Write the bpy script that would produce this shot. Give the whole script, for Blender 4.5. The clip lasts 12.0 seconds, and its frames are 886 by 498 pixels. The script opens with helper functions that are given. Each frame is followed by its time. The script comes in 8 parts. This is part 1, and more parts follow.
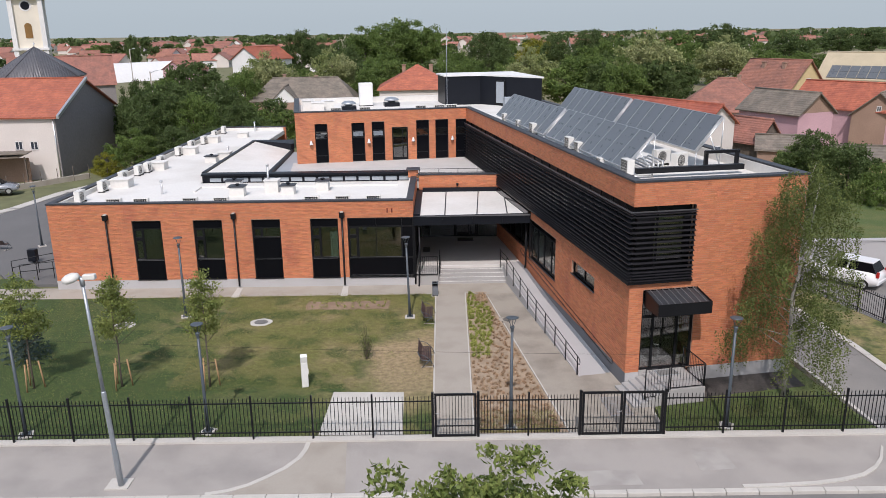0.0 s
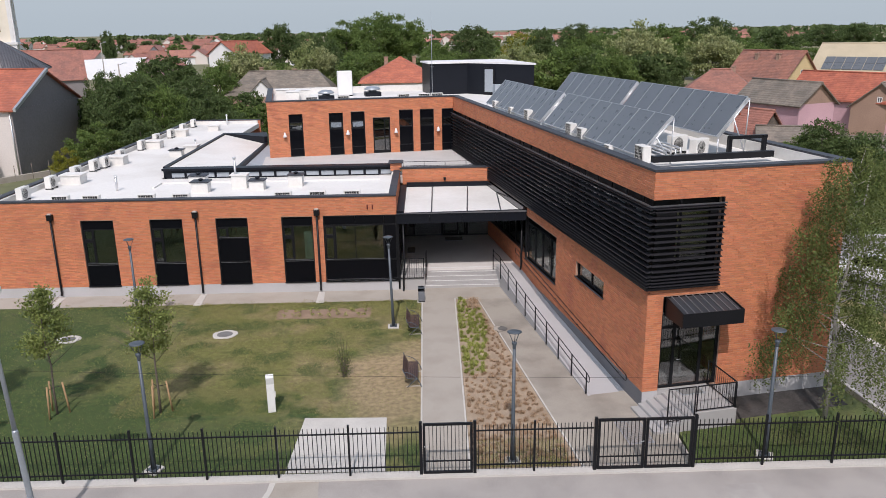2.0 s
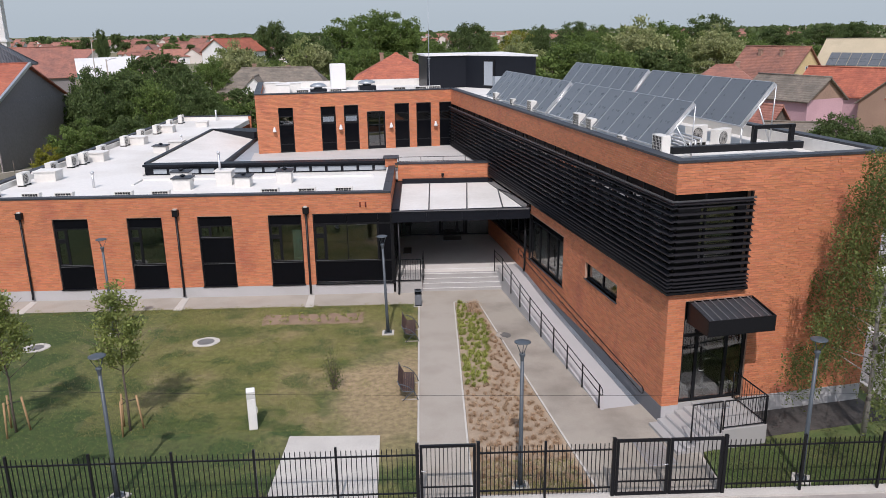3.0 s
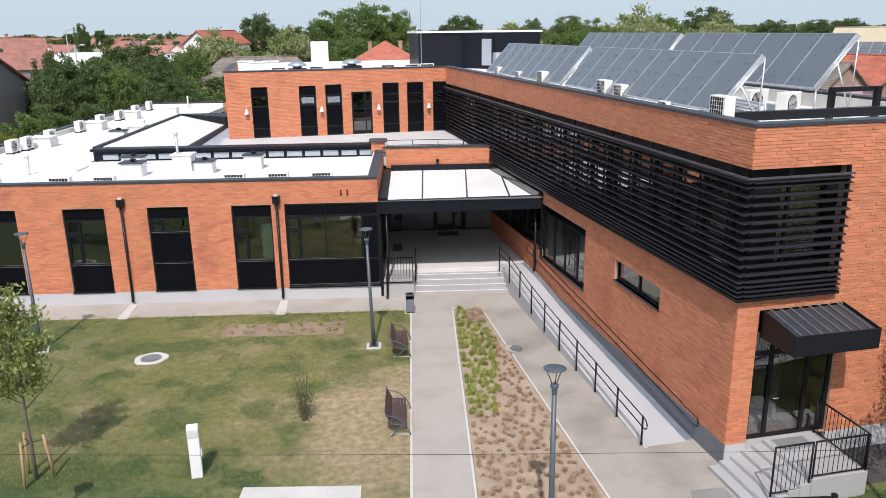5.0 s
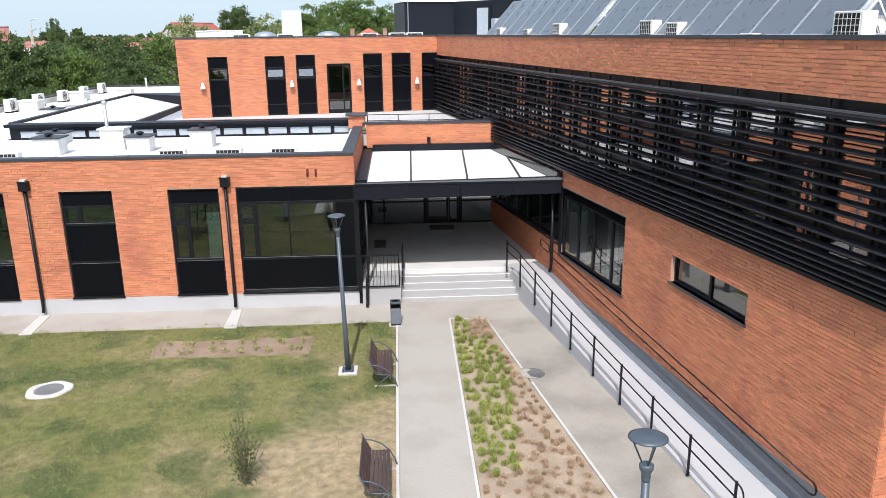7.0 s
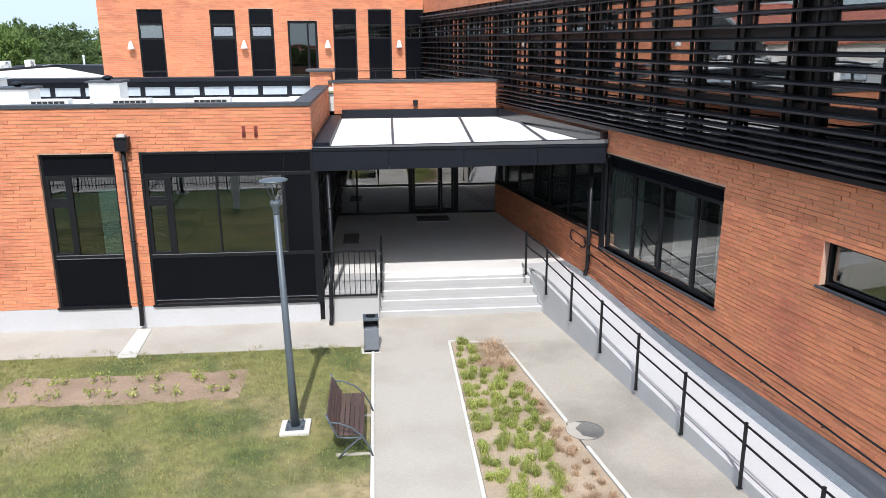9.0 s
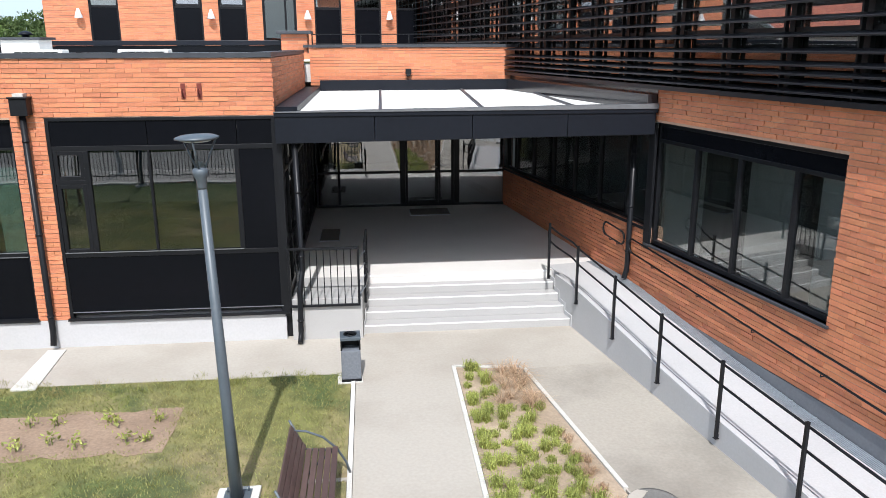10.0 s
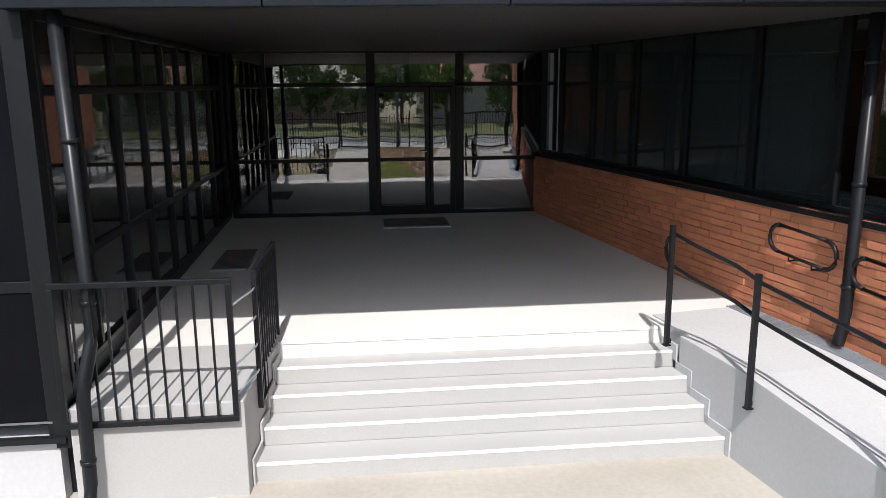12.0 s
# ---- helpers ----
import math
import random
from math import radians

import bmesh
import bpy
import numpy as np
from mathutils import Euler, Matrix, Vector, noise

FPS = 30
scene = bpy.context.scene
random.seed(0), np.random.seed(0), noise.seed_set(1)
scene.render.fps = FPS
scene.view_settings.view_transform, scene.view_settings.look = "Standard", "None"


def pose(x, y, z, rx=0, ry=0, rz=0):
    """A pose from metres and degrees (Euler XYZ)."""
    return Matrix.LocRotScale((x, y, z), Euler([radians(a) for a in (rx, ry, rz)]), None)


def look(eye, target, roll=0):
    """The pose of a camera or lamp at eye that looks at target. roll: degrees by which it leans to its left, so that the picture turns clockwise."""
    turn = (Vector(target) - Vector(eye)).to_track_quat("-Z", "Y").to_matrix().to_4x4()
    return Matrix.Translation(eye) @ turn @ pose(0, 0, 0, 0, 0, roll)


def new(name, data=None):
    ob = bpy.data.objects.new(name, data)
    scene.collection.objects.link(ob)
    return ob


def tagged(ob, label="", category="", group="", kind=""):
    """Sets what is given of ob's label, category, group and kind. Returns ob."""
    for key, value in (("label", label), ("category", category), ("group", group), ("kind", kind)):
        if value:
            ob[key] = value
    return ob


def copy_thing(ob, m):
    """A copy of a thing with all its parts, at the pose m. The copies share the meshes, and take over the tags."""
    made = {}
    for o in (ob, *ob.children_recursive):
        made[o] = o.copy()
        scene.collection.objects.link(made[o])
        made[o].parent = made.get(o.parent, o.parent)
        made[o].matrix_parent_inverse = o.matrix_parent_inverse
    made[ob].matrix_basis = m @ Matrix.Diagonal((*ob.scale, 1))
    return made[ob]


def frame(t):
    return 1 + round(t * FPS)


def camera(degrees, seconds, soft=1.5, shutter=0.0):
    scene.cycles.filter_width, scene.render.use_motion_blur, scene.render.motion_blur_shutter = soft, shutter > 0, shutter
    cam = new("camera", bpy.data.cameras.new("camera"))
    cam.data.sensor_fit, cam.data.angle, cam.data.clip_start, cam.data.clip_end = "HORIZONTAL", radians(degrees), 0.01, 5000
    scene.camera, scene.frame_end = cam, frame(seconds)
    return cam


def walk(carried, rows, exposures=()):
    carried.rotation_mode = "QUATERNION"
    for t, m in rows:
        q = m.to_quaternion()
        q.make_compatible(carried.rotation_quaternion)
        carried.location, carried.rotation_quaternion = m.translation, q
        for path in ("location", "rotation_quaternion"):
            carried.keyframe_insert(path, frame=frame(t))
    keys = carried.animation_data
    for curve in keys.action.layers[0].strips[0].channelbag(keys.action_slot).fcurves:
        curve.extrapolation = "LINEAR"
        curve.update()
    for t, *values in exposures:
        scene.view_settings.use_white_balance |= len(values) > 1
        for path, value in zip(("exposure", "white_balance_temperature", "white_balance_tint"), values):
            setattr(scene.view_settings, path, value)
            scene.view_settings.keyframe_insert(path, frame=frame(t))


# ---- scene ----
cam = camera(60.36, 12.0, soft=0.5)
# seconds, eye x, y, z, yaw to the left, pitch up, roll
PATH = [
    (0.0, 1.493, -0.933, 13.539, -0.009, -15.971, -0.762),
    (0.5, 1.475, -0.018, 13.320, -0.396, -16.101, -0.852),
    (1.0, 1.430, 0.947, 13.056, -0.793, -16.104, -0.840),
    (1.5, 1.437, 1.999, 12.793, -1.042, -16.116, -0.892),
    (2.0, 1.371, 3.070, 12.503, -1.238, -16.099, -0.851),
    (2.5, 1.374, 4.201, 12.159, -1.339, -16.031, -0.841),
    (3.0, 1.361, 5.380, 11.828, -1.484, -16.065, -0.864),
    (3.7, 1.327, 7.091, 11.305, -1.698, -16.084, -0.876),
    (4.4, 1.298, 8.877, 10.748, -1.944, -16.126, -0.844),
    (5.0, 1.266, 10.487, 10.200, -2.238, -16.058, -0.790),
    (5.5, 1.244, 11.881, 9.777, -2.495, -16.089, -0.785),
    (6.0, 1.217, 13.290, 9.314, -2.796, -16.065, -0.713),
    (6.5, 1.236, 14.763, 8.789, -3.024, -15.899, -0.680),
    (7.0, 1.229, 16.295, 8.294, -3.356, -15.868, -0.621),
    (7.7, 1.204, 18.541, 7.507, -3.962, -15.576, -0.484),
    (8.4, 1.226, 20.864, 6.726, -4.494, -15.366, -0.398),
    (9.0, 1.259, 22.899, 6.040, -4.963, -15.145, -0.286),
    (9.5, 1.312, 24.695, 5.497, -5.328, -15.078, -0.188),
    (10.0, 1.398, 26.514, 4.945, -5.613, -14.899, -0.168),
    (10.5, 1.555, 28.235, 4.458, -5.705, -14.691, -0.360),
    (11.0, 1.704, 30.112, 3.926, -5.925, -14.210, -0.539),
    (11.5, 1.888, 31.985, 3.433, -5.965, -13.524, -0.450),
    (12.0, 2.122, 33.888, 2.957, -6.006, -12.199, -0.416),
]


def eye_pose(x, y, z, yaw, pitch, roll):
    cy, sy = math.cos(radians(yaw)), math.sin(radians(yaw))
    cp, sp = math.cos(radians(pitch)), math.sin(radians(pitch))
    return look((x, y, z), (x - sy * cp * 10, y + cy * cp * 10, z + sp * 10), roll)


walk(cam, [(t, eye_pose(*r)) for t, *r in PATH], [(0.0, -0.38, 6400, 17), (3.0, -0.40, 6350, 18), (5.0, 0.02, 6250, 15), (7.2, 0.30, 6100, 12), (9.0, 0.45, 6050, 10), (10.5, 0.51, 6080, 10), (12.0, 0.58, 6200, 11)])

# ---- light ----
SUN_WAY = Vector((0.07, 0.785, -1.0)).normalized()
world = bpy.data.worlds.new("sky")
scene.world = world
world.use_nodes = True
wn = world.node_tree
sky = wn.nodes.new("ShaderNodeTexSky")
sky.sky_type, sky.sun_disc = "NISHITA", False
sky.sun_elevation, sky.sun_rotation = radians(51.8), radians(180 + 5.1)
sky.air_density, sky.dust_density, sky.ozone_density = 1.0, 6.0, 2.5
haze = wn.nodes.new("ShaderNodeMix")  # a thin even summer haze over the clear sky
haze.data_type = "RGBA"
haze.inputs["Factor"].default_value = 0.5
rise, height, depth = wn.nodes.new("ShaderNodeTexCoord"), wn.nodes.new("ShaderNodeSeparateXYZ"), wn.nodes.new("ShaderNodeMapRange")
dome = wn.nodes.new("ShaderNodeMix")  # pale haze at the horizon, deeper sky overhead
dome.data_type = "RGBA"
dome.inputs["A"].default_value, dome.inputs["B"].default_value = (8.5, 10.1, 10.8, 1), (4.2, 5.7, 7.1, 1)
depth.inputs[1].default_value, depth.inputs[2].default_value = 0.03, 0.5
wn.links.new(rise.outputs["Generated"], height.inputs[0])
wn.links.new(height.outputs["Z"], depth.inputs[0])
wn.links.new(depth.outputs[0], dome.inputs["Factor"])
wn.links.new(dome.outputs["Result"], haze.inputs["B"])
wn.links.new(sky.outputs[0], haze.inputs["A"])
wn.links.new(haze.outputs["Result"], wn.nodes["Background"].inputs[0])
wn.nodes["Background"].inputs[1].default_value = 0.132
sun = new("sun", bpy.data.lights.new("sun", "SUN"))
sun.data.energy, sun.data.angle, sun.data.color = 3.75, radians(0.55), (1.0, 0.95, 0.89)
sun.rotation_mode = "QUATERNION"
sun.rotation_quaternion = SUN_WAY.to_track_quat("-Z", "Y")

# ---- materials ----
def mat(name, col, rough=0.7, metal=0.0, var=0.18, s1=0.6, s2=25.0, bump=0.0, bs=80.0, vary=0.0, col2=None, spec=0.5, edge=(0.35, 0.65)):
    """A procedural surface: colour broken up at two scales, fine relief, and a shift from piece to piece."""
    m = bpy.data.materials.new(name)
    m.use_nodes = True
    nt = m.node_tree
    n, l = nt.nodes, nt.links
    b = n["Principled BSDF"]
    b.inputs["Metallic"].default_value = metal
    b.inputs["Specular IOR Level"].default_value = spec
    co = n.new("ShaderNodeTexCoord")
    big, fine = n.new("ShaderNodeTexNoise"), n.new("ShaderNodeTexNoise")
    for t, s, d in ((big, s1, 6), (fine, s2, 7)):
        t.inputs["Scale"].default_value, t.inputs["Detail"].default_value = s, d
        l.new(co.outputs["Object"], t.inputs["Vector"])
    ramp = n.new("ShaderNodeMapRange")
    ramp.inputs[1].default_value, ramp.inputs[2].default_value = edge
    l.new(big.outputs["Fac"], ramp.inputs[0])
    mix = n.new("ShaderNodeMix")
    mix.data_type = "RGBA"
    c2 = col2 or tuple(c * (1 - var) for c in col)
    mix.inputs["A"].default_value, mix.inputs["B"].default_value = (*col, 1), (*c2, 1)
    l.new(ramp.outputs[0], mix.inputs["Factor"])
    hsv = n.new("ShaderNodeHueSaturation")
    mm = n.new("ShaderNodeMapRange")
    mm.inputs[1].default_value, mm.inputs[2].default_value = 0.25, 0.75
    mm.inputs[3].default_value, mm.inputs[4].default_value = 1 - var, 1 + var
    l.new(fine.outputs["Fac"], mm.inputs[0])
    value = mm.outputs[0]
    if vary:
        geo, info = n.new("ShaderNodeNewGeometry"), n.new("ShaderNodeObjectInfo")
        add, fr = n.new("ShaderNodeMath"), n.new("ShaderNodeMath")
        add.operation, fr.operation = "ADD", "FRACT"
        l.new(geo.outputs["Random Per Island"], add.inputs[0])
        l.new(info.outputs["Random"], add.inputs[1])
        l.new(add.outputs[0], fr.inputs[0])
        pr = n.new("ShaderNodeMapRange")
        pr.inputs[3].default_value, pr.inputs[4].default_value = 1 - vary, 1 + vary
        l.new(fr.outputs[0], pr.inputs[0])
        mul = n.new("ShaderNodeMath")
        mul.operation = "MULTIPLY"
        l.new(value, mul.inputs[0])
        l.new(pr.outputs[0], mul.inputs[1])
        value = mul.outputs[0]
        hr = n.new("ShaderNodeMapRange")
        hr.inputs[3].default_value, hr.inputs[4].default_value = 0.5 - 0.045 * vary, 0.5 + 0.012 * vary
        sp = n.new("ShaderNodeMath")
        sp.operation = "MULTIPLY"
        sp.inputs[1].default_value = 7.31
        f2 = n.new("ShaderNodeMath")
        f2.operation = "FRACT"
        l.new(fr.outputs[0], sp.inputs[0])
        l.new(sp.outputs[0], f2.inputs[0])
        l.new(f2.outputs[0], hr.inputs[0])
        l.new(hr.outputs[0], hsv.inputs["Hue"])
    l.new(value, hsv.inputs["Value"])
    l.new(mix.outputs["Result"], hsv.inputs["Color"])
    l.new(hsv.outputs[0], b.inputs["Base Color"])
    rr = n.new("ShaderNodeMapRange")
    rr.inputs[3].default_value, rr.inputs[4].default_value = max(0.03, rough - 0.1), min(1, rough + 0.1)
    l.new(fine.outputs["Fac"], rr.inputs[0])
    l.new(rr.outputs[0], b.inputs["Roughness"])
    if bump:
        t, bp = n.new("ShaderNodeTexNoise"), n.new("ShaderNodeBump")
        t.inputs["Scale"].default_value, t.inputs["Detail"].default_value = bs, 4
        l.new(co.outputs["Object"], t.inputs["Vector"])
        bp.inputs["Strength"].default_value, bp.inputs["Distance"].default_value = bump, 0.02
        l.new(t.outputs["Fac"], bp.inputs["Height"])
        l.new(bp.outputs[0], b.inputs["Normal"])
    return m


def glass(name, tint, mirror):
    """A tinted pane: light goes through both faces, and each mirrors more at a slant."""
    m = bpy.data.materials.new(name)
    m.use_nodes = True
    nt = m.node_tree
    n, l = nt.nodes, nt.links
    n.remove(n["Principled BSDF"])
    out = n["Material Output"]
    tr, gl, lw, mx = (n.new("ShaderNode" + k) for k in ("BsdfTransparent", "BsdfGlossy", "LayerWeight", "MixShader"))
    tr.inputs[0].default_value = (*tint, 1)
    gl.inputs["Roughness"].default_value = 0.012
    lw.inputs["Blend"].default_value = 0.5
    pw, mr = n.new("ShaderNodeMath"), n.new("ShaderNodeMapRange")
    pw.operation = "POWER"
    pw.inputs[1].default_value = 4.5
    mr.inputs[3].default_value, mr.inputs[4].default_value = mirror, 0.97
    l.new(lw.outputs["Facing"], pw.inputs[0])
    l.new(pw.outputs[0], mr.inputs[0])
    co, no, bp = n.new("ShaderNodeTexCoord"), n.new("ShaderNodeTexNoise"), n.new("ShaderNodeBump")
    no.inputs["Scale"].default_value = 0.9
    l.new(co.outputs["Object"], no.inputs["Vector"])
    l.new(no.outputs["Fac"], bp.inputs["Height"])
    bp.inputs["Strength"].default_value, bp.inputs["Distance"].default_value = 0.12, 0.02
    l.new(bp.outputs[0], gl.inputs["Normal"])
    for a, b in ((mr.outputs[0], mx.inputs[0]), (tr.outputs[0], mx.inputs[1]), (gl.outputs[0], mx.inputs[2]), (mx.outputs[0], out.inputs[0])):
        l.new(a, b)
    return m


def striped(name, col, col2, scale, axis, rough=0.6, bump=0.5):
    """Tiles or sheeting far off: courses with relief."""
    m = mat(name, col, rough, 0, 0.16, 0.7, 6.0, vary=0.1, col2=col2)
    n, l = m.node_tree.nodes, m.node_tree.links
    co, w, bp = n.new("ShaderNodeTexCoord"), n.new("ShaderNodeTexWave"), n.new("ShaderNodeBump")
    w.bands_direction = axis
    w.inputs["Scale"].default_value, w.inputs["Distortion"].default_value = scale, 0.6
    l.new(co.outputs["Object"], w.inputs["Vector"])
    l.new(w.outputs["Fac"], bp.inputs["Height"])
    bp.inputs["Strength"].default_value, bp.inputs["Distance"].default_value = bump, 0.06
    if axis == "Z":  # each tile fired and weathered a little differently
        vo, sep, rg, hs, b = n.new("ShaderNodeTexVoronoi"), n.new("ShaderNodeSeparateColor"), n.new("ShaderNodeMapRange"), n.new("ShaderNodeHueSaturation"), n["Principled BSDF"]
        vo.inputs["Scale"].default_value = 3.4
        l.new(co.outputs["Object"], vo.inputs["Vector"])
        l.new(vo.outputs["Color"], sep.inputs[0])
        l.new(sep.outputs[0], rg.inputs[0])
        rg.inputs[3].default_value, rg.inputs[4].default_value = 0.84, 1.14
        l.new(rg.outputs[0], hs.inputs["Value"])
        l.new(b.inputs["Base Color"].links[0].from_socket, hs.inputs["Color"])
        l.new(hs.outputs[0], b.inputs["Base Color"])
    l.new(bp.outputs[0], n["Principled BSDF"].inputs["Normal"])
    return m


BRICK = mat("brick clay", (0.565, 0.216, 0.103), 0.78, 0, 0.10, 0.8, 30, 0.35, 160, vary=0.13, col2=(0.375, 0.116, 0.072), edge=(0.53, 0.84))
MORTAR = mat("mortar", (0.50, 0.32, 0.235), 0.9, 0, 0.12, 0.6, 40)
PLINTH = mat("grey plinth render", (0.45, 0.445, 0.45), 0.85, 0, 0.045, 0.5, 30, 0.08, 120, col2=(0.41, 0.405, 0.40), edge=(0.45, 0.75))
# the plinth render again, darkened for the shade on the wing's long wall
PLINTHSHADE = mat("dark grey plinth render", (0.17, 0.175, 0.19), 0.85, 0, 0.1, 0.7, 30, 0.15, 120)
BLACK = mat("black powder coat", (0.0112, 0.0118, 0.0140), 0.36, 0, 0.12, 0.7, 14, spec=0.2)
SLAT = mat("black louvre coat", (0.027, 0.0265, 0.031), 0.42, 0, 0.12, 0.7, 14, spec=0.22)
GLOSSBLACK = mat("black cladding panel", (0.0052, 0.0057, 0.0078), 0.18, 0, 0.1, 0.6, 9, spec=0.10)
ANTHRA = mat("anthracite sheet metal", (0.0095, 0.0115, 0.0170), 0.42, 0.0, 0.12, 0.8, 12, spec=0.2)
FLASHING = mat("glossy dark flashing sheet", (0.020, 0.020, 0.023), 0.14, 0, 0.1, 0.8, 12, spec=0.6)
COPING = mat("grey coping sheet", (0.052, 0.056, 0.065), 0.5, 0.2, 0.14, 0.5, 10)
MEMBRANE = mat("white roof membrane", (0.73, 0.72, 0.69), 0.75, 0, 0.05, 0.3, 6, 0.1, 12, col2=(0.62, 0.60, 0.56), edge=(0.45, 0.75))
WHITE = mat("white paint", (0.78, 0.78, 0.77), 0.55, 0, 0.05, 1.0, 18)
ACWHITE = mat("ivory enamel", (0.74, 0.73, 0.69), 0.4, 0, 0.05, 1.5, 20)
GREYSHEET = mat("bluish grey membrane", (0.36, 0.40, 0.44), 0.6, 0, 0.08, 0.4, 9)
CONCRETE = mat("pale concrete", (0.385, 0.352, 0.305), 0.85, 0, 0.07, 0.7, 22, 0.15, 150, col2=(0.32, 0.287, 0.242), edge=(0.46, 0.74))
WORN = mat("stained old concrete", (0.35, 0.318, 0.27), 0.88, 0, 0.1, 0.6, 24, 0.2, 150, col2=(0.225, 0.203, 0.172), edge=(0.44, 0.72))
SOFFIT = mat("dark soffit board", (0.020, 0.019, 0.0195), 0.6)
STEPSTONE = mat("light terrazzo", (0.385, 0.378, 0.37), 0.7, 0, 0.05, 0.8, 60)
LANDING = mat("grey screed", (0.68, 0.66, 0.63), 0.7, 0, 0.05, 0.5, 60, col2=(0.60, 0.58, 0.555))
RAMPGREY = mat("pale grey ramp screed", (0.45, 0.448, 0.45), 0.8, 0, 0.07, 0.6, 40)
ASPHALT = mat("worn asphalt", (0.25, 0.238, 0.222), 0.9, 0, 0.12, 0.25, 60, 0.2, 200, col2=(0.175, 0.17, 0.165))
FOOTWAY = mat("pale footway asphalt", (0.375, 0.35, 0.325), 0.9, 0, 0.20, 0.55, 60, 0.2, 200, col2=(0.285, 0.268, 0.25), edge=(0.42, 0.72))
TERRACE = mat("pale terrace slabs", (0.54, 0.53, 0.51), 0.8, 0, 0.08, 0.8, 22)
PATCH = mat("newer asphalt patch", (0.41, 0.39, 0.365), 0.9, 0, 0.12, 1.5, 60, 0.2, 200, col2=(0.33, 0.31, 0.29))
ASPHALTDARK = mat("darker asphalt", (0.15, 0.15, 0.15), 0.9, 0, 0.1, 0.3, 60, 0.2, 200)
KERB = mat("white kerb stone", (0.55, 0.53, 0.49), 0.85, 0, 0.1, 1.2, 30, 0.1, 100)
SOIL = mat("dry soil", (0.40, 0.315, 0.228), 0.95, 0, 0.18, 1.2, 22, 0.6, 40, col2=(0.31, 0.24, 0.17))
EARTH = mat("garden soil", (0.30, 0.215, 0.15), 0.95, 0, 0.2, 1.5, 22, 0.5, 40, col2=(0.23, 0.16, 0.11))
MULCH = mat("dark gravel", (0.075, 0.07, 0.065), 0.95, 0, 0.35, 2.0, 18, 0.6, 30)
MEADOW = mat("meadow", (0.115, 0.135, 0.060), 0.95, 0, 0.25, 0.006, 0.7, col2=(0.24, 0.20, 0.12))
STEEL = mat("slate blue painted steel", (0.080, 0.098, 0.115), 0.45, 0.1, 0.08, 2, 30)
GALV = mat("galvanised steel", (0.42, 0.46, 0.50), 0.42, 0.6, 0.1, 2, 25)
ALU = mat("aluminium", (0.70, 0.71, 0.72), 0.35, 0.8, 0.06, 2, 25)
WOODSLAT = mat("brown bench slats", (0.085, 0.052, 0.045), 0.6, 0, 0.2, 3, 60, vary=0.15)
STAKE = mat("peeled stake wood", (0.42, 0.27, 0.14), 0.8, 0, 0.2, 3, 40)
BARK = mat("bark", (0.16, 0.13, 0.105), 0.9, 0, 0.3, 3, 30, 0.5, 40)
BIRCHBARK = mat("birch bark", (0.33, 0.31, 0.28), 0.8, 0, 0.15, 3, 30, 0.3, 40, col2=(0.10, 0.09, 0.085), edge=(0.55, 0.62))
EDGEGREY = mat("brushed grey sheet edge", (0.17, 0.175, 0.185), 0.5, 0.3, 0.1, 2, 20)
RAILGREY = mat("dull dark sheet edge", (0.085, 0.088, 0.095), 0.55, 0.2, 0.1, 2, 20)
SOLAR = mat("collector glass", (0.125, 0.14, 0.155), 0.3, 0, 0.08, 0.3, 3)
GLASS = glass("dark window glass", (0.40, 0.43, 0.43), 0.19)
DARKPANE = glass("near-black tinted glass", (0.48, 0.50, 0.51), 0.16)
CLEAR = glass("clear window glass", (0.70, 0.74, 0.73), 0.19)
# darker tint than CLEAR, standing in for the shade and dim room under the canopy
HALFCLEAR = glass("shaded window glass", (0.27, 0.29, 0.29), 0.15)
ENTRYGLASS = glass("mirroring entrance glass", (0.46, 0.48, 0.48), 0.28)
MIRROR = glass("sun control glass", (0.62, 0.65, 0.66), 0.36)
SPANDREL = glass("black mirroring spandrel glass", (0.25, 0.26, 0.27), 0.22)
ROOMWALL = mat("inner wall paint", (0.62, 0.64, 0.62), 0.9, 0, 0.04, 0.5, 9)
# near-black so that rooms behind glass look unlit; the gloom is in the colour
ROOMDIM = mat("inner dark lining", (0.10, 0.10, 0.10), 0.9, 0, 0.1, 0.5, 9)
TILERED = striped("red roof tiles", (0.43, 0.135, 0.075), (0.33, 0.10, 0.06), 1.6, "Z")
TILEBROWN = striped("weathered brown tiles", (0.33, 0.145, 0.10), (0.24, 0.115, 0.085), 1.6, "Z")
TILEFAR = striped("faded red tiles", (0.37, 0.165, 0.115), (0.28, 0.13, 0.10), 1.6, "Z")
TILEGREY = striped("mossy grey tiles", (0.23, 0.195, 0.155), (0.15, 0.13, 0.105), 1.6, "Z")
SHEETDARK = striped("dark standing seam", (0.10, 0.10, 0.11), (0.08, 0.08, 0.09), 1.0, "X", 0.45)
BLUE = mat("car shade blue", (0.05, 0.06, 0.08), 0.3, 0.3)
RUBBER = mat("black rubber", (0.015, 0.015, 0.015), 0.8)
CARWHITE = mat("white car enamel", (0.78, 0.79, 0.80), 0.22, 0, 0.02)
CARGREY = mat("silver car enamel", (0.34, 0.36, 0.39), 0.25, 0.4, 0.04)
RED = mat("red reflector", (0.45, 0.02, 0.015), 0.3)


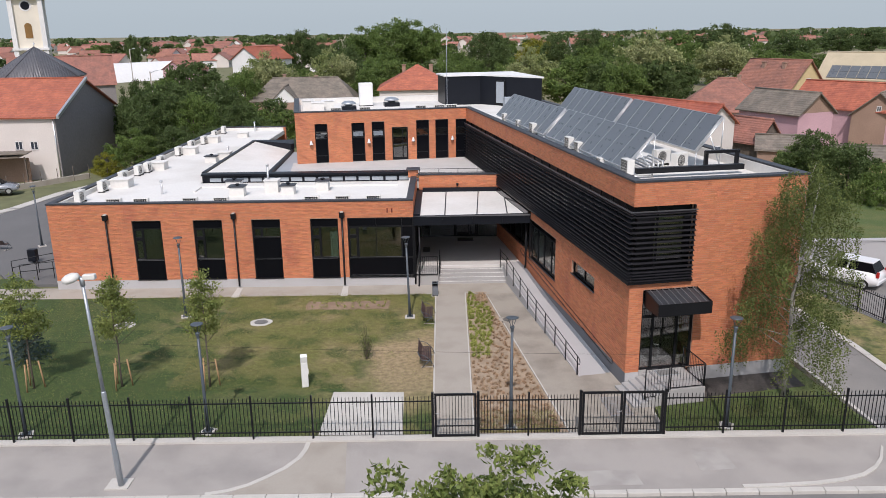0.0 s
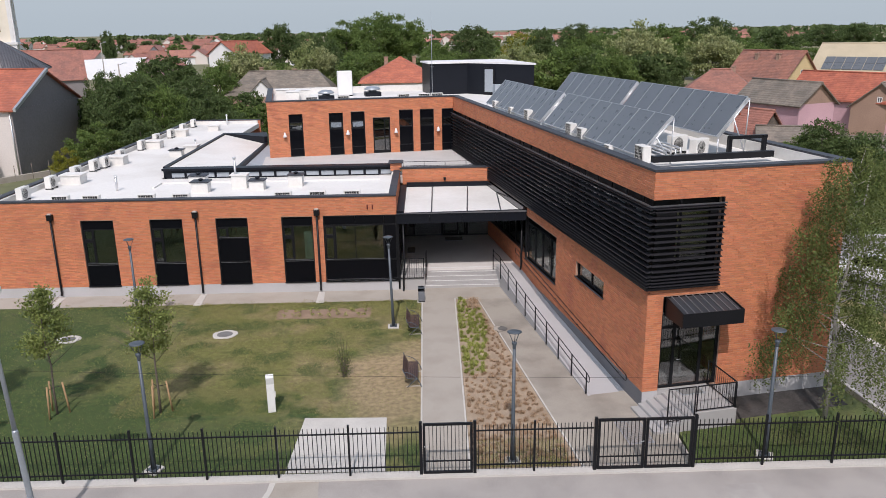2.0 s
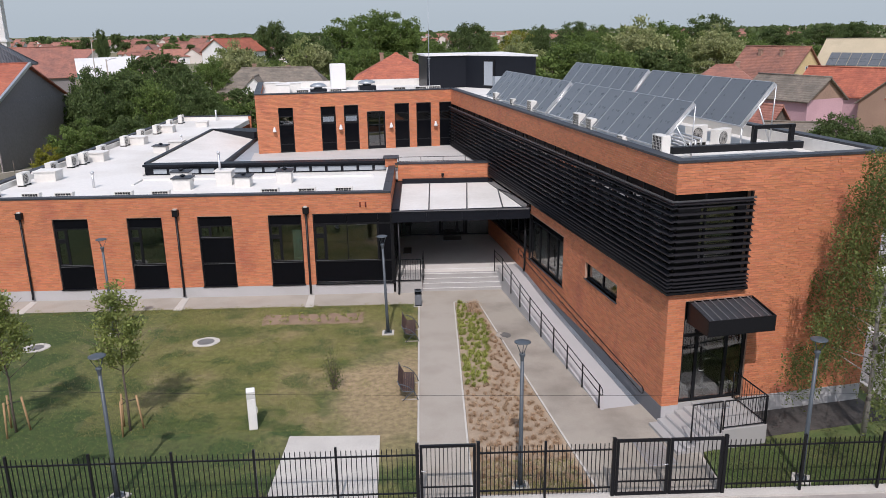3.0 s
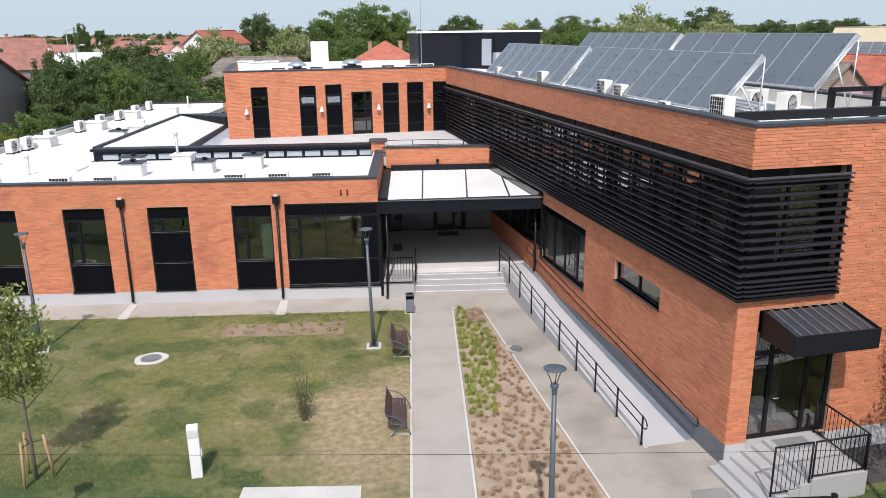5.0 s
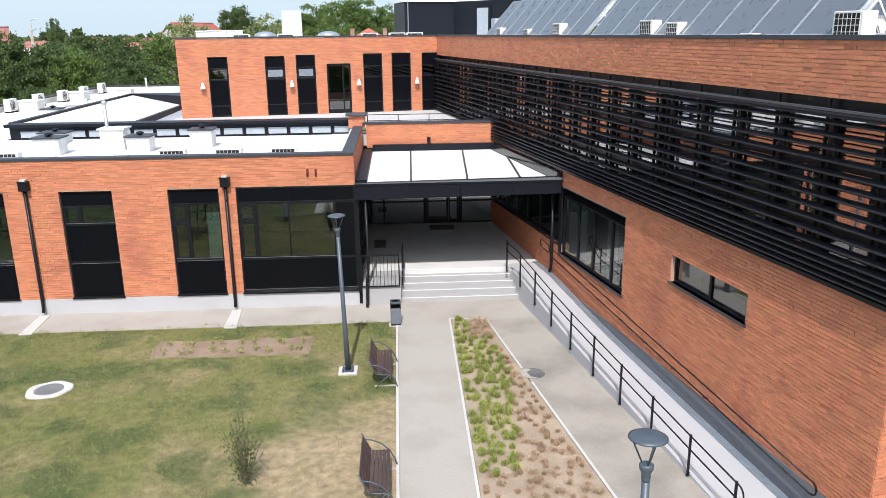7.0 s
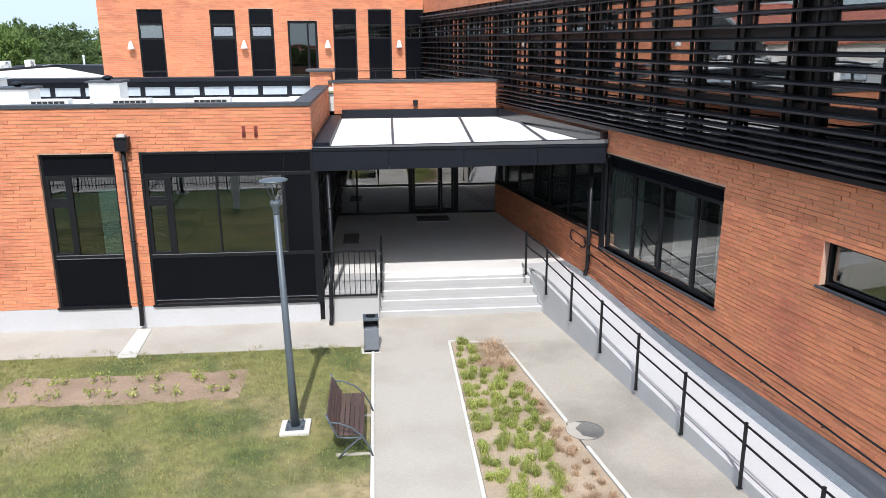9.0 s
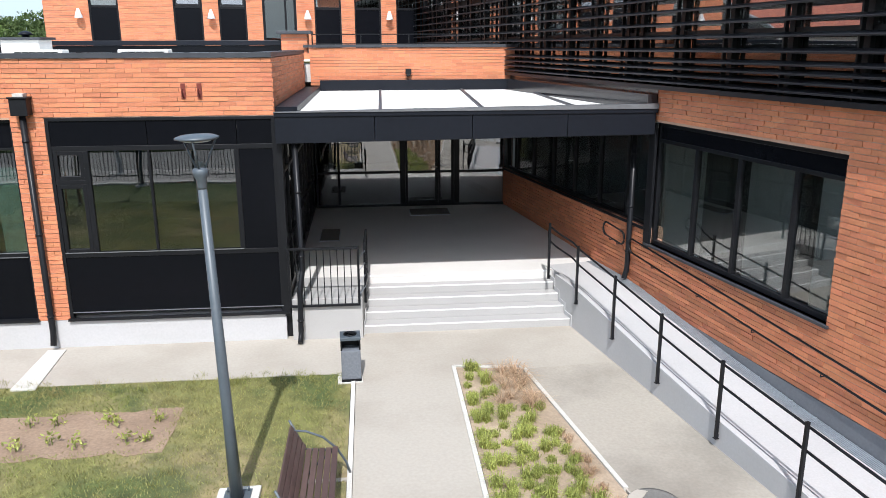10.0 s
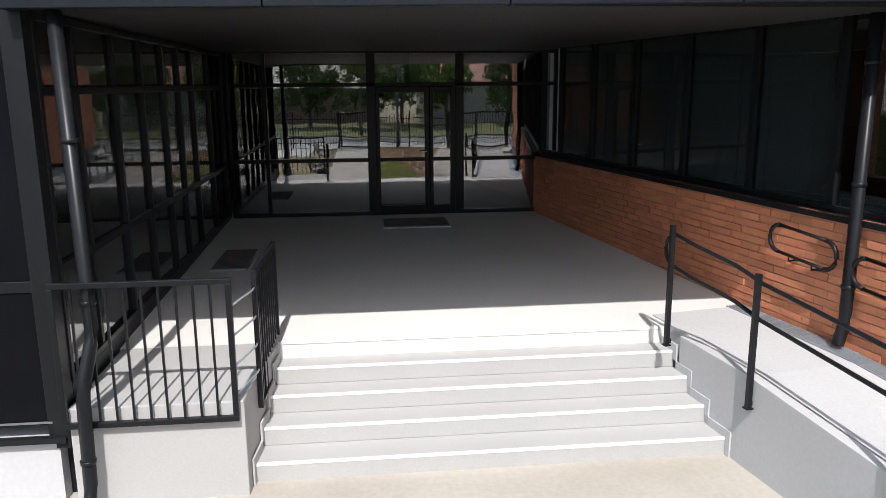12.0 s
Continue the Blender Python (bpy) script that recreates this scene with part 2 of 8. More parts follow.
def leaf_mat(name, col, col2, vary=0.3):
    m = mat(name, col, 0.6, 0, 0.2, 0.8, 3.0, vary=vary, col2=col2, spec=0.3)
    n, l = m.node_tree.nodes, m.node_tree.links
    b, out = n["Principled BSDF"], n["Material Output"]
    tr, mx = n.new("ShaderNodeBsdfTranslucent"), n.new("ShaderNodeMixShader")
    l.new(b.inputs["Base Color"].links[0].from_socket, tr.inputs[0])
    mx.inputs[0].default_value = 0.36
    l.new(b.outputs[0], mx.inputs[1])
    l.new(tr.outputs[0], mx.inputs[2])
    l.new(mx.outputs[0], out.inputs[0])
    return m


LEAF = leaf_mat("green leaves", (0.150, 0.225, 0.056), (0.095, 0.150, 0.040))
LEAFDARK = leaf_mat("dark green leaves", (0.110, 0.162, 0.052), (0.072, 0.112, 0.038))
LEAFPALE = leaf_mat("chestnut leaves with pale blossom", (0.205, 0.27, 0.078), (0.38, 0.39, 0.21), 0.35)
LEAFYEL = leaf_mat("yellow green leaves", (0.28, 0.27, 0.03), (0.17, 0.20, 0.03))
LEAFBIRCH = leaf_mat("birch leaves", (0.165, 0.210, 0.060), (0.105, 0.138, 0.042))
LEAFWALNUT = leaf_mat("walnut leaves", (0.235, 0.30, 0.085), (0.15, 0.205, 0.055), 0.4)
LEAFYOUNG = leaf_mat("fresh maple leaves", (0.28, 0.325, 0.095), (0.19, 0.24, 0.07))
NEEDLE = leaf_mat("blue spruce needles", (0.085, 0.125, 0.12), (0.05, 0.08, 0.07))
GRASSBLADE = leaf_mat("grass blades", (0.225, 0.26, 0.075), (0.34, 0.31, 0.13), 0.45)
SEDGE = leaf_mat("bright sedge", (0.39, 0.435, 0.125), (0.28, 0.325, 0.09), 0.4)
DRYSEDGE = leaf_mat("bronze sedge", (0.53, 0.40, 0.265), (0.42, 0.30, 0.19), 0.3)


def lawn_material():
    """Mown grass: olive green with straw patches, trodden dry near the paths, lusher clumps, fine mottling.
    Towards the fence and the west the green also carries painted tree and fence shade.
    """
    m = mat("mown lawn", (0.165, 0.163, 0.052), 0.95, 0, 0.38, 0.45, 5, 0.8, 60, col2=(0.33, 0.25, 0.145), edge=(0.46, 0.80))
    n, l = m.node_tree.nodes, m.node_tree.links
    mix = [q for q in n if q.bl_idname == "ShaderNodeMix"][0]
    old = mix.inputs["Factor"].links[0].from_socket
    co = n.new("ShaderNodeTexCoord")
    add, mul, ln = n.new("ShaderNodeVectorMath"), n.new("ShaderNodeVectorMath"), n.new("ShaderNodeVectorMath")
    mul.operation, ln.operation = "MULTIPLY", "LENGTH"
    add.inputs[1].default_value, mul.inputs[1].default_value = (-1.9, -30.3, 0), (1 / 3.3, 1 / 5.0, 0)
    l.new(co.outputs["Object"], add.inputs[0])
    wob, wm, wa = n.new("ShaderNodeTexNoise"), n.new("ShaderNodeVectorMath"), n.new("ShaderNodeVectorMath")
    wob.inputs["Scale"].default_value = 0.8
    wm.operation, wm.inputs[1].default_value = "MULTIPLY", (3.0, 3.0, 0)
    l.new(co.outputs["Object"], wob.inputs["Vector"])
    l.new(wob.outputs["Color"], wm.inputs[0])
    l.new(add.outputs[0], wa.inputs[0])
    l.new(wm.outputs[0], wa.inputs[1])
    l.new(wa.outputs[0], mul.inputs[0])
    l.new(mul.outputs[0], ln.inputs[0])
    dry = n.new("ShaderNodeMapRange")
    dry.inputs[1].default_value, dry.inputs[2].default_value, dry.inputs[3].default_value, dry.inputs[4].default_value = 0.45, 1.0, 0.95, 0.0
    l.new(ln.outputs["Value"], dry.inputs[0])
    s = n.new("ShaderNodeMath")
    s.use_clamp = True
    l.new(old, s.inputs[0])
    l.new(dry.outputs[0], s.inputs[1])
    l.new(s.outputs[0], mix.inputs["Factor"])
    clump, ramp, lush = n.new("ShaderNodeTexNoise"), n.new("ShaderNodeMapRange"), n.new("ShaderNodeMix")
    clump.inputs["Scale"].default_value, clump.inputs["Detail"].default_value = 0.65, 7
    l.new(co.outputs["Object"], clump.inputs["Vector"])
    ramp.inputs[1].default_value, ramp.inputs[2].default_value, ramp.inputs[4].default_value = 0.49, 0.60, 0.78
    l.new(clump.outputs["Fac"], ramp.inputs[0])
    xyz, west, both = n.new("ShaderNodeSeparateXYZ"), n.new("ShaderNodeMapRange"), n.new("ShaderNodeMath")
    l.new(co.outputs["Object"], xyz.inputs[0])
    l.new(xyz.outputs["X"], west.inputs[0])
    west.inputs[1].default_value, west.inputs[2].default_value, west.inputs[3].default_value, west.inputs[4].default_value = -7.5, -14.5, 0.0, 0.9
    # west and fence zones: lush growth, with tree and fence shade painted in
    south, sum1 = n.new("ShaderNodeMapRange"), n.new("ShaderNodeMath")
    l.new(xyz.outputs["Y"], south.inputs[0])
    south.inputs[1].default_value, south.inputs[2].default_value, south.inputs[3].default_value, south.inputs[4].default_value = 29.3, 25.3, 0.0, 0.95
    wet, lush1 = n.new("ShaderNodeMath"), n.new("ShaderNodeMath")
    wet.operation, lush1.operation = "SUBTRACT", "MULTIPLY"
    wet.inputs[0].default_value, wet.use_clamp = 1.0, True
    l.new(dry.outputs[0], wet.inputs[1])
    l.new(ramp.outputs[0], lush1.inputs[0])
    l.new(wet.outputs[0], lush1.inputs[1])
    l.new(lush1.outputs[0], sum1.inputs[0])
    inland, shady = n.new("ShaderNodeMapRange"), n.new("ShaderNodeMath")
    l.new(xyz.outputs["X"], inland.inputs[0])
    inland.inputs[1].default_value, inland.inputs[2].default_value, inland.inputs[3].default_value, inland.inputs[4].default_value = -0.5, -5.5, 0.25, 1.0
    shady.operation = "MULTIPLY"
    l.new(south.outputs[0], shady.inputs[0])
    l.new(inland.outputs[0], shady.inputs[1])
    l.new(shady.outputs[0], sum1.inputs[1])
    both.use_clamp = True
    l.new(sum1.outputs[0], both.inputs[0])
    l.new(west.outputs[0], both.inputs[1])
    lush.data_type = "RGBA"
    # lush green, taken darker to hold the shade by the fence
    lush.inputs["B"].default_value = (0.048, 0.079, 0.019, 1)
    hsv = mix.outputs["Result"].links[0].to_socket
    l.new(mix.outputs["Result"], lush.inputs["A"])
    l.new(both.outputs[0], lush.inputs["Factor"])
    l.new(lush.outputs["Result"], hsv)
    return m


LAWN = lawn_material()
LAWNLUSH = mat("lush shaded lawn", (0.075, 0.115, 0.032), 0.95, 0, 0.28, 0.8, 16, 0.6, 60, col2=(0.125, 0.135, 0.045))


# ---- building blocks ----
I4 = Matrix.Identity(4)
WING = pose(8.553, 26.372, 0, 0, 0, 10.2)  # the two-storey wing stands askew: x across it, y along it
SIDE = pose(8.553, 26.372, 0, 0, 0, 10.2 - 90)  # its long wall: x = minus the way along, outside is -y
rng = random.Random(7)


class Form:
    """Collects boxes, slabs and tubes into one mesh."""

    def __init__(self):
        self.v, self.f, self.s = [], [], []

    def add(self, verts, faces, smooth=False):
        k = len(self.v)
        self.v += [tuple(p) for p in verts]
        self.f += [tuple(i + k for i in q) for q in faces]
        self.s += [smooth] * len(faces)
        return self

    def box(self, x0, y0, z0, x1, y1, z1, m=None):
        p = [Vector((x, y, z)) for z in (z0, z1) for x, y in ((x0, y0), (x1, y0), (x1, y1), (x0, y1))]
        if m is not None:
            p = [m @ q for q in p]
        return self.add(p, [(3, 2, 1, 0), (4, 5, 6, 7), (0, 1, 5, 4), (1, 2, 6, 5), (2, 3, 7, 6), (3, 0, 4, 7)])

    def slab(self, poly, z0, z1, tops=None):
        """An upright prism over a plan (counter-clockwise); tops gives each corner its own height."""
        n = len(poly)
        up = tops or [z1] * n
        p = [(x, y, z0) for x, y in poly] + [(x, y, h) for (x, y), h in zip(poly, up)]
        return self.add(p, [tuple(range(n))[::-1], tuple(range(n, 2 * n))] + [(i, (i + 1) % n, n + (i + 1) % n, n + i) for i in range(n)])

    def tube(self, pts, r, seg=8, r1=None, flat=1.0):
        pts = [Vector(p) for p in pts]
        n, rings = len(pts), []
        for i, p in enumerate(pts):
            d = (pts[min(i + 1, n - 1)] - pts[max(i - 1, 0)]).normalized()
            a = d.orthogonal().normalized() if abs(d.z) > 0.99 else d.cross(Vector((0, 0, 1))).normalized()
            b = d.cross(a)
            q = r + ((r1 if r1 is not None else r) - r) * i / max(1, n - 1)
            rings += [p + a * math.cos(2 * math.pi * k / seg) * q + b * math.sin(2 * math.pi * k / seg) * q * flat for k in range(seg)]
        fs = [(i * seg + k, i * seg + (k + 1) % seg, (i + 1) * seg + (k + 1) % seg, (i + 1) * seg + k) for i in range(n - 1) for k in range(seg)]
        self.add(rings, fs, seg > 5)
        k = len(self.v) - n * seg
        self.f += [tuple(k + i for i in range(seg))[::-1], tuple(k + (n - 1) * seg + i for i in range(seg))]
        self.s += [False, False]
        return self

    def lathe(self, prof, seg=16, at=(0, 0, 0)):
        """Turns a profile of (radius, height) round the upright axis."""
        p = [(at[0] + r * math.cos(2 * math.pi * k / seg), at[1] + r * math.sin(2 * math.pi * k / seg), at[2] + z) for r, z in prof for k in range(seg)]
        n = len(prof)
        fs = [(i * seg + k, i * seg + (k + 1) % seg, (i + 1) * seg + (k + 1) % seg, (i + 1) * seg + k) for i in range(n - 1) for k in range(seg)]
        self.add(p, fs, True)
        k = len(self.v) - n * seg
        self.f += [tuple(k + i for i in range(seg))[::-1], tuple(k + (n - 1) * seg + i for i in range(seg))]
        self.s += [False, False]
        return self

    def mesh(self, name):
        me = bpy.data.meshes.new(name)
        me.from_pydata(self.v, [], self.f)
        me.polygons.foreach_set("use_smooth", self.s)
        me.update()
        return me


def part(name, form, material, parent=None, label="", bevel=0.0):
    ob = new(name, form.mesh(name) if isinstance(form, Form) else form)
    if not ob.data.materials:
        ob.data.materials.append(material)
    ob.parent = parent
    if label:
        ob["label"] = label
    if bevel:
        b = ob.modifiers.new("bevel", "BEVEL")
        b.width, b.segments, b.limit_method = bevel, 2, "ANGLE"
    return ob


def thing(name, label, category, m=I4, group="", kind=""):
    ob = new(name)
    ob.empty_display_size = 0.2
    ob.matrix_world = m
    return tagged(ob, label, category, group, kind)


def solid(name, form, material, label, category="", m=I4, kind="structure", bevel=0.0):
    ob = part(name, form, material, None, label, bevel)
    ob.matrix_world = m
    return tagged(ob, label, category or name.split("_")[0], "", kind)


def inside(u, z, holes):
    return any(a < u < b and c < z < d for a, b, c, d in holes)


def wall_cells(u0, u1, z0, z1, holes, y0, y1):
    """A wall with openings right through it."""
    f = Form()
    us = sorted({u0, u1, *(min(max(h[i], u0), u1) for h in holes for i in (0, 1))})
    zs = sorted({z0, z1, *(min(max(h[i], z0), z1) for h in holes for i in (2, 3))})
    for a, b in zip(us, us[1:]):
        run = None
        for c, d in zip(zs, zs[1:]):
            if inside((a + b) / 2, (c + d) / 2, holes):
                if run:
                    f.box(a, y0, run[0], b, y1, run[1])
                run = None
            else:
                run = (run[0], d) if run else (c, d)
        if run:
            f.box(a, y0, run[0], b, y1, run[1])
    return f


COURSE, LONG = 0.0755, 0.262


def brick_run(u0, u1, z0, z1, holes):
    """The bricks of a wall in stretcher bond, as (from, to, bottom)."""
    out = []
    rows = int((z1 - z0) / COURSE + 0.5)
    for r in range(rows):
        z = z0 + r * (z1 - z0) / rows
        spans = [(u0, u1)]
        for a, b, c, d in holes:
            if c < z + COURSE / 2 < d:
                spans = [s for p, q in spans for s in ((p, min(q, a)), (max(p, b), q)) if s[1] - s[0] > 0.03]
        off = (0.5 if r % 2 else 0.0) + rng.uniform(-0.1, 0.1)
        for p, q in spans:
            u = math.floor(p / LONG + off) * LONG - off * LONG
            a = p
            while a < q:
                while u + LONG < a + 0.07:
                    u += LONG
                b = q if q - (u + LONG) < 0.07 else u + LONG
                out.append((a, b, z))
                a = b
    return out


def brick_form(cells):
    f = Form()
    v, fc = f.v, f.f
    for a, b, z in cells:
        y, k = -0.005 - rng.random() * 0.013, len(v)
        t = rng.uniform(-0.003, 0.003)
        a, b, c, d = a + 0.0018, b - 0.0018, z + 0.006, z + COURSE - 0.006
        v += [(a, 0.004, c), (b, 0.004, c), (b, 0.004, d), (a, 0.004, d), (a, y - t, c), (b, y + t, c), (b, y + t, d), (a, y - t, d)]
        fc += [(k + 4, k + 5, k + 6, k + 7), (k, k + 1, k + 5, k + 4), (k + 1, k + 2, k + 6, k + 5), (k + 2, k + 3, k + 7, k + 6), (k + 3, k, k + 4, k + 7)]
    f.s = [False] * len(fc)
    return f


LATER = []  # single bricks, built last


def brick_wall(name, m, u0, u1, z0, z1, holes, label, near=None, thick=0.3):
    """A brick wall: a mortar core with its openings, and every brick proud of the joints."""
    core = solid(name, wall_cells(u0 + 0.006, u1 - 0.006, z0, z1, holes, 0, thick), MORTAR, label, "wall", m)
    cells = brick_run(u0, u1, z0, z1, holes)
    single = []
    if near:
        single = [c for c in cells if near[0] < c[0] and c[1] < near[1] and near[2] < c[2] < near[3]][:300]
        cells = [c for c in cells if c not in set(single)]
    rest = part("brickwork", brick_form(cells), BRICK, core)
    tagged(rest, kind="stuff")
    LATER.append((core, single))
    return core


COUNT = {"window": 0}


def window(m, u0, u1, z0, z1, panes, panels=(), bars=(), y=0.06, label="black-framed window with dark reflecting glass in the brick wall", pane_mat=None, bar=0.055):
    """A framed opening: an outer frame, panes and solid panels in it; bars are further (u0, u1, z0, z1) frame pieces."""
    COUNT["window"] += 1
    w = thing("window_%d" % COUNT["window"], label, "window", m, kind="structure")
    f = Form()
    f.box(u0, y - 0.03, z0, u0 + bar, y + 0.06, z1).box(u1 - bar, y - 0.03, z0, u1, y + 0.06, z1)
    f.box(u0 + bar, y - 0.03, z0, u1 - bar, y + 0.06, z0 + bar).box(u0 + bar, y - 0.03, z1 - bar, u1 - bar, y + 0.06, z1)
    part("window_frame", f, BLACK, w, bevel=0.006)
    for a, b, c, d in panes:
        part("pane", Form().box(a, y + 0.012, c, b, y + 0.028, d), pane_mat or GLASS, w).visible_shadow = False
    for a, b, c, d in panels:
        part("panel", Form().box(a, y - 0.012, c, b, y + 0.03, d), GLOSSBLACK, w, bevel=0.004)
    for a, b, c, d in bars:
        part("mullion", Form().box(a, y - 0.024, c, b, y + 0.055, d), BLACK, w, bevel=0.005)
    return w


def coping(name, pts, w, z, m=I4, h=0.07, side=0.0, material=None):
    """A sheet-metal cap along a parapet, with a drip on either side."""
    f = Form()
    for (x0, y0), (x1, y1) in zip(pts, pts[1:]):
        d = Vector((x1 - x0, y1 - y0, 0))
        t = Matrix.Translation((x0, y0, 0.003 * len(f.f) / 48)) @ Matrix.Rotation(math.atan2(d.y, d.x), 4, "Z")
        f.box(-w / 2 + 0.004, -w / 2 + side, z, d.length + w / 2 - 0.004, w / 2 + side, z + h, t)
        n = max(1, int(d.length / 2.0))
        for i in range(1, n):
            f.box(d.length * i / n - 0.03, -w / 2 + side - 0.004, z + h - 0.03, d.length * i / n + 0.03, w / 2 + side + 0.004, z + h + 0.005, t)
    return solid(name, f, material or COPING, "dark grey sheet-metal coping on a parapet", "coping", m)


# ---- ground ----
solid("ground", Form().slab([(-4800, -4800), (4800, -4800), (4800, 4800), (-4800, 4800)], -0.6, -0.16), MEADOW, "flat green and straw-coloured land reaching the horizon")
solid("road", Form().slab([(-160, 12.5), (160, 12.5), (160, 19.2), (-160, 19.2)], -0.3, -0.12), ASPHALT, "grey worn asphalt village street")
solid("pavement", Form().slab([(-60, 19.42), (60, 19.42), (60, 22.45), (-60, 22.45)], -0.3, -0.015), FOOTWAY, "pale asphalt footway along the railings")
kerbs = thing("kerb_street", "pale concrete kerb between road and footway", "kerb", kind="structure")
for i in range(70):
    x = -35 + i
    part("kerb_stone", Form().box(x + 0.006, 19.2, -0.3, x + 0.994, 19.42, 0.0 + rng.uniform(-0.006, 0.006)), KERB, kerbs, bevel=0.02)
solid("driveway", Form().slab([(-5.2, 19.43), (-1.6, 19.43), (-1.9, 22.44), (-3.2, 22.44), (-3.3, 21.5), (-3.7, 20.85), (-4.25, 20.3), (-4.7, 19.9)], -0.2, -0.008), CONCRETE, "pale patched driveway across the footway", "driveway")
f = Form()
pts = [(-5.9, 19.45), (-5.26, 19.62), (-4.67, 19.93), (-4.23, 20.33), (-3.71, 20.87), (-3.36, 21.47), (-3.24, 22.0), (-3.22, 22.44)]
for a, b in zip(pts, pts[1:]):
    d = Vector((b[0] - a[0], b[1] - a[1], 0))
    f.box(0, -0.08, -0.2, d.length, 0.08, 0.004, Matrix.Translation((*a, 0)) @ Matrix.Rotation(math.atan2(d.y, d.x), 4, "Z"))
solid("kerb_curve", f, KERB, "curved pale kerb beside the driveway", "kerb")
f = Form()
pts = [(10.6, 19.50), (11.6, 19.52), (12.95, 19.62), (13.8, 19.78), (14.6, 20.04), (15.2, 20.45), (15.65, 20.95), (16.1, 21.7)]
f.slab([(x, y - 0.08) for x, y in pts] + [(x, y + 0.08) for x, y in pts[::-1]], -0.2, 0.02)
solid("kerb_corner", f, KERB, "curved white kerb towards the drive", "kerb")
for i, (x0, y0, w, d) in enumerate(((9.6, 20.4, 1.2, 1.4), (4.6, 19.6, 3.0, 0.9), (-3.0, 20.1, 1.2, 1.2))):
    solid("road_patch", Form().slab([(x0, y0), (x0 + w, y0 + 0.08), (x0 + w - 0.1, y0 + d), (x0 + 0.06, y0 + d - 0.05)], -0.1, -0.011), PATCH, "patched asphalt in the footway", "patch")
solid("fence_footing", Form().box(-40, 22.45, -0.3, 17.0, 22.78, 0.05), KERB, "low pale concrete strip footing under the railings", "footing")
solid("lawn", Form().slab([(-19.0, 22.78), (1.03, 22.78), (1.04, 37.62), (-19.0, 37.62)], -0.3, 0.0), LAWN, "mown lawn with dry straw-coloured patches")
solid("lawn_west", Form().slab([(-40, 22.78), (-19.0, 22.78), (-19.0, 37.62), (-23.2, 41.5), (-40, 37)], -0.3, -0.004), LAWN, "mown lawn beside the building", "lawn")
solid("walkway", Form().slab([(1.09, 22.5), (2.46, 22.5), (2.68, 37.72), (3.75, 37.56), (5.9, 22.5), (9.2, 22.5), (9.2, 26.0), (8.56, 26.36), (8.1, 28.9), (6.2, 32.0), (4.97, 39.4), (1.12, 39.4)], -0.3, 0.006), CONCRETE, "pale concrete garden path leading to the entrance")
solid("walkway_side", Form().slab([(3.78, 37.50), (4.27, 34.05), (4.39, 33.2), (5.85, 23.0), (9.1, 23.0), (9.1, 25.9), (8.5, 26.3), (8.05, 28.8), (6.15, 32.0), (5.26, 37.62)], -0.2, 0.0105), WORN, "stained older concrete path beside the ramp", "walkway")
solid("apron", Form().slab([(-23.5, 37.62), (1.12, 37.62), (1.12, 39.4), (-23.5, 39.4)], -0.3, 0.01), CONCRETE, "pale concrete apron along the building")
e = Form()
for (x0, y0), (x1, y1) in (((1.06, 22.8), (1.08, 37.62)), ((2.50, 22.8), (2.66, 37.70)), ((2.66, 37.70), (3.74, 37.54)), ((3.76, 37.5), (4.25, 34.05)), ((4.375, 33.2), (5.86, 22.8))):
    d = Vector((x1 - x0, y1 - y0, 0))
    e.box(0, -0.03, -0.1, d.length, 0.03, 0.03, Matrix.Translation((x0, y0, 0)) @ Matrix.Rotation(math.atan2(d.y, d.x), 4, "Z"))
solid("path_edging", e, KERB, "thin white concrete edging of path and bed", "edging")
solid("planting_bed", Form().slab([(2.54, 22.8), (5.82, 22.8), (3.72, 37.5), (2.70, 37.66)], -0.3, 0.012), SOIL, "long dry soil bed between the paths", "bed")
bed = [(-5.5 + 4.2 * k / 20, 35.45 + rng.uniform(-0.07, 0.07)) for k in range(21)] + [(-1.28, 36.0)] + [(-1.3 - 4.25 * k / 20, 36.65 + rng.uniform(-0.08, 0.08)) for k in range(21)] + [(-5.62, 36.1)]
solid("flower_bed", Form().slab(bed, -0.2, 0.006), EARTH, "bare soil strip with seedlings in the lawn", "bed")
solid("concrete_pad", Form().slab([(-2.95, 22.9), (0.0, 22.85), (-0.1, 26.1), (-2.85, 26.2)], -0.3, 0.02), KERB, "pale concrete pad in the lawn by the railings", "pad", bevel=0.01)
solid("lawn_east", Form().slab([(9.2, 22.78), (16.6, 22.78), (15.9, 28.3), (9.4, 26.0)], -0.3, 0.0), LAWNLUSH, "shaded lawn strip before the end wall", "lawn")
solid("gravel_bed", Form().slab([(9.3, 25.0), (15.6, 26.2), (15.5, 28.4), (9.2, 26.6)], -0.2, 0.008), MULCH, "dark gravel strip along the end wall", "bed")
solid("driveway_east", Form().slab([(16.75, 22.4), (19.7, 22.4), (19.5, 30.0), (18.0, 45.0), (13.0, 62.0), (10.5, 62.0), (15.6, 38.0), (16.3, 29.0)], -0.3, -0.01), ASPHALT, "grey asphalt drive beside the wing", "driveway")
k = Form()
for (x0, y0), (x1, y1), w in (((16.68, 22.8), (16.2, 29.2), 0.07), ((16.2, 29.2), (13.4, 45), 0.07), ((19.75, 22.4), (19.5, 30.2), 0.16), ((19.5, 30.2), (18.0, 45), 0.16)):
    d = Vector((x1 - x0, y1 - y0, 0))
    k.box(0, -w, -0.3, d.length, w, 0.05, Matrix.Translation((x0, y0, 0)) @ Matrix.Rotation(math.atan2(d.y, d.x), 4, "Z"))
solid("kerb_drive", k, KERB, "white kerb lines of the drive", "kerb")
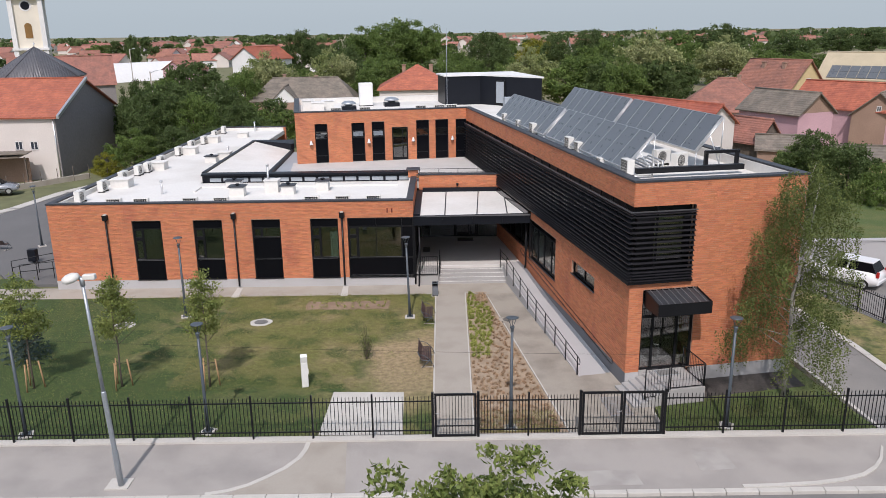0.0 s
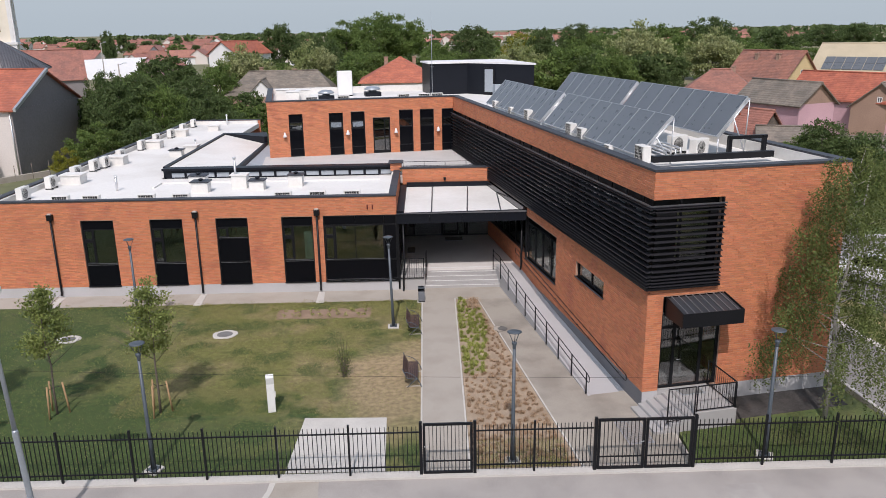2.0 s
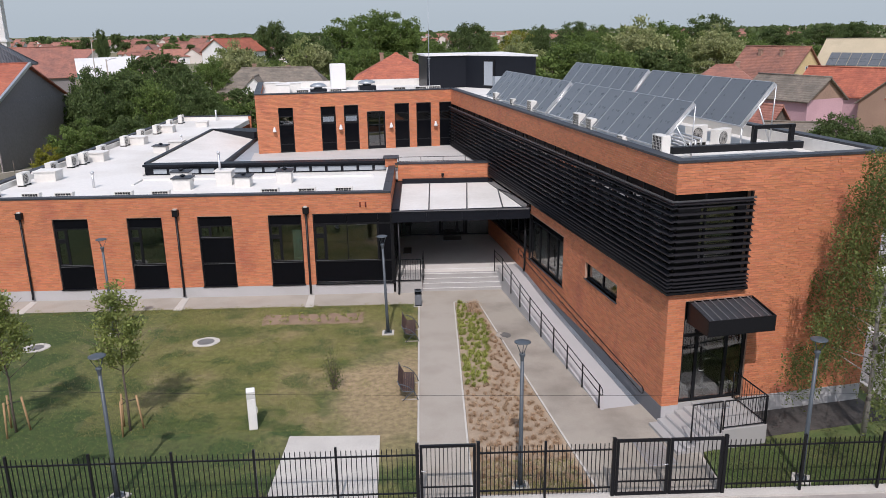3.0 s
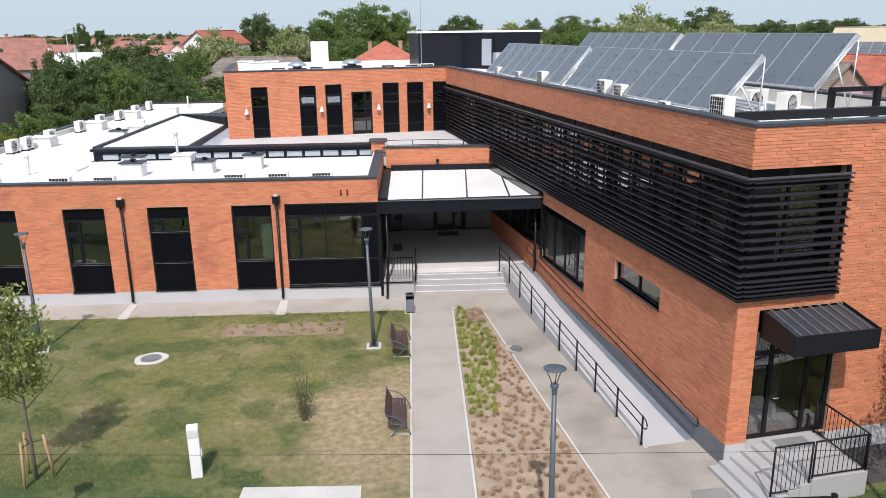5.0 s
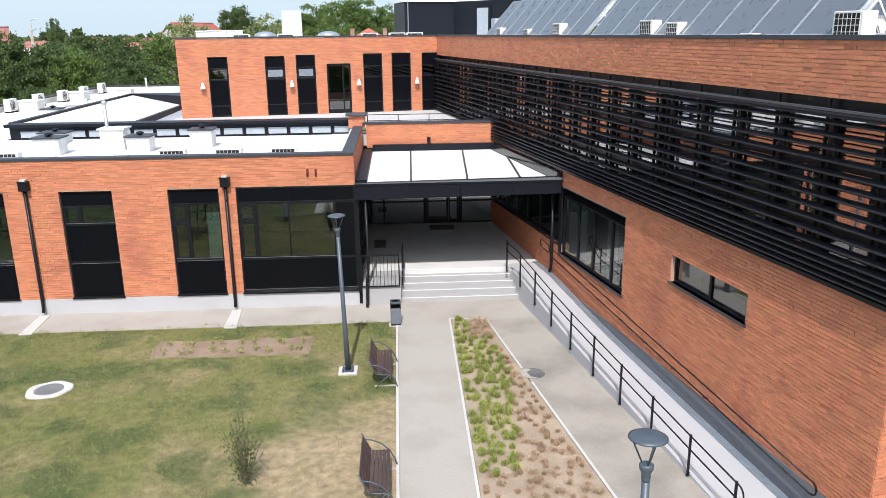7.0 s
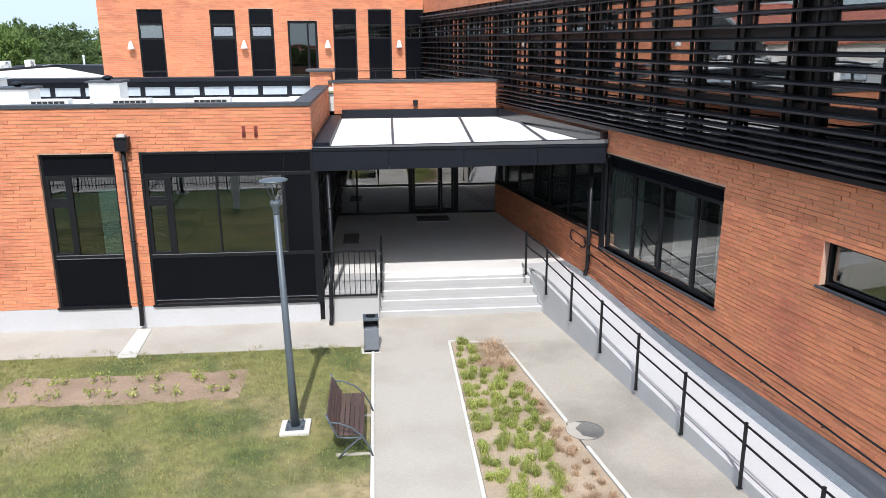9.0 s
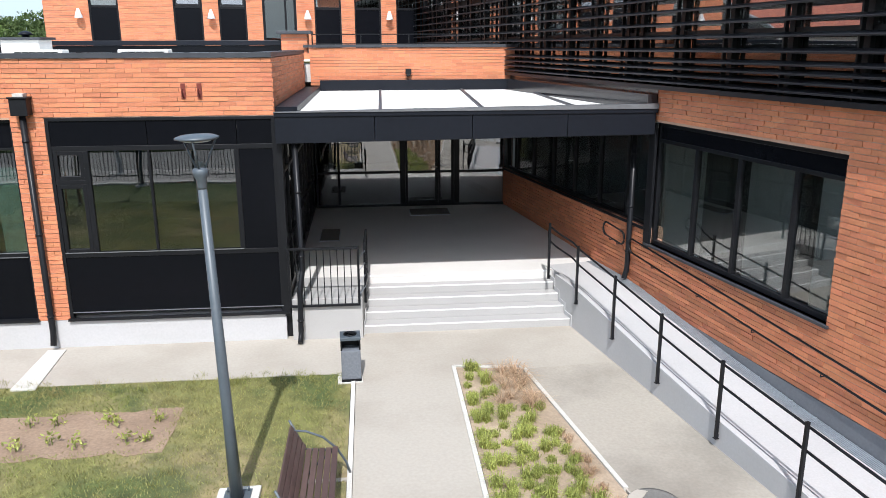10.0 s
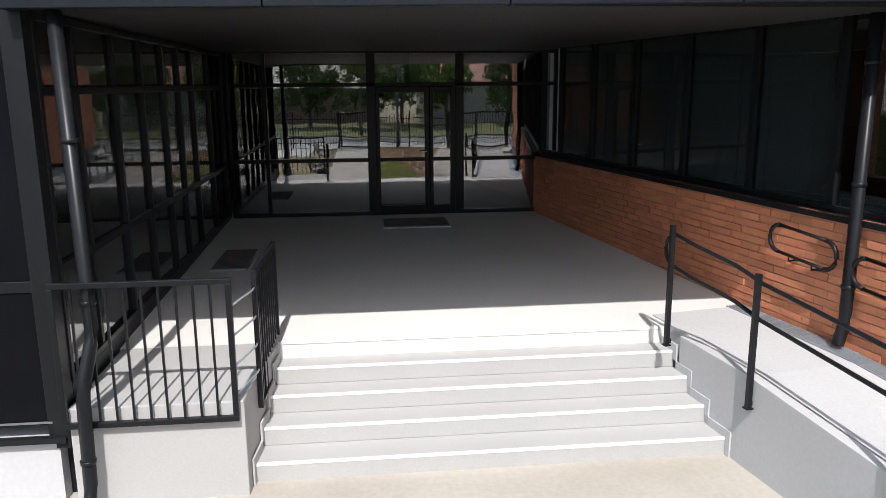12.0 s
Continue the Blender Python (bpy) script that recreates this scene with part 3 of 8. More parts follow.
solid("bank_east", Form().slab([(19.9, 22.4), (23.2, 22.4), (22.4, 32.0), (20.8, 37.6), (19.4, 45.5), (18.2, 45.5), (19.7, 30.2)], -0.3, 0.03), LAWN, "grassy verge with bare earth between drive and car park", "lawn")
solid("car_park", Form().slab([(23.0, 22.4), (60, 22.4), (60, 41.0), (20.2, 41.0), (20.9, 37.6), (22.5, 32)], -0.3, 0.0), ASPHALT, "light asphalt car park", "car park")
solid("retaining_wall", Form().box(20.3, 41.0, -0.3, 60, 41.3, 1.66).box(20.2, 40.95, 1.66, 60, 41.35, 1.76), PLINTH, "long white retaining wall with a cap behind the car park", "wall")
solid("bank_upper", Form().slab([(20.2, 41.36), (60, 41.36), (60, 60), (19.0, 60)], -0.3, 0, [1.5, 1.5, 1.9, 1.9]), LAWNLUSH, "overgrown grass bank behind the retaining wall", "bank")
solid("yard_west", Form().slab([(-23.0, 40.2), (-20.0, 40.2), (-20.0, 75.5), (-27.0, 75.5), (-33.0, 66.0), (-33.6, 57.5), (-29, 47.0)], -0.3, -0.012), ASPHALTDARK, "asphalt yard beside the building", "yard")
k = Form()
pts = [(-44, 44.0), (-36, 54.5), (-33.6, 60.0), (-32.6, 66.5), (-30.5, 71.5), (-26.5, 76.5)]
for a, b in zip(pts, pts[1:]):
    d = Vector((b[0] - a[0], b[1] - a[1], 0))
    k.box(0, -0.5, -0.3, d.length + 0.2, 0.5, 0.03, Matrix.Translation((*a, 0)) @ Matrix.Rotation(math.atan2(d.y, d.x), 4, "Z"))
solid("kerb_west", k, KERB, "pale concrete channel along the yard", "kerb")

# ---- the single-storey front wing ----
FRONT = pose(0, 39.2, 0)
WINS = [(-15.36, -13.78), (-12.04, -10.47), (-8.87, -7.32), (-5.69, -4.18)]
holes = [(a, b, 0.43, 3.85) for a, b in WINS] + [(-3.67, 0.5, 0.43, 3.87)]
brick_wall("wall_front", FRONT, -19.85, -0.1, 0.50, 4.78, holes, "orange brick front wall with tall black windows", (-5.0, -0.1, 3.87, 4.78))
brick_wall("wall_return", pose(-0.1, 39.2, 0, 0, 0, 90), 0.0, 6.7, 3.92, 4.78, [], "orange brick parapet return beside the canopy", (-0.1, 6.8, 3.9, 4.8))
pl = Form().box(-19.87, -0.012, -0.3, -0.09, 0.3, 0.498)
solid("plinth_front", pl, PLINTH, "smooth grey rendered plinth", "plinth", FRONT)
solid("wall_west", Form().box(-19.85, 39.51, -0.3, -19.55, 73.6, 4.78).box(-19.54, 73.3, -0.3, -13.6, 73.6, 4.78), BRICK, "brick outer wall of the long wing", "wall")
def sash(u0, u1, z0, z1, t=0.065):
    """The frame pieces of an opening sash, and the pane inside it."""
    return [(u0, u0 + t, z0, z1), (u1 - t, u1, z0, z1), (u0 + t, u1 - t, z0, z0 + t), (u0 + t, u1 - t, z1 - t, z1)], (u0 + t, u1 - t, z0 + t, z1 - t)


def bead(m, u0, u1, z, y):
    solid("glazing_bead", Form().box(u0, y - 0.036, z, u1, y - 0.026, z + 0.014), EDGEGREY, "thin bright metal bead below a pane", "bead", m)


for i, (a, b) in enumerate(WINS):
    g = a + 0.5
    closed = i == 2
    panes = [(a + 0.05, g, 2.85, 3.36), (a + 0.05, g, 1.66, 2.78), (g + 0.06, b - 0.05, 1.66, 3.36)]
    panels = [(a + 0.05, b - 0.05, 3.40, 3.80), (a + 0.05, b - 0.05, 0.47, 1.60)]
    bars = [(a + 0.05, b - 0.05, 3.36, 3.40), (a + 0.05, b - 0.05, 1.60, 1.66), (g, g + 0.06, 1.66, 3.36), (a + 0.05, g, 2.78, 2.85)]
    if closed:
        panes = [(a + 0.05, g, 2.85, 3.36), (g + 0.06, b - 0.05, 2.85, 3.36)]
        panels = [(a + 0.05, b - 0.05, 3.40, 3.80), (a + 0.05, b - 0.05, 1.66, 2.78), (a + 0.05, b - 0.05, 0.47, 1.60)]
        bars = [(a + 0.05, b - 0.05, 3.36, 3.40), (a + 0.05, b - 0.05, 1.60, 1.66), (g, g + 0.06, 2.85, 3.36), (a + 0.05, b - 0.05, 2.78, 2.85)]
    for k in range(1 if closed else 2):
        more, panes[k] = sash(*panes[k])
        bars = bars + more
    window(FRONT, a, b, 0.43, 3.85, panes, panels, bars, 0.10)
    bead(FRONT, a + 0.06, b - 0.06, 2.85 if closed else 1.662, 0.10)
    bead(FRONT, a + 0.06, b - 0.06, 1.585, 0.10)
    solid("sill", Form().box(a - 0.02, -0.06, 0.49, b + 0.02, 0.069, 0.53), BLACK, "black sheet-metal sill below a window", "sill", FRONT)
a, b = -3.67, -0.1
s1, p1 = sash(a + 0.06, -3.15, 2.87, 3.34)
s2, p2 = sash(a + 0.06, -3.15, 1.66, 2.80)
bead(FRONT, a + 0.06, -0.72, 1.655, 0.02)
bead(FRONT, a + 0.06, -0.12, 0.62, 0.02)
window(FRONT, a, b, 0.43, 3.87, [p1, p2, (-3.07, -2.15, 1.66, 3.34), (-2.11, -0.78, 1.66, 3.34)],
       [(-0.70, -0.14, 1.66, 3.34), (a + 0.05, -2.13, 3.42, 3.82), (-2.12, -0.72, 3.42, 3.82), (-0.71, b, 3.42, 3.82), (a + 0.05, b, 0.60, 1.58)],
       [(a + 0.05, b, 3.34, 3.42), (a + 0.05, b, 1.58, 1.66), (-3.15, -3.07, 1.66, 3.34), (-2.15, -2.11, 1.66, 3.34), (-0.78, -0.70, 1.66, 3.34), (a + 0.05, -3.15, 2.80, 2.87)] + s1 + s2, 0.02,
       "wide black-framed window with dark panels above and below")
solid("sill", Form().box(a - 0.02, -0.07, 0.49, b + 0.08, -0.012, 0.53), BLACK, "black sheet-metal sill below the wide window", "sill", FRONT)
# inside of the front wing
# added panel close to the pane, catching sun in place of the partition farther in
solid("inner_board", Form().box(WINS[3][1] - 0.50, 0.30, 0.9, WINS[3][1] - 0.07, 0.34, 3.05), mat("pale teal board", (0.30, 0.52, 0.42), 0.7), "pale teal board leaning behind a window", "board", FRONT)
solid("inner_floor", Form().box(-19.5, 39.52, 0.6, -0.12, 45.6, 0.86), LANDING, "grey inner floor", "floor")
solid("inner_wall", Form().box(-19.5, 45.4, 0.87, -0.12, 45.6, 4.05).box(-16.8, 39.52, 0.87, -16.7, 45.39, 4.05).box(-9.7, 39.52, 0.87, -9.6, 45.39, 4.05).box(-4.05, 39.52, 0.87, -3.95, 45.39, 4.05), ROOMWALL, "pale painted inner walls behind the windows", "wall")
solid("inner_partition", Form().box(-4.6, 40.6, 0.87, -4.3, 43.0, 3.5), mat("green wall paint", (0.10, 0.30, 0.16), 0.8), "green painted inner partition behind a window", "wall")
solid("ceiling_front", Form().box(-19.5, 39.52, 4.06, -0.12, 45.6, 4.12), ROOMWALL, "pale inner ceiling", "ceiling")
# roofs of the front wing
solid("roof_front", Form().box(-19.54, 39.52, 4.13, -0.42, 46.4, 4.5).box(-19.54, 46.41, 4.13, -13.72, 73.29, 4.497), MEMBRANE, "white membrane flat roof", "roof")
pw = Form().box(-19.53, 39.53, 4.5, -19.40, 73.28, 4.77).box(-19.39, 39.53, 4.5, -0.55, 39.66, 4.77).box(-0.54, 39.53, 4.5, -0.42, 45.9, 4.77).box(-19.39, 73.15, 4.5, -13.8, 73.28, 4.77)
solid("parapet_lining", pw, MEMBRANE, "white membrane turned up the parapet", "parapet")
coping("coping_front", [(-19.7, 39.34), (-0.27, 39.34), (-0.27, 45.8)], 0.36, 4.785, h=0.075)
coping("coping_west", [(-19.7, 39.55), (-19.7, 73.45), (-13.8, 73.45)], 0.36, 4.783, h=0.075)
# lantern band, sloped white roof and terrace
solid("lantern_band", Form().box(-13.4, 46.42, 4.5, -0.4, 46.8, 4.98), ANTHRA, "dark band of a low clerestory", "clerestory")
cl = thing("window_%d" % 60, "strip of small clerestory panes in a dark band", "window", kind="structure")
for i in range(15):
    x = -13.1 + i * 0.85
    part("pane", Form().box(x, 46.385, 4.58, x + 0.7, 46.415, 4.82), GREYSHEET, cl)
solid("lantern_cap", Form().box(-13.6, 46.2, 4.985, -0.42, 46.9, 5.10), ANTHRA, "dark metal eave cap of the clerestory", "cap", bevel=0.01)
solid("lantern_roof", Form().slab([(-13.5, 46.95), (-9.9, 46.95), (-10.4, 59.3), (-13.75, 61.5)], 4.3, 5, [5.03, 4.72, 4.60, 5.03]), MEMBRANE, "white sloping membrane roof of the lantern", "roof")
solid("lantern_edge", Form().slab([(-13.74, 46.9), (-13.52, 46.9), (-13.77, 61.8), (-14.0, 61.8)], 4.3, 5.12).slab([(-9.88, 46.95), (-9.7, 46.95), (-10.2, 59.4), (-10.38, 59.3)], 4.3, 5, [4.80, 4.80, 4.70, 4.70]).slab([(-13.75, 61.52), (-10.4, 59.32), (-10.2, 59.45), (-10.7, 61.8), (-13.75, 61.8)], 4.3, 5.12), ANTHRA, "dark metal edging of the sloping roof", "edging")
solid("roof_middle", Form().slab([(-9.68, 46.92), (0.0, 46.92), (-6.0, 54.5), (-10.18, 59.2)], 4.2, 4.50), GREYSHEET, "bluish grey membrane roof beside the terrace", "roof")
solid("terrace", Form().slab([(-8.6, 49.0), (-0.1, 46.0), (5.05, 46.0), (3.2, 55.6), (-9.2, 53.6)], 4.1, 4.52), TERRACE, "pale terrace slabs before the upper facade", "terrace")
solid("terrace_green", Form().slab([(-4.0, 47.9), (-0.5, 47.2), (2.4, 47.2), (2.3, 47.9), (-3.9, 48.5)], 4.4, 4.56), mat("dry sedum", (0.20, 0.20, 0.075), 0.95, 0, 0.3, 1.5, 20, 0.5, 30), "dry sedum strip on the terrace", "planting")
brick_wall("wall_terrace", pose(0, 45.9, 0), 0.05, 5.12, 4.02, 4.92, [], "low orange brick wall above the canopy roof", (0.0, 5.2, 4.0, 5.0))
coping("coping_terrace", [(0.1, 46.05), (5.0, 46.05)], 0.40, 4.925)
brick_wall("wall_pier", pose(-0.62, 45.95, 0), 0.0, 0.62, 4.79, 5.24, [], "short brick pier at the terrace corner", thick=0.6)
brick_wall("wall_pier_side", pose(0.0, 45.965, 0, 0, 0, 90), 0.0, 0.58, 4.93, 5.24, [], "side of the brick pier", thick=0.05)
solid("pier_cap", Form().box(-0.72, 45.82, 5.245, 0.11, 46.62, 5.32), COPING, "grey metal cap on the pier", "cap", bevel=0.01)

# ---- the entrance ----
solid("canopy_roof", Form().slab([(0.28, 39.3), (6.0, 39.3), (4.85, 45.7), (0.28, 45.7)], 3.62, 3.90), MEMBRANE, "white flat canopy roof over the entrance", "roof")
s = Form()
for x0, x1 in ((1.62, 1.74), (3.36, 3.74), (5.02, 5.3)):
    d = Vector((x1 - x0, 6.4, 0))
    s.box(0, -0.03, 3.90, d.length, 0.03, 3.935, Matrix.Translation((x0, 39.3, 0)) @ Matrix.Rotation(math.atan2(6.4, x1 - x0), 4, "Z"))
solid("canopy_seams", s, COPING, "dark seams of the canopy roof", "seam")
fa = Form()
for i in range(4):
    x0, x1 = -0.076 + i * 1.6, min(-0.08 + i * 1.6 + 1.596, 6.22)
    k0, k1 = 0.011 * (x0 + 0.08), 0.011 * (x1 + 0.08)
    fa.add([(x0, 39.02, 3.43 + k0), (x1, 39.02, 3.43 + k1), (x1, 39.16, 3.43 + k1), (x0, 39.16, 3.43 + k0), (x0, 39.02, 3.88 + k0), (x1, 39.02, 3.88 + k1), (x1, 39.16, 3.88 + k1), (x0, 39.16, 3.88 + k0)], [(3, 2, 1, 0), (4, 5, 6, 7), (0, 1, 5, 4), (1, 2, 6, 5), (2, 3, 7, 6), (3, 0, 4, 7)])
fa.slab([(-0.085, 39.0), (6.25, 39.0), (6.25, 39.29), (-0.085, 39.29)], 3.86, 0, [3.93, 4.0, 4.0, 3.93])
solid("canopy_trim", Form().slab([(-0.085, 38.985), (6.25, 38.985), (6.25, 38.998), (-0.085, 38.998)], 3.93, 0, [3.945, 4.015, 4.015, 3.945]), EDGEGREY, "thin grey metal edge along the canopy fascia", "trim")
solid("canopy_fascia", fa, ANTHRA, "dark metal fascia of the entrance canopy", "fascia", bevel=0.006)
solid("canopy_edge", Form().box(-0.09, 39.31, 3.7, 0.27, 45.85, 4.0).box(0.28, 45.71, 3.7, 4.9, 45.875, 4.15), ANTHRA, "dark metal gutter round the canopy roof", "gutter")
solid("canopy_edge_wing", Form().box(-19.6, -0.2, 3.7, -12.9, -0.03, 4.16).box(-20.2, -0.02, 3.9, -12.9, 0.0, 4.26), FLASHING, "dark glossy metal flashing between canopy and wing", "flashing", SIDE)
solid("ceiling_entrance", Form().slab([(-0.08, 39.17), (6.15, 39.17), (4.95, 46.2), (-0.08, 46.2)], 3.47, 3.60), SOFFIT, "black underside of the entrance canopy")
solid("landing", Form().slab([(0.0, 40.385), (4.82, 40.385), (4.94, 40.385), (5.95, 40.6), (4.97, 46.4), (0.0, 46.4)], -0.3, 0.8, [0.75, 0.75, 0.75, 0.755, 0.87, 0.87]), LANDING, "grey screed entrance landing", "floor")
solid("landing_cheek", Form().slab([(0.02, 39.12), (1.23, 39.12), (1.235, 39.31), (1.345, 40.375), (0.02, 40.375)], -0.3, 0.75), STEPSTONE, "white rendered block beside the steps", "plinth", bevel=0.008)
st = thing("entrance_steps", "five pale terrazzo steps up to the entrance", "steps", kind="structure")
for kx, y in enumerate((39.31, 39.61, 39.885, 40.135)):
    z = 0.15 * (kx + 1)
    part("step", Form().slab([(1.24 + (y - 39.3) * 0.1, y), (4.985 - (y - 39.3) * 0.15, y), (4.985 - 1.08 * 0.15, 40.38), (1.24 + 1.08 * 0.1, 40.38)], -0.2 if kx == 0 else z - 0.15, z), STEPSTONE, st, bevel=0.008)
    part("nosing", Form().box(1.25 + (y - 39.3) * 0.1, y - 0.004, z - 0.016, 4.97 - (y - 39.3) * 0.15, y + 0.02, z + 0.004), WHITE, st)
part("nosing", Form().box(1.36, 40.376, 0.73, 4.80, 40.41, 0.758), WHITE, st)

sk = Form()
SK = Matrix.Translation((4.985, 39.3, 0)) @ Matrix.Rotation(math.atan2(1.0, -0.15), 4, "Z")
q = 1 / math.cos(math.atan(0.15))
ys = [0.01, 0.31, 0.585, 0.835, 1.08]
for kx in range(4):
    z = 0.15 * (kx + 1)
    sk.box(ys[kx] * q - 0.06, -0.003, z, ys[kx + 1] * q - 0.06, 0.014, z + 0.075, SK)
    sk.box(ys[kx] * q - 0.06, -0.003, z - 0.15 + (0.075 if kx else 0), ys[kx] * q - 0.005, 0.014, z, SK)
SL = Matrix.Translation((1.245, 39.3, 0)) @ Matrix.Rotation(math.atan2(1.0, 0.1), 4, "Z")
for kx in range(4):
    z = 0.15 * (kx + 1)
    sk.box(ys[kx] - 0.06, -0.014, z, ys[kx + 1] - 0.06, 0.003, z + 0.075, SL)
    sk.box(ys[kx] - 0.06, -0.014, z - 0.15 + (0.075 if kx else 0), ys[kx] - 0.005, 0.003, z, SL)
solid("step_skirting", sk, RAMPGREY, "pale stepped skirting beside the entrance steps", "skirting")

# glazed door wall
D = pose(0, 46.3, 0)
dw = [(0.16, 0.60, 0.93, 1.74), (0.16, 0.60, 1.80, 2.93), (0.16, 0.60, 2.99, 3.44), (0.66, 2.22, 0.93, 1.74), (0.66, 2.22, 1.80, 2.93), (0.66, 2.22, 2.99, 3.44),
      (2.42, 3.14, 1.02, 1.74), (2.42, 3.14, 1.80, 2.84), (2.36, 3.64, 2.99, 3.44), (3.34, 3.54, 1.02, 1.74), (3.34, 3.54, 1.80, 2.84),
      (3.78, 5.2, 0.93, 1.74), (3.78, 5.2, 1.80, 2.93), (3.78, 5.2, 2.99, 3.44)]
db = [(0.10, 5.30, 3.44, 3.52), (0.10, 5.30, 0.87, 0.93), (0.10, 2.24, 1.74, 1.80), (3.76, 5.30, 1.74, 1.80), (0.10, 5.30, 2.93, 2.99), (0.60, 0.66, 0.93, 3.44), (2.22, 2.36, 0.93, 3.44), (3.64, 3.78, 0.93, 3.44)]
window(D, 0.04, 5.32, 0.86, 3.54, dw[:6] + [dw[8]] + dw[11:], [], db, 0.0, "glazed black-framed entrance front mirroring the yard", ENTRYGLASS)
door = thing("door_1", "black-framed glazed double entrance door, closed", "door", D, kind="structure")
for a, b in ((2.365, 3.215), (3.225, 3.635)):
    leaf = part("door_leaf", Form().box(a, -0.03, 0.89, a + 0.055, 0.04, 2.925).box(b - 0.075, -0.03, 0.89, b, 0.04, 2.925).box(a + 0.055, -0.03, 0.89, b - 0.075, 0.04, 1.02).box(a + 0.055, -0.03, 2.84, b - 0.075, 0.04, 2.925).box(a + 0.055, -0.02, 1.74, b - 0.075, 0.03, 1.80), BLACK, door, bevel=0.006)
    for c, d in ((1.02, 1.74), (1.80, 2.84)):
        part("pane", Form().box(a + 0.055, 0.0, c, b - 0.075, 0.016, d), ENTRYGLASS, leaf).visible_shadow = False
part("door_handle", Form().tube([(3.17, -0.03, 1.9), (3.17, -0.075, 1.9), (3.05, -0.075, 1.9)], 0.011, 8), ALU, door)
# glazed side of the entrance
LG = pose(-0.02, 39.3, 0, 0, 0, 90)
ys = [0.06, 0.72, 1.67, 2.52, 3.37, 4.1, 4.84, 5.9, 6.94]
pn, br = [], []
for a, b in zip(ys, ys[1:]):
    for c, d in ((0.95, 1.68), (1.74, 2.90), (2.96, 3.40)):
        pn.append((a + 0.03, b - 0.03, c, d))
    br.append((b - 0.03, b + 0.03, 0.9, 3.44))
br += [(0.06, 6.94, 1.68, 1.74), (0.06, 6.94, 2.90, 2.96)]
window(LG, 0.0, 7.0, 0.88, 3.45, pn, [], br, 0.0, "tall glazed black-framed wall beside the entrance", ENTRYGLASS)
solid("corner_post", Form().box(-0.1, 39.16, 0.44, 0.0, 39.3, 3.86), BLACK, "black metal corner post of the glazing", "post")
solid("plinth_entrance", Form().box(-0.1, 39.31, -0.3, 0.0, 46.3, 0.87), BLACK, "black foot of the glazed wall", "plinth")
# lobby behind the glass
solid("lobby_floor", Form().slab([(-0.1, 46.41), (4.9, 46.41), (3.4, 54.0), (-6, 54.0), (-6, 46.41)], 0.6, 0.86), LANDING, "grey lobby floor", "floor")
# lobby walls and ceiling: the dimness indoors is painted on
solid("lobby_wall", Form().box(-6, 54.0, 0.87, 3.4, 54.2, 4.0).box(-6.2, 46.42, 0.87, -6.01, 54.0, 4.0), ROOMDIM, "lobby walls coloured dark for the dim room", "wall")
solid("ceiling_lobby", Form().slab([(-6, 46.41), (4.9, 46.41), (3.3, 54.2), (-6, 54.2)], 3.9, 4.08), ROOMDIM, "lobby ceiling coloured dark for the dim room", "ceiling")

# ---- the two-storey wing ----
side_holes = [(-6.36, -3.52, 2.72, 3.37), (-12.95, -8.68, 1.58, 3.70), (-21, -12.95, 1.84, 5.0)]
brick_wall("wall_wing", SIDE, -20.3, 0.0, 0.58, 4.26, side_holes, "dark orange brick long wall of the wing", (-12.9, -7.6, 0.7, 1.58))
brick_wall("wall_parapet", SIDE, -29.44, 0.0, 7.22, 8.12, [], "orange brick band above the louvres", (-13.0, -3.0, 7.2, 8.1))
solid("window_post", Form().box(-13.06, -0.03, 1.5, -12.88, 0.02, 3.69), BLACK, "black metal post between two windows of the wing", "post", SIDE)
# the shade along this side is put into the plinth colour
solid("plinth_wing", Form().box(-20.3, -0.02, -0.3, 0.0, 0.3, 0.577), PLINTHSHADE, "grey plinth of the wing, coloured dark for its shade", "plinth", SIDE)
end_holes = [(0.55, 2.72, 0.6, 3.95), (-0.1, 2.47, 4.26, 7.22)]
brick_wall("wall_end", WING, 0.0, 7.0, 0.58, 8.12, end_holes, "orange brick end wall of the wing", (2.7, 5.4, 4.0, 8.1))
solid("plinth_end", Form().box(0.0, -0.02, -0.3, 0.55, 0.3, 0.577).box(2.72, -0.02, -0.3, 7.0, 0.3, 0.577), PLINTH, "grey rendered plinth of the end wall", "plinth", WING)
brick_wall("wall_upper", WING @ pose(0, 29.44, 0), -12.35, -0.02, 4.52, 8.12,
           [(-11.0, -10.1, 4.5, 7.32), (-8.40, -7.47, 4.5, 7.32), (-6.95, -6.03, 4.5, 7.34), (-5.50, -4.34, 4.5, 6.90), (-3.72, -2.78, 4.5, 7.35), (-2.31, -1.35, 4.5, 7.35), (-0.80, 0.1, 4.5, 7.35)], "orange brick upper facade with tall narrow windows", (-10.2, -4.2, 4.5, 7.0))
BK = WING @ pose(0, 29.44, 0)
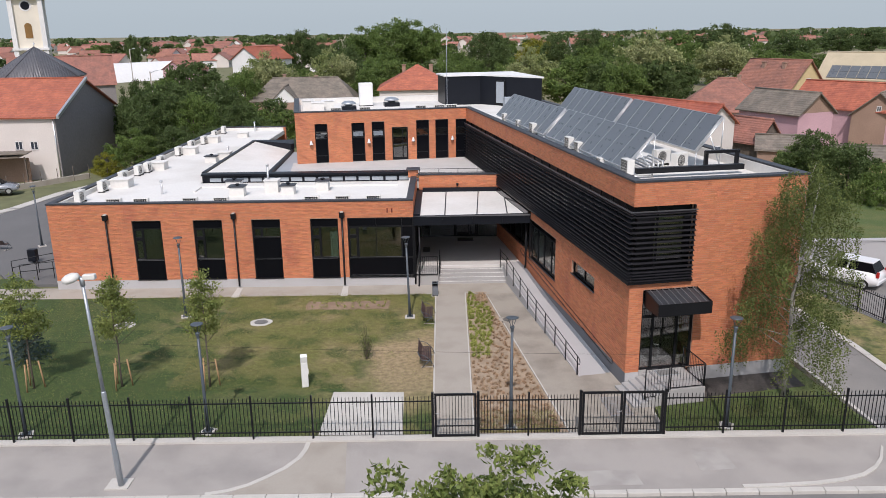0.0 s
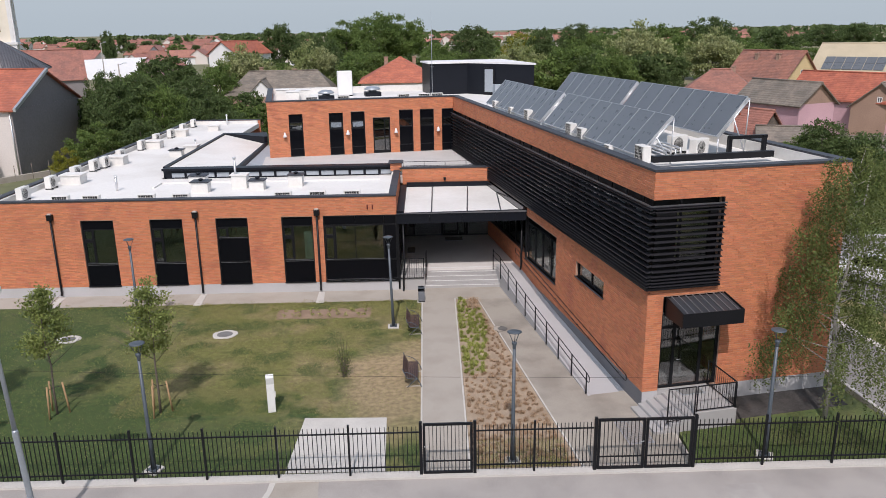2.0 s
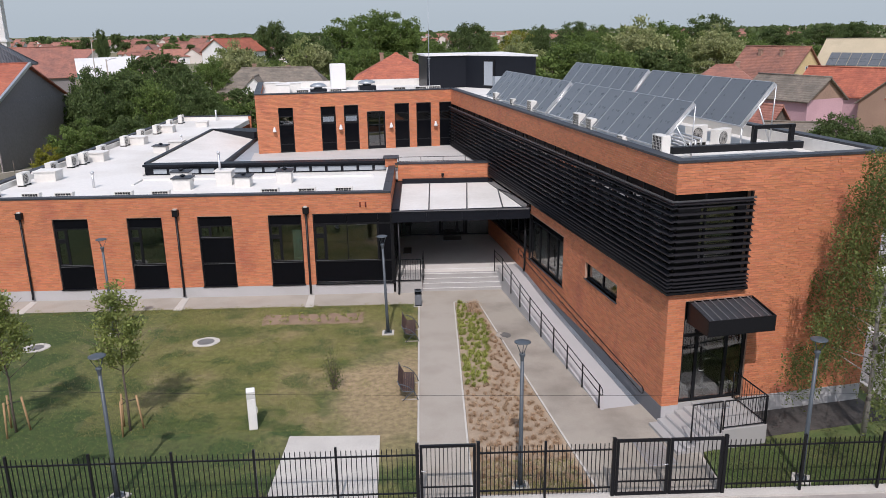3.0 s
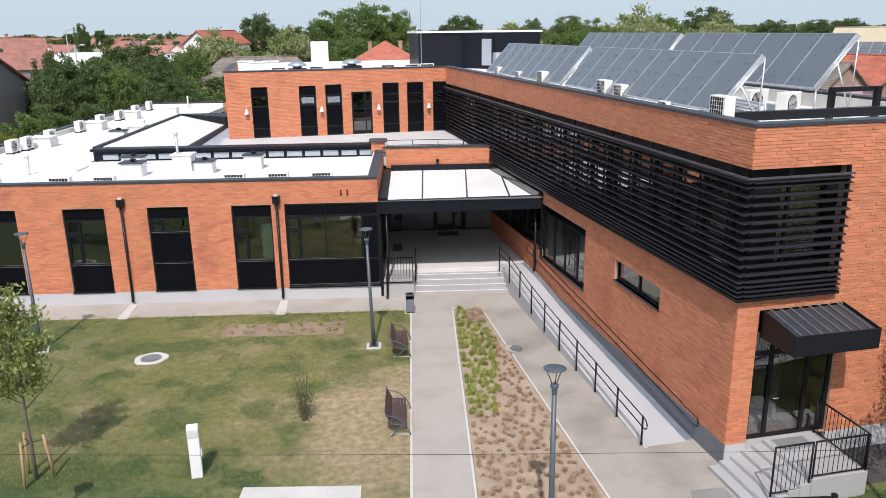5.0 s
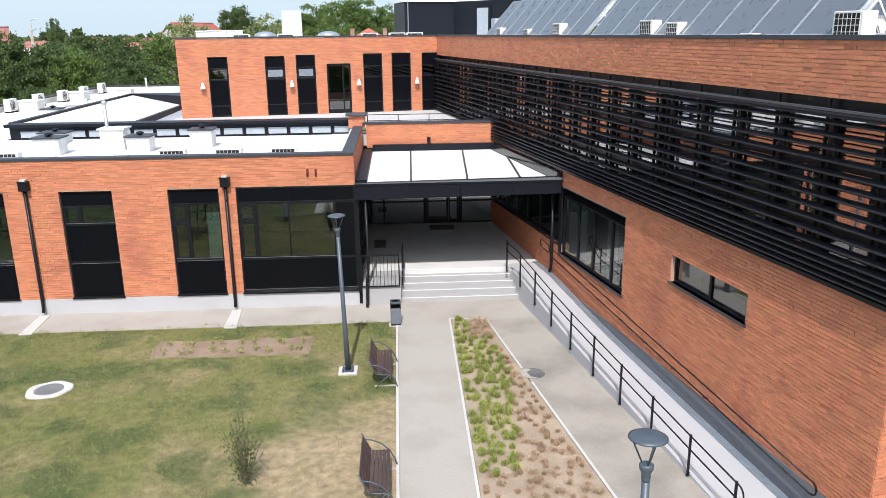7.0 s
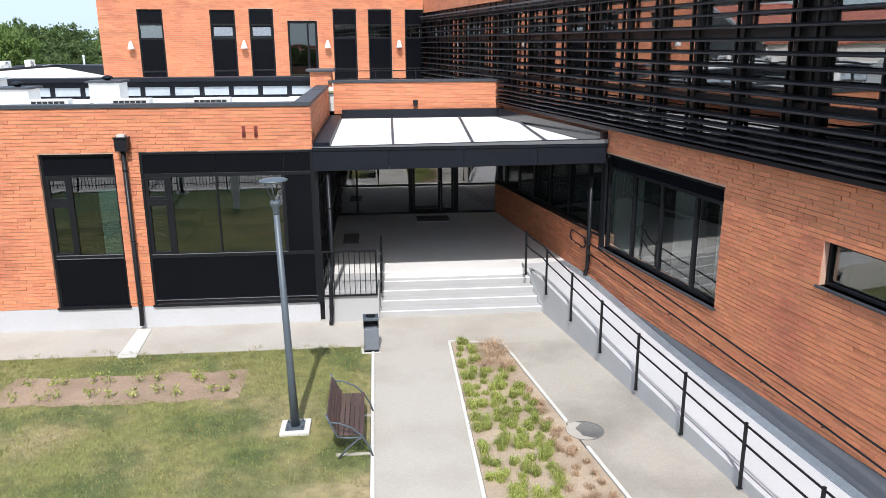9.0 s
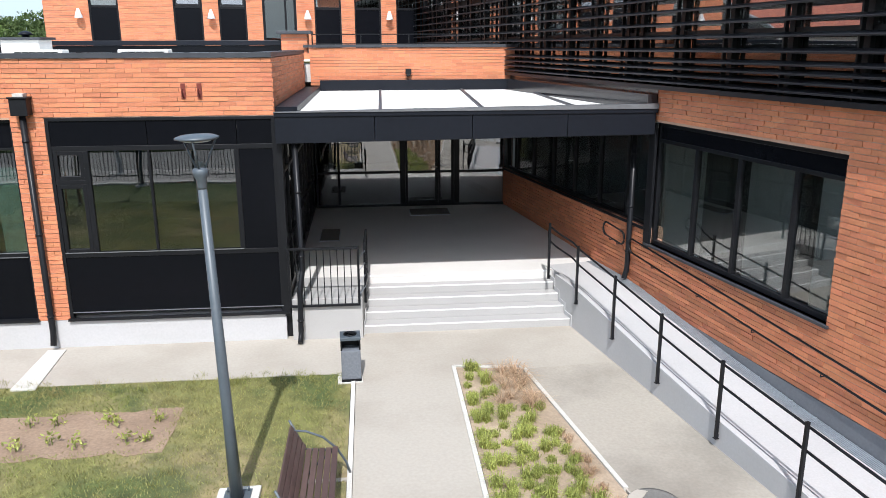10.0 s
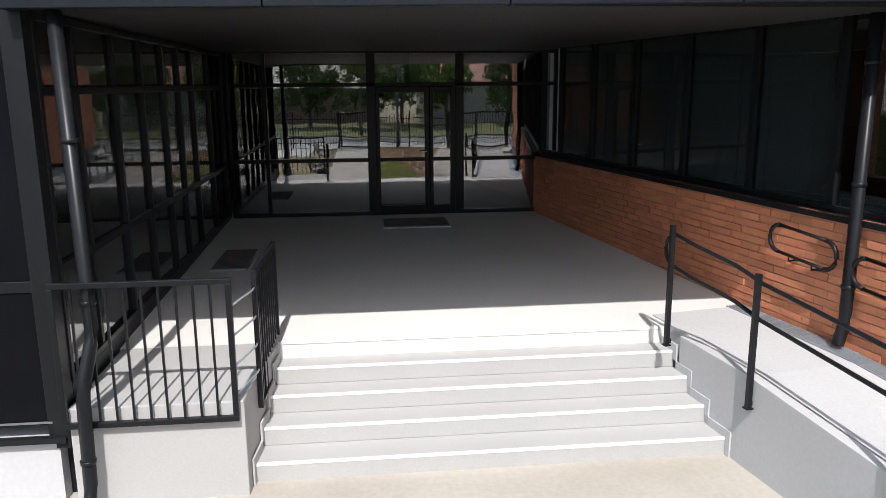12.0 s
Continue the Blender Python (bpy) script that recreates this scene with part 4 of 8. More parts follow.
for a, b in ((-11.0, -10.1), (-8.40, -7.47), (-6.95, -6.03), (-3.72, -2.78), (-2.31, -1.35), (-0.80, -0.02)):
    ajar = a in (-8.40, -6.95)
    if ajar:  # a bottom-hung sash that leans in
        ts = thing("tilted_sash", "small black-framed sash tilted inwards, mirroring the sky", "window", BK @ pose(a + 0.07, 0.10, 6.29, -11), "tilted sashes")
        w = b - a - 0.14
        part("sash_frame", Form().box(0, -0.03, 0, 0.05, 0.02, 0.43).box(w - 0.05, -0.03, 0, w, 0.02, 0.43).box(0.05, -0.03, 0, w - 0.05, 0.02, 0.05).box(0.05, -0.03, 0.38, w - 0.05, 0.02, 0.43), BLACK, ts)
        part("pane", Form().box(0.05, -0.012, 0.05, w - 0.05, 0.0, 0.38), MIRROR, ts)
    window(BK, a, b, 4.53, 7.33, [] if ajar else [(a + 0.07, b - 0.07, 6.28, 6.72)], [(a + 0.05, b - 0.05, 6.78, 7.28), (a + 0.05, b - 0.05, 5.06, 6.2), (a + 0.05, b - 0.05, 4.58, 5.0)],
           [(a + 0.05, b - 0.05, 6.72, 6.78), (a + 0.05, b - 0.05, 6.2, 6.28), (a + 0.05, b - 0.05, 5.0, 5.06)], 0.08, "tall narrow black window of the upper floor", MIRROR)
door = thing("door_2", "black glazed terrace door of the upper floor, closed", "door", BK, kind="structure")
leaf = part("door_leaf", Form().box(-5.5, 0.05, 4.53, -5.41, 0.14, 6.9).box(-4.43, 0.05, 4.53, -4.34, 0.14, 6.9).box(-5.41, 0.05, 6.8, -4.43, 0.14, 6.9).box(-5.41, 0.05, 4.53, -4.43, 0.14, 4.72).box(-4.75, 0.05, 4.72, -4.68, 0.14, 6.8), BLACK, door, bevel=0.006)
part("pane", Form().box(-5.41, 0.08, 4.72, -4.75, 0.10, 6.8), GLASS, leaf).visible_shadow = False
part("pane", Form().box(-4.68, 0.08, 4.72, -4.43, 0.10, 6.8), GLASS, leaf).visible_shadow = False
# outer walls that close the wing, and its floors
solid("wall_wing_east", Form().box(6.7, 0.31, -0.3, 7.0, 41.0, 1.2).box(6.7, 0.31, 1.21, 7.0, 7.6, 3.8).box(6.7, 13.3, 1.21, 7.0, 14.0, 3.8).box(6.7, 20.2, 1.21, 7.0, 41.0, 3.8).box(6.7, 0.31, 3.81, 7.0, 41.0, 8.12).box(-12.35, 41.01, -0.3, 7.0, 41.3, 8.12).box(-12.35, 29.75, 4.1, -12.05, 41.0, 8.12), BRICK, "plain outer walls of the wing", "wall", WING)
solid("floor_upper", Form().box(0.32, 0.32, 3.9, 6.69, 41.0, 4.24).box(-12.0, 29.8, 4.2, 0.31, 41.0, 4.5), LANDING, "upper storey floor slab", "floor", WING)
solid("floor_lower", Form().box(0.32, 0.32, 0.4, 6.69, 41.0, 0.86), LANDING, "ground storey floor", "floor", WING)
solid("ceiling_upper", Form().box(0.02, 0.32, 7.3, 6.69, 41.0, 7.4).box(-12.0, 29.8, 7.36, 0.0, 41.0, 7.45), ROOMWALL, "pale upper ceiling", "ceiling", WING)
solid("inner_wall_wing", Form().box(1.5, 0.4, 0.87, 1.6, 7.39, 3.89).box(1.5, 21, 0.87, 1.6, 41, 3.89).box(3.6, 0.4, 4.25, 3.7, 41, 7.29).box(0.4, 7.4, 0.87, 6.6, 7.5, 3.89).box(0.4, 13.2, 0.87, 6.6, 13.3, 3.89).box(0.4, 20.8, 0.87, 6.6, 20.9, 3.89).box(0.4, 8, 4.25, 3.59, 8.1, 7.29).box(0.4, 16, 4.25, 3.59, 16.1, 7.29).box(0.4, 24, 4.25, 3.59, 24.1, 7.29), ROOMWALL, "pale inner walls of the wing", "wall", WING)
solid("inner_column", Form().box(0.55, 11.6, 0.87, 0.95, 12.2, 3.89).box(0.55, 9.9, 0.87, 0.8, 10.1, 3.89), ROOMDIM, "dark inner columns behind the glass", "column", WING)
solid("inner_wall_upper", Form().box(-11.9, 32.5, 4.51, -0.1, 32.6, 7.35), ROOMDIM, "inner wall of the upper rooms, coloured dark for dimness", "wall", WING)
# ground floor windows of the long wall
window(SIDE, -6.36, -3.52, 2.72, 3.37, [(-6.28, -4.98, 2.80, 3.30), (-4.90, -3.60, 2.80, 3.30)], [], [(-4.98, -4.90, 2.78, 3.31)], 0.12, "low horizontal black-framed window in the brick wall", CLEAR)
solid("sill", Form().box(-6.40, -0.05, 2.685, -3.48, 0.12, 2.72), COPING, "grey metal sill below the low window", "sill", SIDE)
window(SIDE, -12.95, -8.68, 1.58, 3.70, [(-12.85, -11.85, 1.70, 3.36), (-11.77, -10.78, 1.70, 3.36), (-10.70, -9.62, 1.70, 3.36), (-9.54, -8.76, 1.70, 3.36)], [(-12.9, -8.73, 3.42, 3.66)],
       [(-11.85, -11.77, 1.64, 3.4), (-10.78, -10.70, 1.64, 3.4), (-9.62, -9.54, 1.64, 3.4), (-12.9, -8.73, 3.36, 3.42)], 0.10, "large black-framed ground-floor window with four panes", CLEAR, 0.07)
solid("sill", Form().box(-13.0, -0.05, 1.545, -8.63, 0.10, 1.58), COPING, "grey metal sill below the large window", "sill", SIDE)
us = [-19.6, -19.5, -18.45, -17.3, -16.18, -15.02, -13.92, -13.0]
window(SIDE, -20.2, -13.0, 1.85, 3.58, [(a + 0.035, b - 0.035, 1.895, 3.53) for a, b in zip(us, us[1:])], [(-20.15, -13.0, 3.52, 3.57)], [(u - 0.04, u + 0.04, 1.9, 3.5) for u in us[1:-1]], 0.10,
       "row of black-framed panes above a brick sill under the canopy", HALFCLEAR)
solid("sill", Form().box(-20.2, -0.04, 1.80, -13.0, 0.12, 1.85), BLACK, "black metal sill of the row of panes", "sill", SIDE)
# upper storey wall behind the louvres
up = thing("window_upper", "continuous black-framed upper glazing behind the louvres", "window", SIDE, kind="structure")
part("backing", Form().box(-29.4, 0.24, 4.27, -0.3, 0.30, 5.05), BLACK, up)
part("sill", Form().box(-29.4, 0.12, 5.05, -0.3, 0.30, 5.17), BLACK, up)
part("transom", Form().box(-29.4, 0.12, 6.07, -0.3, 0.30, 6.25), BLACK, up)
part("head", Form().box(-29.4, 0.12, 6.92, -0.3, 0.30, 7.215), BLACK, up)
FINS = sorted(c + d for c in (0.5, 7.25, 14.0, 20.75, 27.5) for d in (-0.25, 0.25, 1.5, 2.75, 4.0, 5.25) if 0.3 < c + d < 29.3)
for a, b in zip(FINS, FINS[1:] + [29.4]):
    part("mullion", Form().box(-a - 0.05, 0.10, 4.28, -a + 0.05, 0.22, 6.92), BLACK, up)
    if b - a < 0.7:
        part("panel", Form().box(-b + 0.05, 0.15, 5.17, -a - 0.05, 0.19, 6.92), GLOSSBLACK, up)
        continue
    for c, d, glazing in ((4.30, 5.05, SPANDREL), (5.17, 6.07, MIRROR), (6.25, 6.92, MIRROR)):
        part("pane", Form().box(-b + 0.05, 0.17, c, -a - 0.05, 0.19, d), glazing, up).visible_shadow = False
e2 = thing("window_end", "black-framed upper window behind the end louvres", "window", WING, kind="structure")
part("window_frame", Form().box(0.3, 0.32, 4.27, 2.47, 0.42, 5.0).box(0.3, 0.32, 6.9, 2.47, 0.42, 7.3).box(0.3, 0.32, 5.0, 1.0, 0.42, 6.9).box(2.2, 0.32, 5.0, 2.47, 0.42, 6.9), BLACK, e2)
part("pane", Form().box(1.0, 0.36, 5.0, 2.2, 0.38, 6.9), DARKPANE, e2).visible_shadow = False
# louvre screen round the corner
lv = thing("louvre_screen", "black horizontal metal louvres round the corner of the upper storey", "louvres", SIDE, kind="structure")
LEV = [6.97, 6.86] + [6.66 - 0.198 * i for i in range(10)] + [4.72, 4.61, 4.50, 4.39]
for z in LEV:
    tilt = Matrix.Translation((0, -0.10, z)) @ Matrix.Rotation(radians(14), 4, "X")
    part("slat", Form().box(-29.4, -0.085, -0.010, 0.183, 0.085, 0.010, tilt), SLAT, lv)
    t2 = Matrix.Rotation(radians(90), 4, "Z") @ Matrix.Translation((0, -0.10, z)) @ Matrix.Rotation(radians(14), 4, "X")
    part("slat", Form().box(-0.012, -0.085, -0.010, 2.44, 0.085, 0.010, t2), SLAT, lv)
for a in FINS:
    part("post", Form().box(-a - 0.016, -0.02, 4.28, -a + 0.016, 0.04, 7.2), BLACK, lv)
for y in (0.9, 2.38):
    part("post", Form().box(-0.02, y, 4.28, 0.06, y + 0.06, 7.2), BLACK, lv)
part("rail", Form().box(-29.4, -0.19, 7.035, 0.18, -0.135, 7.075).box(0.135, -0.135, 7.035, 0.18, 2.46, 7.075), RAILGREY, lv)
part("rail", Form().box(-29.4, -0.17, 4.25, 0.16, -0.02, 4.32).box(0.02, -0.02, 4.25, 0.16, 2.46, 4.32), BLACK, lv)
# roof of the wing
solid("roof_wing", Form().box(0.31, 0.31, 7.45, 6.69, 41.0, 7.72).box(-12.04, 29.76, 7.46, 0.30, 41.0, 7.72), MEMBRANE, "white membrane roof of the wing", "roof", WING)
solid("parapet_wing", Form().box(0.31, 0.31, 7.72, 0.42, 29.6, 8.12).box(0.43, 0.31, 7.72, 6.57, 0.42, 8.12).box(6.58, 0.31, 7.72, 6.69, 41.0, 8.12).box(-12.04, 29.76, 7.72, 0.3, 29.88, 8.12).box(-12.04, 40.87, 7.72, 6.57, 41.0, 8.12).box(-12.3, 40.87, 8.125, 6.6, 41.32, 8.16), MEMBRANE, "white lining of the roof parapet", "parapet", WING)
coping("coping_wing", [(0.16, 29.6), (0.16, 0.16), (6.85, 0.16), (6.85, 41.1)], 0.40, 8.122, WING)
coping("coping_upper", [(-12.2, 41.1), (-12.2, 29.6), (0.1, 29.6)], 0.40, 8.124, WING)
pt = Form().slab([(-0.3, 36.2), (2.6, 36.2), (6.2, 31.0), (6.2, 39.5), (-0.3, 39.5)], 7.73, 10.0)
solid("penthouse", pt, ANTHRA, "black metal-clad plant room on the roof", "plant room", WING)
solid("penthouse_roof", Form().slab([(-0.42, 36.08), (2.66, 36.08), (6.3, 30.85), (6.3, 39.6), (-0.42, 39.6)], 10.0, 10.12), WHITE, "white metal roof edge of the plant room", "roof", WING)

# ---- ramp, rails and steps ----
def ramp_z(s):
    return float(np.interp(s, (1.2, 1.34, 2.84, 5.83, 8.84, 10.29, 11.7, 13.1, 13.5), (0.0, 0.01, 0.07, 0.21, 0.36, 0.47, 0.61, 0.74, 0.76)))


def ramp_n(s):
    return -1.43 + 0.21 * (s - 1.2) / 12.3


ss = [1.2, 2.84, 4.3, 5.83, 7.35, 8.84, 10.29, 11.7, 13.16, 14.75]


def loft(stations):
    """One solid from cross-sections of four points each."""
    n = len(stations)
    v = [p for st in stations for p in st]
    fs = [(i * 4 + k, i * 4 + (k + 1) % 4, i * 4 + 4 + (k + 1) % 4, i * 4 + 4 + k) for i in range(n - 1) for k in range(4)]
    return Form().add(v, fs + [(3, 2, 1, 0), (n * 4 - 4, n * 4 - 3, n * 4 - 2, n * 4 - 1)])


solid("ramp", loft([[(ramp_n(a) + 0.11, a, -0.3), (-0.24, a, -0.3), (-0.24, a, ramp_z(a) + 0.008), (ramp_n(a) + 0.11, a, ramp_z(a) + 0.008)] for a in ss]), RAMPGREY, "pale grey screed access ramp along the wing", "ramp", WING)
solid("ramp_curb", loft([[(ramp_n(a), a, -0.3), (ramp_n(a) + 0.10, a, -0.3), (ramp_n(a) + 0.10, a, ramp_z(a) + 0.015), (ramp_n(a), a, ramp_z(a) + 0.015)] for a in ss[:-1] + [14.1]]), PLINTH, "grey concrete curb at the edge of the ramp", "curb", WING, bevel=0.006)
g = thing("drain_channel", "long galvanised drain grating at the foot of the brick wall", "drain", WING, kind="structure")
for i in range(30):
    a = 1.3 + i * 0.45
    f = Form()
    z0, z1 = ramp_z(a) + 0.012, ramp_z(a + 0.45) + 0.012
    f.slab([(-0.235, a), (-0.03, a), (-0.03, a + 0.44), (-0.235, a + 0.44)], -0.2, 0, [z0 - 0.01, z0 - 0.01, z1 - 0.01, z1 - 0.01])
    for k in range(6):
        q = -0.232 + k * 0.034
        f.slab([(q, a), (q + 0.016, a), (q + 0.016, a + 0.44), (q, a + 0.44)], -0.02, 0, [z0, z0, z1, z1])
    for k in (0.1, 0.32):
        zz = z0 + (z1 - z0) * k / 0.45
        f.box(-0.235, a + k, zz - 0.012, -0.03, a + k + 0.012, zz - 0.001)
    part("grating", f, GALV, g)

POSTS = [14.03, 13.1, 11.7, 10.29, 8.84, 7.35, 5.83, 4.34, 2.84, 1.34]


def rail_top(s):
    return float(np.interp(s, (1.34, 2.84, 5.83, 8.84, 10.29, 11.7, 13.1, 13.5, 14.03), (0.82, 0.88, 1.02, 1.17, 1.28, 1.42, 1.55, 1.66, 1.76)))


def rail_n(s):
    return ramp_n(s) if s < 13.5 else -1.36


rl = thing("ramp_railing", "black steel tube railing with two rails along the ramp", "railing", WING)
for s in POSTS:
    n, t = rail_n(s) - 0.03, rail_top(s)
    low = max(0.05, t - 1.02)
    f = Form().box(n - 0.02, s - 0.02, low, n + 0.02, s + 0.02, t + 0.03)
    f.box(n - 0.032, s - 0.03, low - 0.012, n + 0.032, s + 0.03, low).box(n + 0.02, s - 0.012, low + 0.01, n + 0.04, s + 0.012, low + 0.05)
    part("post", f, BLACK, rl, bevel=0.004)
for dz in (-0.05, -0.33):
    pts = [(-1.345, 14.03, 1.75 + dz), (-1.33, 13.8, 1.71 + dz), (ramp_n(13.4), 13.4, 1.62 + dz)] + [(ramp_n(s) + 0.015, s, rail_top(s) + dz) for s in [13.1, 12.4, 11.7, 10.29, 8.84, 7.35, 5.83, 4.34, 2.84, 1.34]]
    part("rail", Form().tube(pts, 0.017, 8), BLACK, rl)
for n, s, z, d in ((ramp_n(1.3) + 0.015, 1.34, rail_top(1.34), -1), (-1.345, 14.03, 1.75, 1)):
    part("end_loop", Form().tube([(n, s + d * 0.16 * math.sin(math.pi * k / 8), z - 0.19 + 0.14 * math.cos(math.pi * k / 8)) for k in range(9)], 0.017, 8), BLACK, rl)


def wall_rail(s0, s1, up0, up1):
    t = thing("wall_handrail", "black double tube handrail with rounded ends on the brick wall", "handrail", WING, "handrails")
    m = 0.5 * (s0 + s1)
    zz = lambda s: up0 + (up1 - up0) * (s - s0) / (s1 - s0)
    for d in (0, -0.25):
        part("rail", Form().tube([(-0.10, s0, zz(s0) + d), (-0.10, m, zz(m) + d), (-0.10, s1, zz(s1) + d)], 0.016, 8), BLACK, t)
    for s, d in ((s0, -1), (s1, 1)):
        part("end_loop", Form().tube([(-0.10, s + d * 0.125 * math.sin(math.pi * k / 8), zz(s) - 0.125 + 0.125 * math.cos(math.pi * k / 8)) for k in range(9)], 0.02, 8), BLACK, t)
    k = max(2, int((s1 - s0) / 1.25))
    for i in range(k):
        s = s0 + (i + 0.5) * (s1 - s0) / k
        part("bracket", Form().tube([(-0.10, s, zz(s) - 0.25), (-0.10, s, zz(s) - 0.30), (0.0, s, zz(s) - 0.30)], 0.009, 6).lathe([(0.03, 0), (0.03, 0.01)], 10, (-0.012, s, zz(s) - 0.305)), BLACK, t)


wall_rail(1.15, 13.28, 0.74, 1.57)
wall_rail(13.71, 14.28, 1.635, 1.675)

er = thing("landing_railing", "black barred railing at the corner of the landing", "railing")
f = Form().box(-0.01, 39.06, 1.63, 1.20, 39.10, 1.67).box(-0.01, 39.06, 0.62, 1.20, 39.10, 0.66).box(-0.01, 39.06, 0.66, 0.03, 39.10, 1.63).box(1.16, 39.06, 0.66, 1.20, 39.10, 1.63)
part("frame", f, BLACK, er, bevel=0.004)
for i in range(9):
    x = 0.135 + i * 0.115
    part("bar", Form().box(x - 0.008, 39.072, 0.66, x + 0.008, 39.088, 1.63), BLACK, er)
SR = Matrix.Translation((1.285, 39.55, 0)) @ Matrix.Rotation(math.atan2(1.07, 0.03), 4, "Z")
f = Form().box(0, -0.02, 1.57, 1.07, 0.02, 1.61, SR).box(0.04, -0.02, 0.50, 1.03, 0.02, 0.54, SR).box(0, -0.02, 0.50, 0.04, 0.02, 1.57, SR).box(1.03, -0.02, 0.50, 1.07, 0.02, 1.57, SR)
part("side_frame", f, BLACK, er, bevel=0.004)
for i in range(8):
    y = 0.04 + (i + 1) * 0.11
    part("bar", Form().box(y - 0.008, -0.008, 0.54, y + 0.008, 0.008, 1.57, SR), BLACK, er)
for z in (0.82, 1.03, 1.25, 1.47):
    part("pin", Form().tube([(1.19, 39.08, z), (1.285, 39.50, z), (1.285, 39.56, z)], 0.008, 6), GALV, er)

MATRIB = mat("brown rubber ribs", (0.12, 0.105, 0.09), 0.8)
for x, y0, y1, w in ((0.50, 42.93, 44.06, 0.45), (2.92, 45.15, 45.93, 1.02)):
    mt = thing("door_mat", "dark ribbed scraper mat in the landing", "mat", group="mats")
    z = 0.75 + 0.12 * (y0 - 40.36) / 5.94
    part("frame", Form().box(x - w / 2, y0, z - 0.02, x + w / 2, y1, z + 0.016), GALV, mt)
    k = int((y1 - y0) / 0.06)
    for i in range(k):
        y = y0 + 0.03 + i * (y1 - y0 - 0.05) / k
        part("rib", Form().box(x - w / 2 + 0.02, y, z + 0.01, x + w / 2 - 0.02, y + 0.032, z + 0.026 + 0.001 * (i % 2)), MATRIB, mt)


# ---- downpipes ----
def downpipe(m, z1, z0, hopper=True, label="black downpipe with a square hopper on the brick front"):
    d = thing("downpipe", label, "downpipe", m, "downpipes")
    part("pipe", Form().tube([(0, -0.09, z1), (0, -0.09, z0 + 0.28), (0, -0.10, z0 + 0.14), (0, -0.14, z0)], 0.05, 10), BLACK, d)
    if hopper:
        part("hopper", Form().box(-0.13, -0.20, z1, 0.13, 0.0, z1 + 0.26).box(-0.15, -0.22, z1 + 0.26, 0.15, 0.0, z1 + 0.29), BLACK, d, bevel=0.01)
        part("spout", Form().box(-0.08, -0.16, z1 + 0.29, 0.08, 0.0, z1 + 0.34), KERB, d)
    for z in (z0 + 0.5, (z0 + z1) / 2, z1 - 0.4):
        part("clamp", Form().tube([(0, -0.09, z - 0.015), (0, -0.09, z + 0.015)], 0.058, 10), BLACK, d)


for x in (-16.72, -9.79, -3.95):
    downpipe(FRONT @ pose(x, 0, 0), 3.92, 0.1)
    solid("splash_channel", Form().slab([(x - 0.1, 39.05), (x - 0.05, 37.5), (x + 0.32, 37.5), (x + 0.2, 39.05)], -0.1, 0.03), KERB, "white concrete splash channel below a downpipe", "channel", bevel=0.008)
dpc = thing("downpipe", "black downpipe at the glazed entrance corner", "downpipe", I4, "downpipes")
part("pipe", Form().tube([(0.21, 39.14, 3.46), (0.23, 39.14, 1.32), (0.225, 39.11, 1.22), (0.20, 39.0, 1.0), (0.185, 38.98, 0.88), (0.17, 38.98, 0.24), (0.168, 38.95, 0.13), (0.16, 38.86, 0.05)], 0.047, 12), BLACK, dpc)
for z in (0.4, 1.5, 2.6):
    part("clamp", Form().tube([(0.173 if z < 1 else 0.225, 38.98 if z < 1 else 39.14, z), (0.173 if z < 1 else 0.225, 38.98 if z < 1 else 39.14, z + 0.03)], 0.055, 12), BLACK, dpc)
downpipe(SIDE @ pose(-13.44, 0, 0), 3.5, 0.80, False, "black downpipe on the brick wall under the canopy")
for x in (-1.49, -1.24):
    b = thing("wall_bracket", "small rusty steel bracket on the brick parapet", "bracket", FRONT @ pose(x, 0, 4.15), "brackets")
    part("plate", Form().box(-0.035, -0.03, 0, 0.035, -0.012, 0.24), mat("rust", (0.16, 0.03, 0.02), 0.8) if x < -1.4 else bpy.data.materials["rust"], b)
    part("hook", Form().tube([(0, -0.03, 0.04), (0, -0.09, 0.05), (0, -0.1, 0.16)], 0.012, 6), bpy.data.materials["rust"], b)
sc = thing("scupper", "small black overflow spout in the brick wall", "spout", pose(2.45, 45.9, 4.28))
part("spout", Form().box(-0.07, -0.14, 0, 0.07, 0.0, 0.13).box(-0.05, -0.15, -0.05, 0.05, -0.02, 0.0), BLACK, sc, bevel=0.006)

# ---- terrace railing and wall lamps of the upper facade ----
tr = thing("terrace_railing", "low thin black railing behind the terrace wall", "railing")
for i in range(5):
    x = 0.1 + i * 1.2
    part("post", Form().box(x - 0.015, 46.32, 4.52, x + 0.015, 46.35, 5.25), BLACK, tr)
for z in (5.23, 5.0):
    part("rail", Form().box(0.1, 46.325, z, 4.9, 46.345, z + 0.025), BLACK, tr)
for n in (-11.3, -7.2, -3.98, -1.08):
    w = thing("wall_lamp", "white conical wall lamp on the brick upper facade", "lamp", BK @ pose(n, 0, 5.86), "wall lamps")
    part("shade", Form().lathe([(0.13, 0), (0.12, 0.05), (0.05, 0.26), (0.03, 0.3)], 14, (0, -0.16, 0)), WHITE, w)
    part("bracket", Form().box(-0.04, -0.16, 0.2, 0.04, 0, 0.26), WHITE, w)


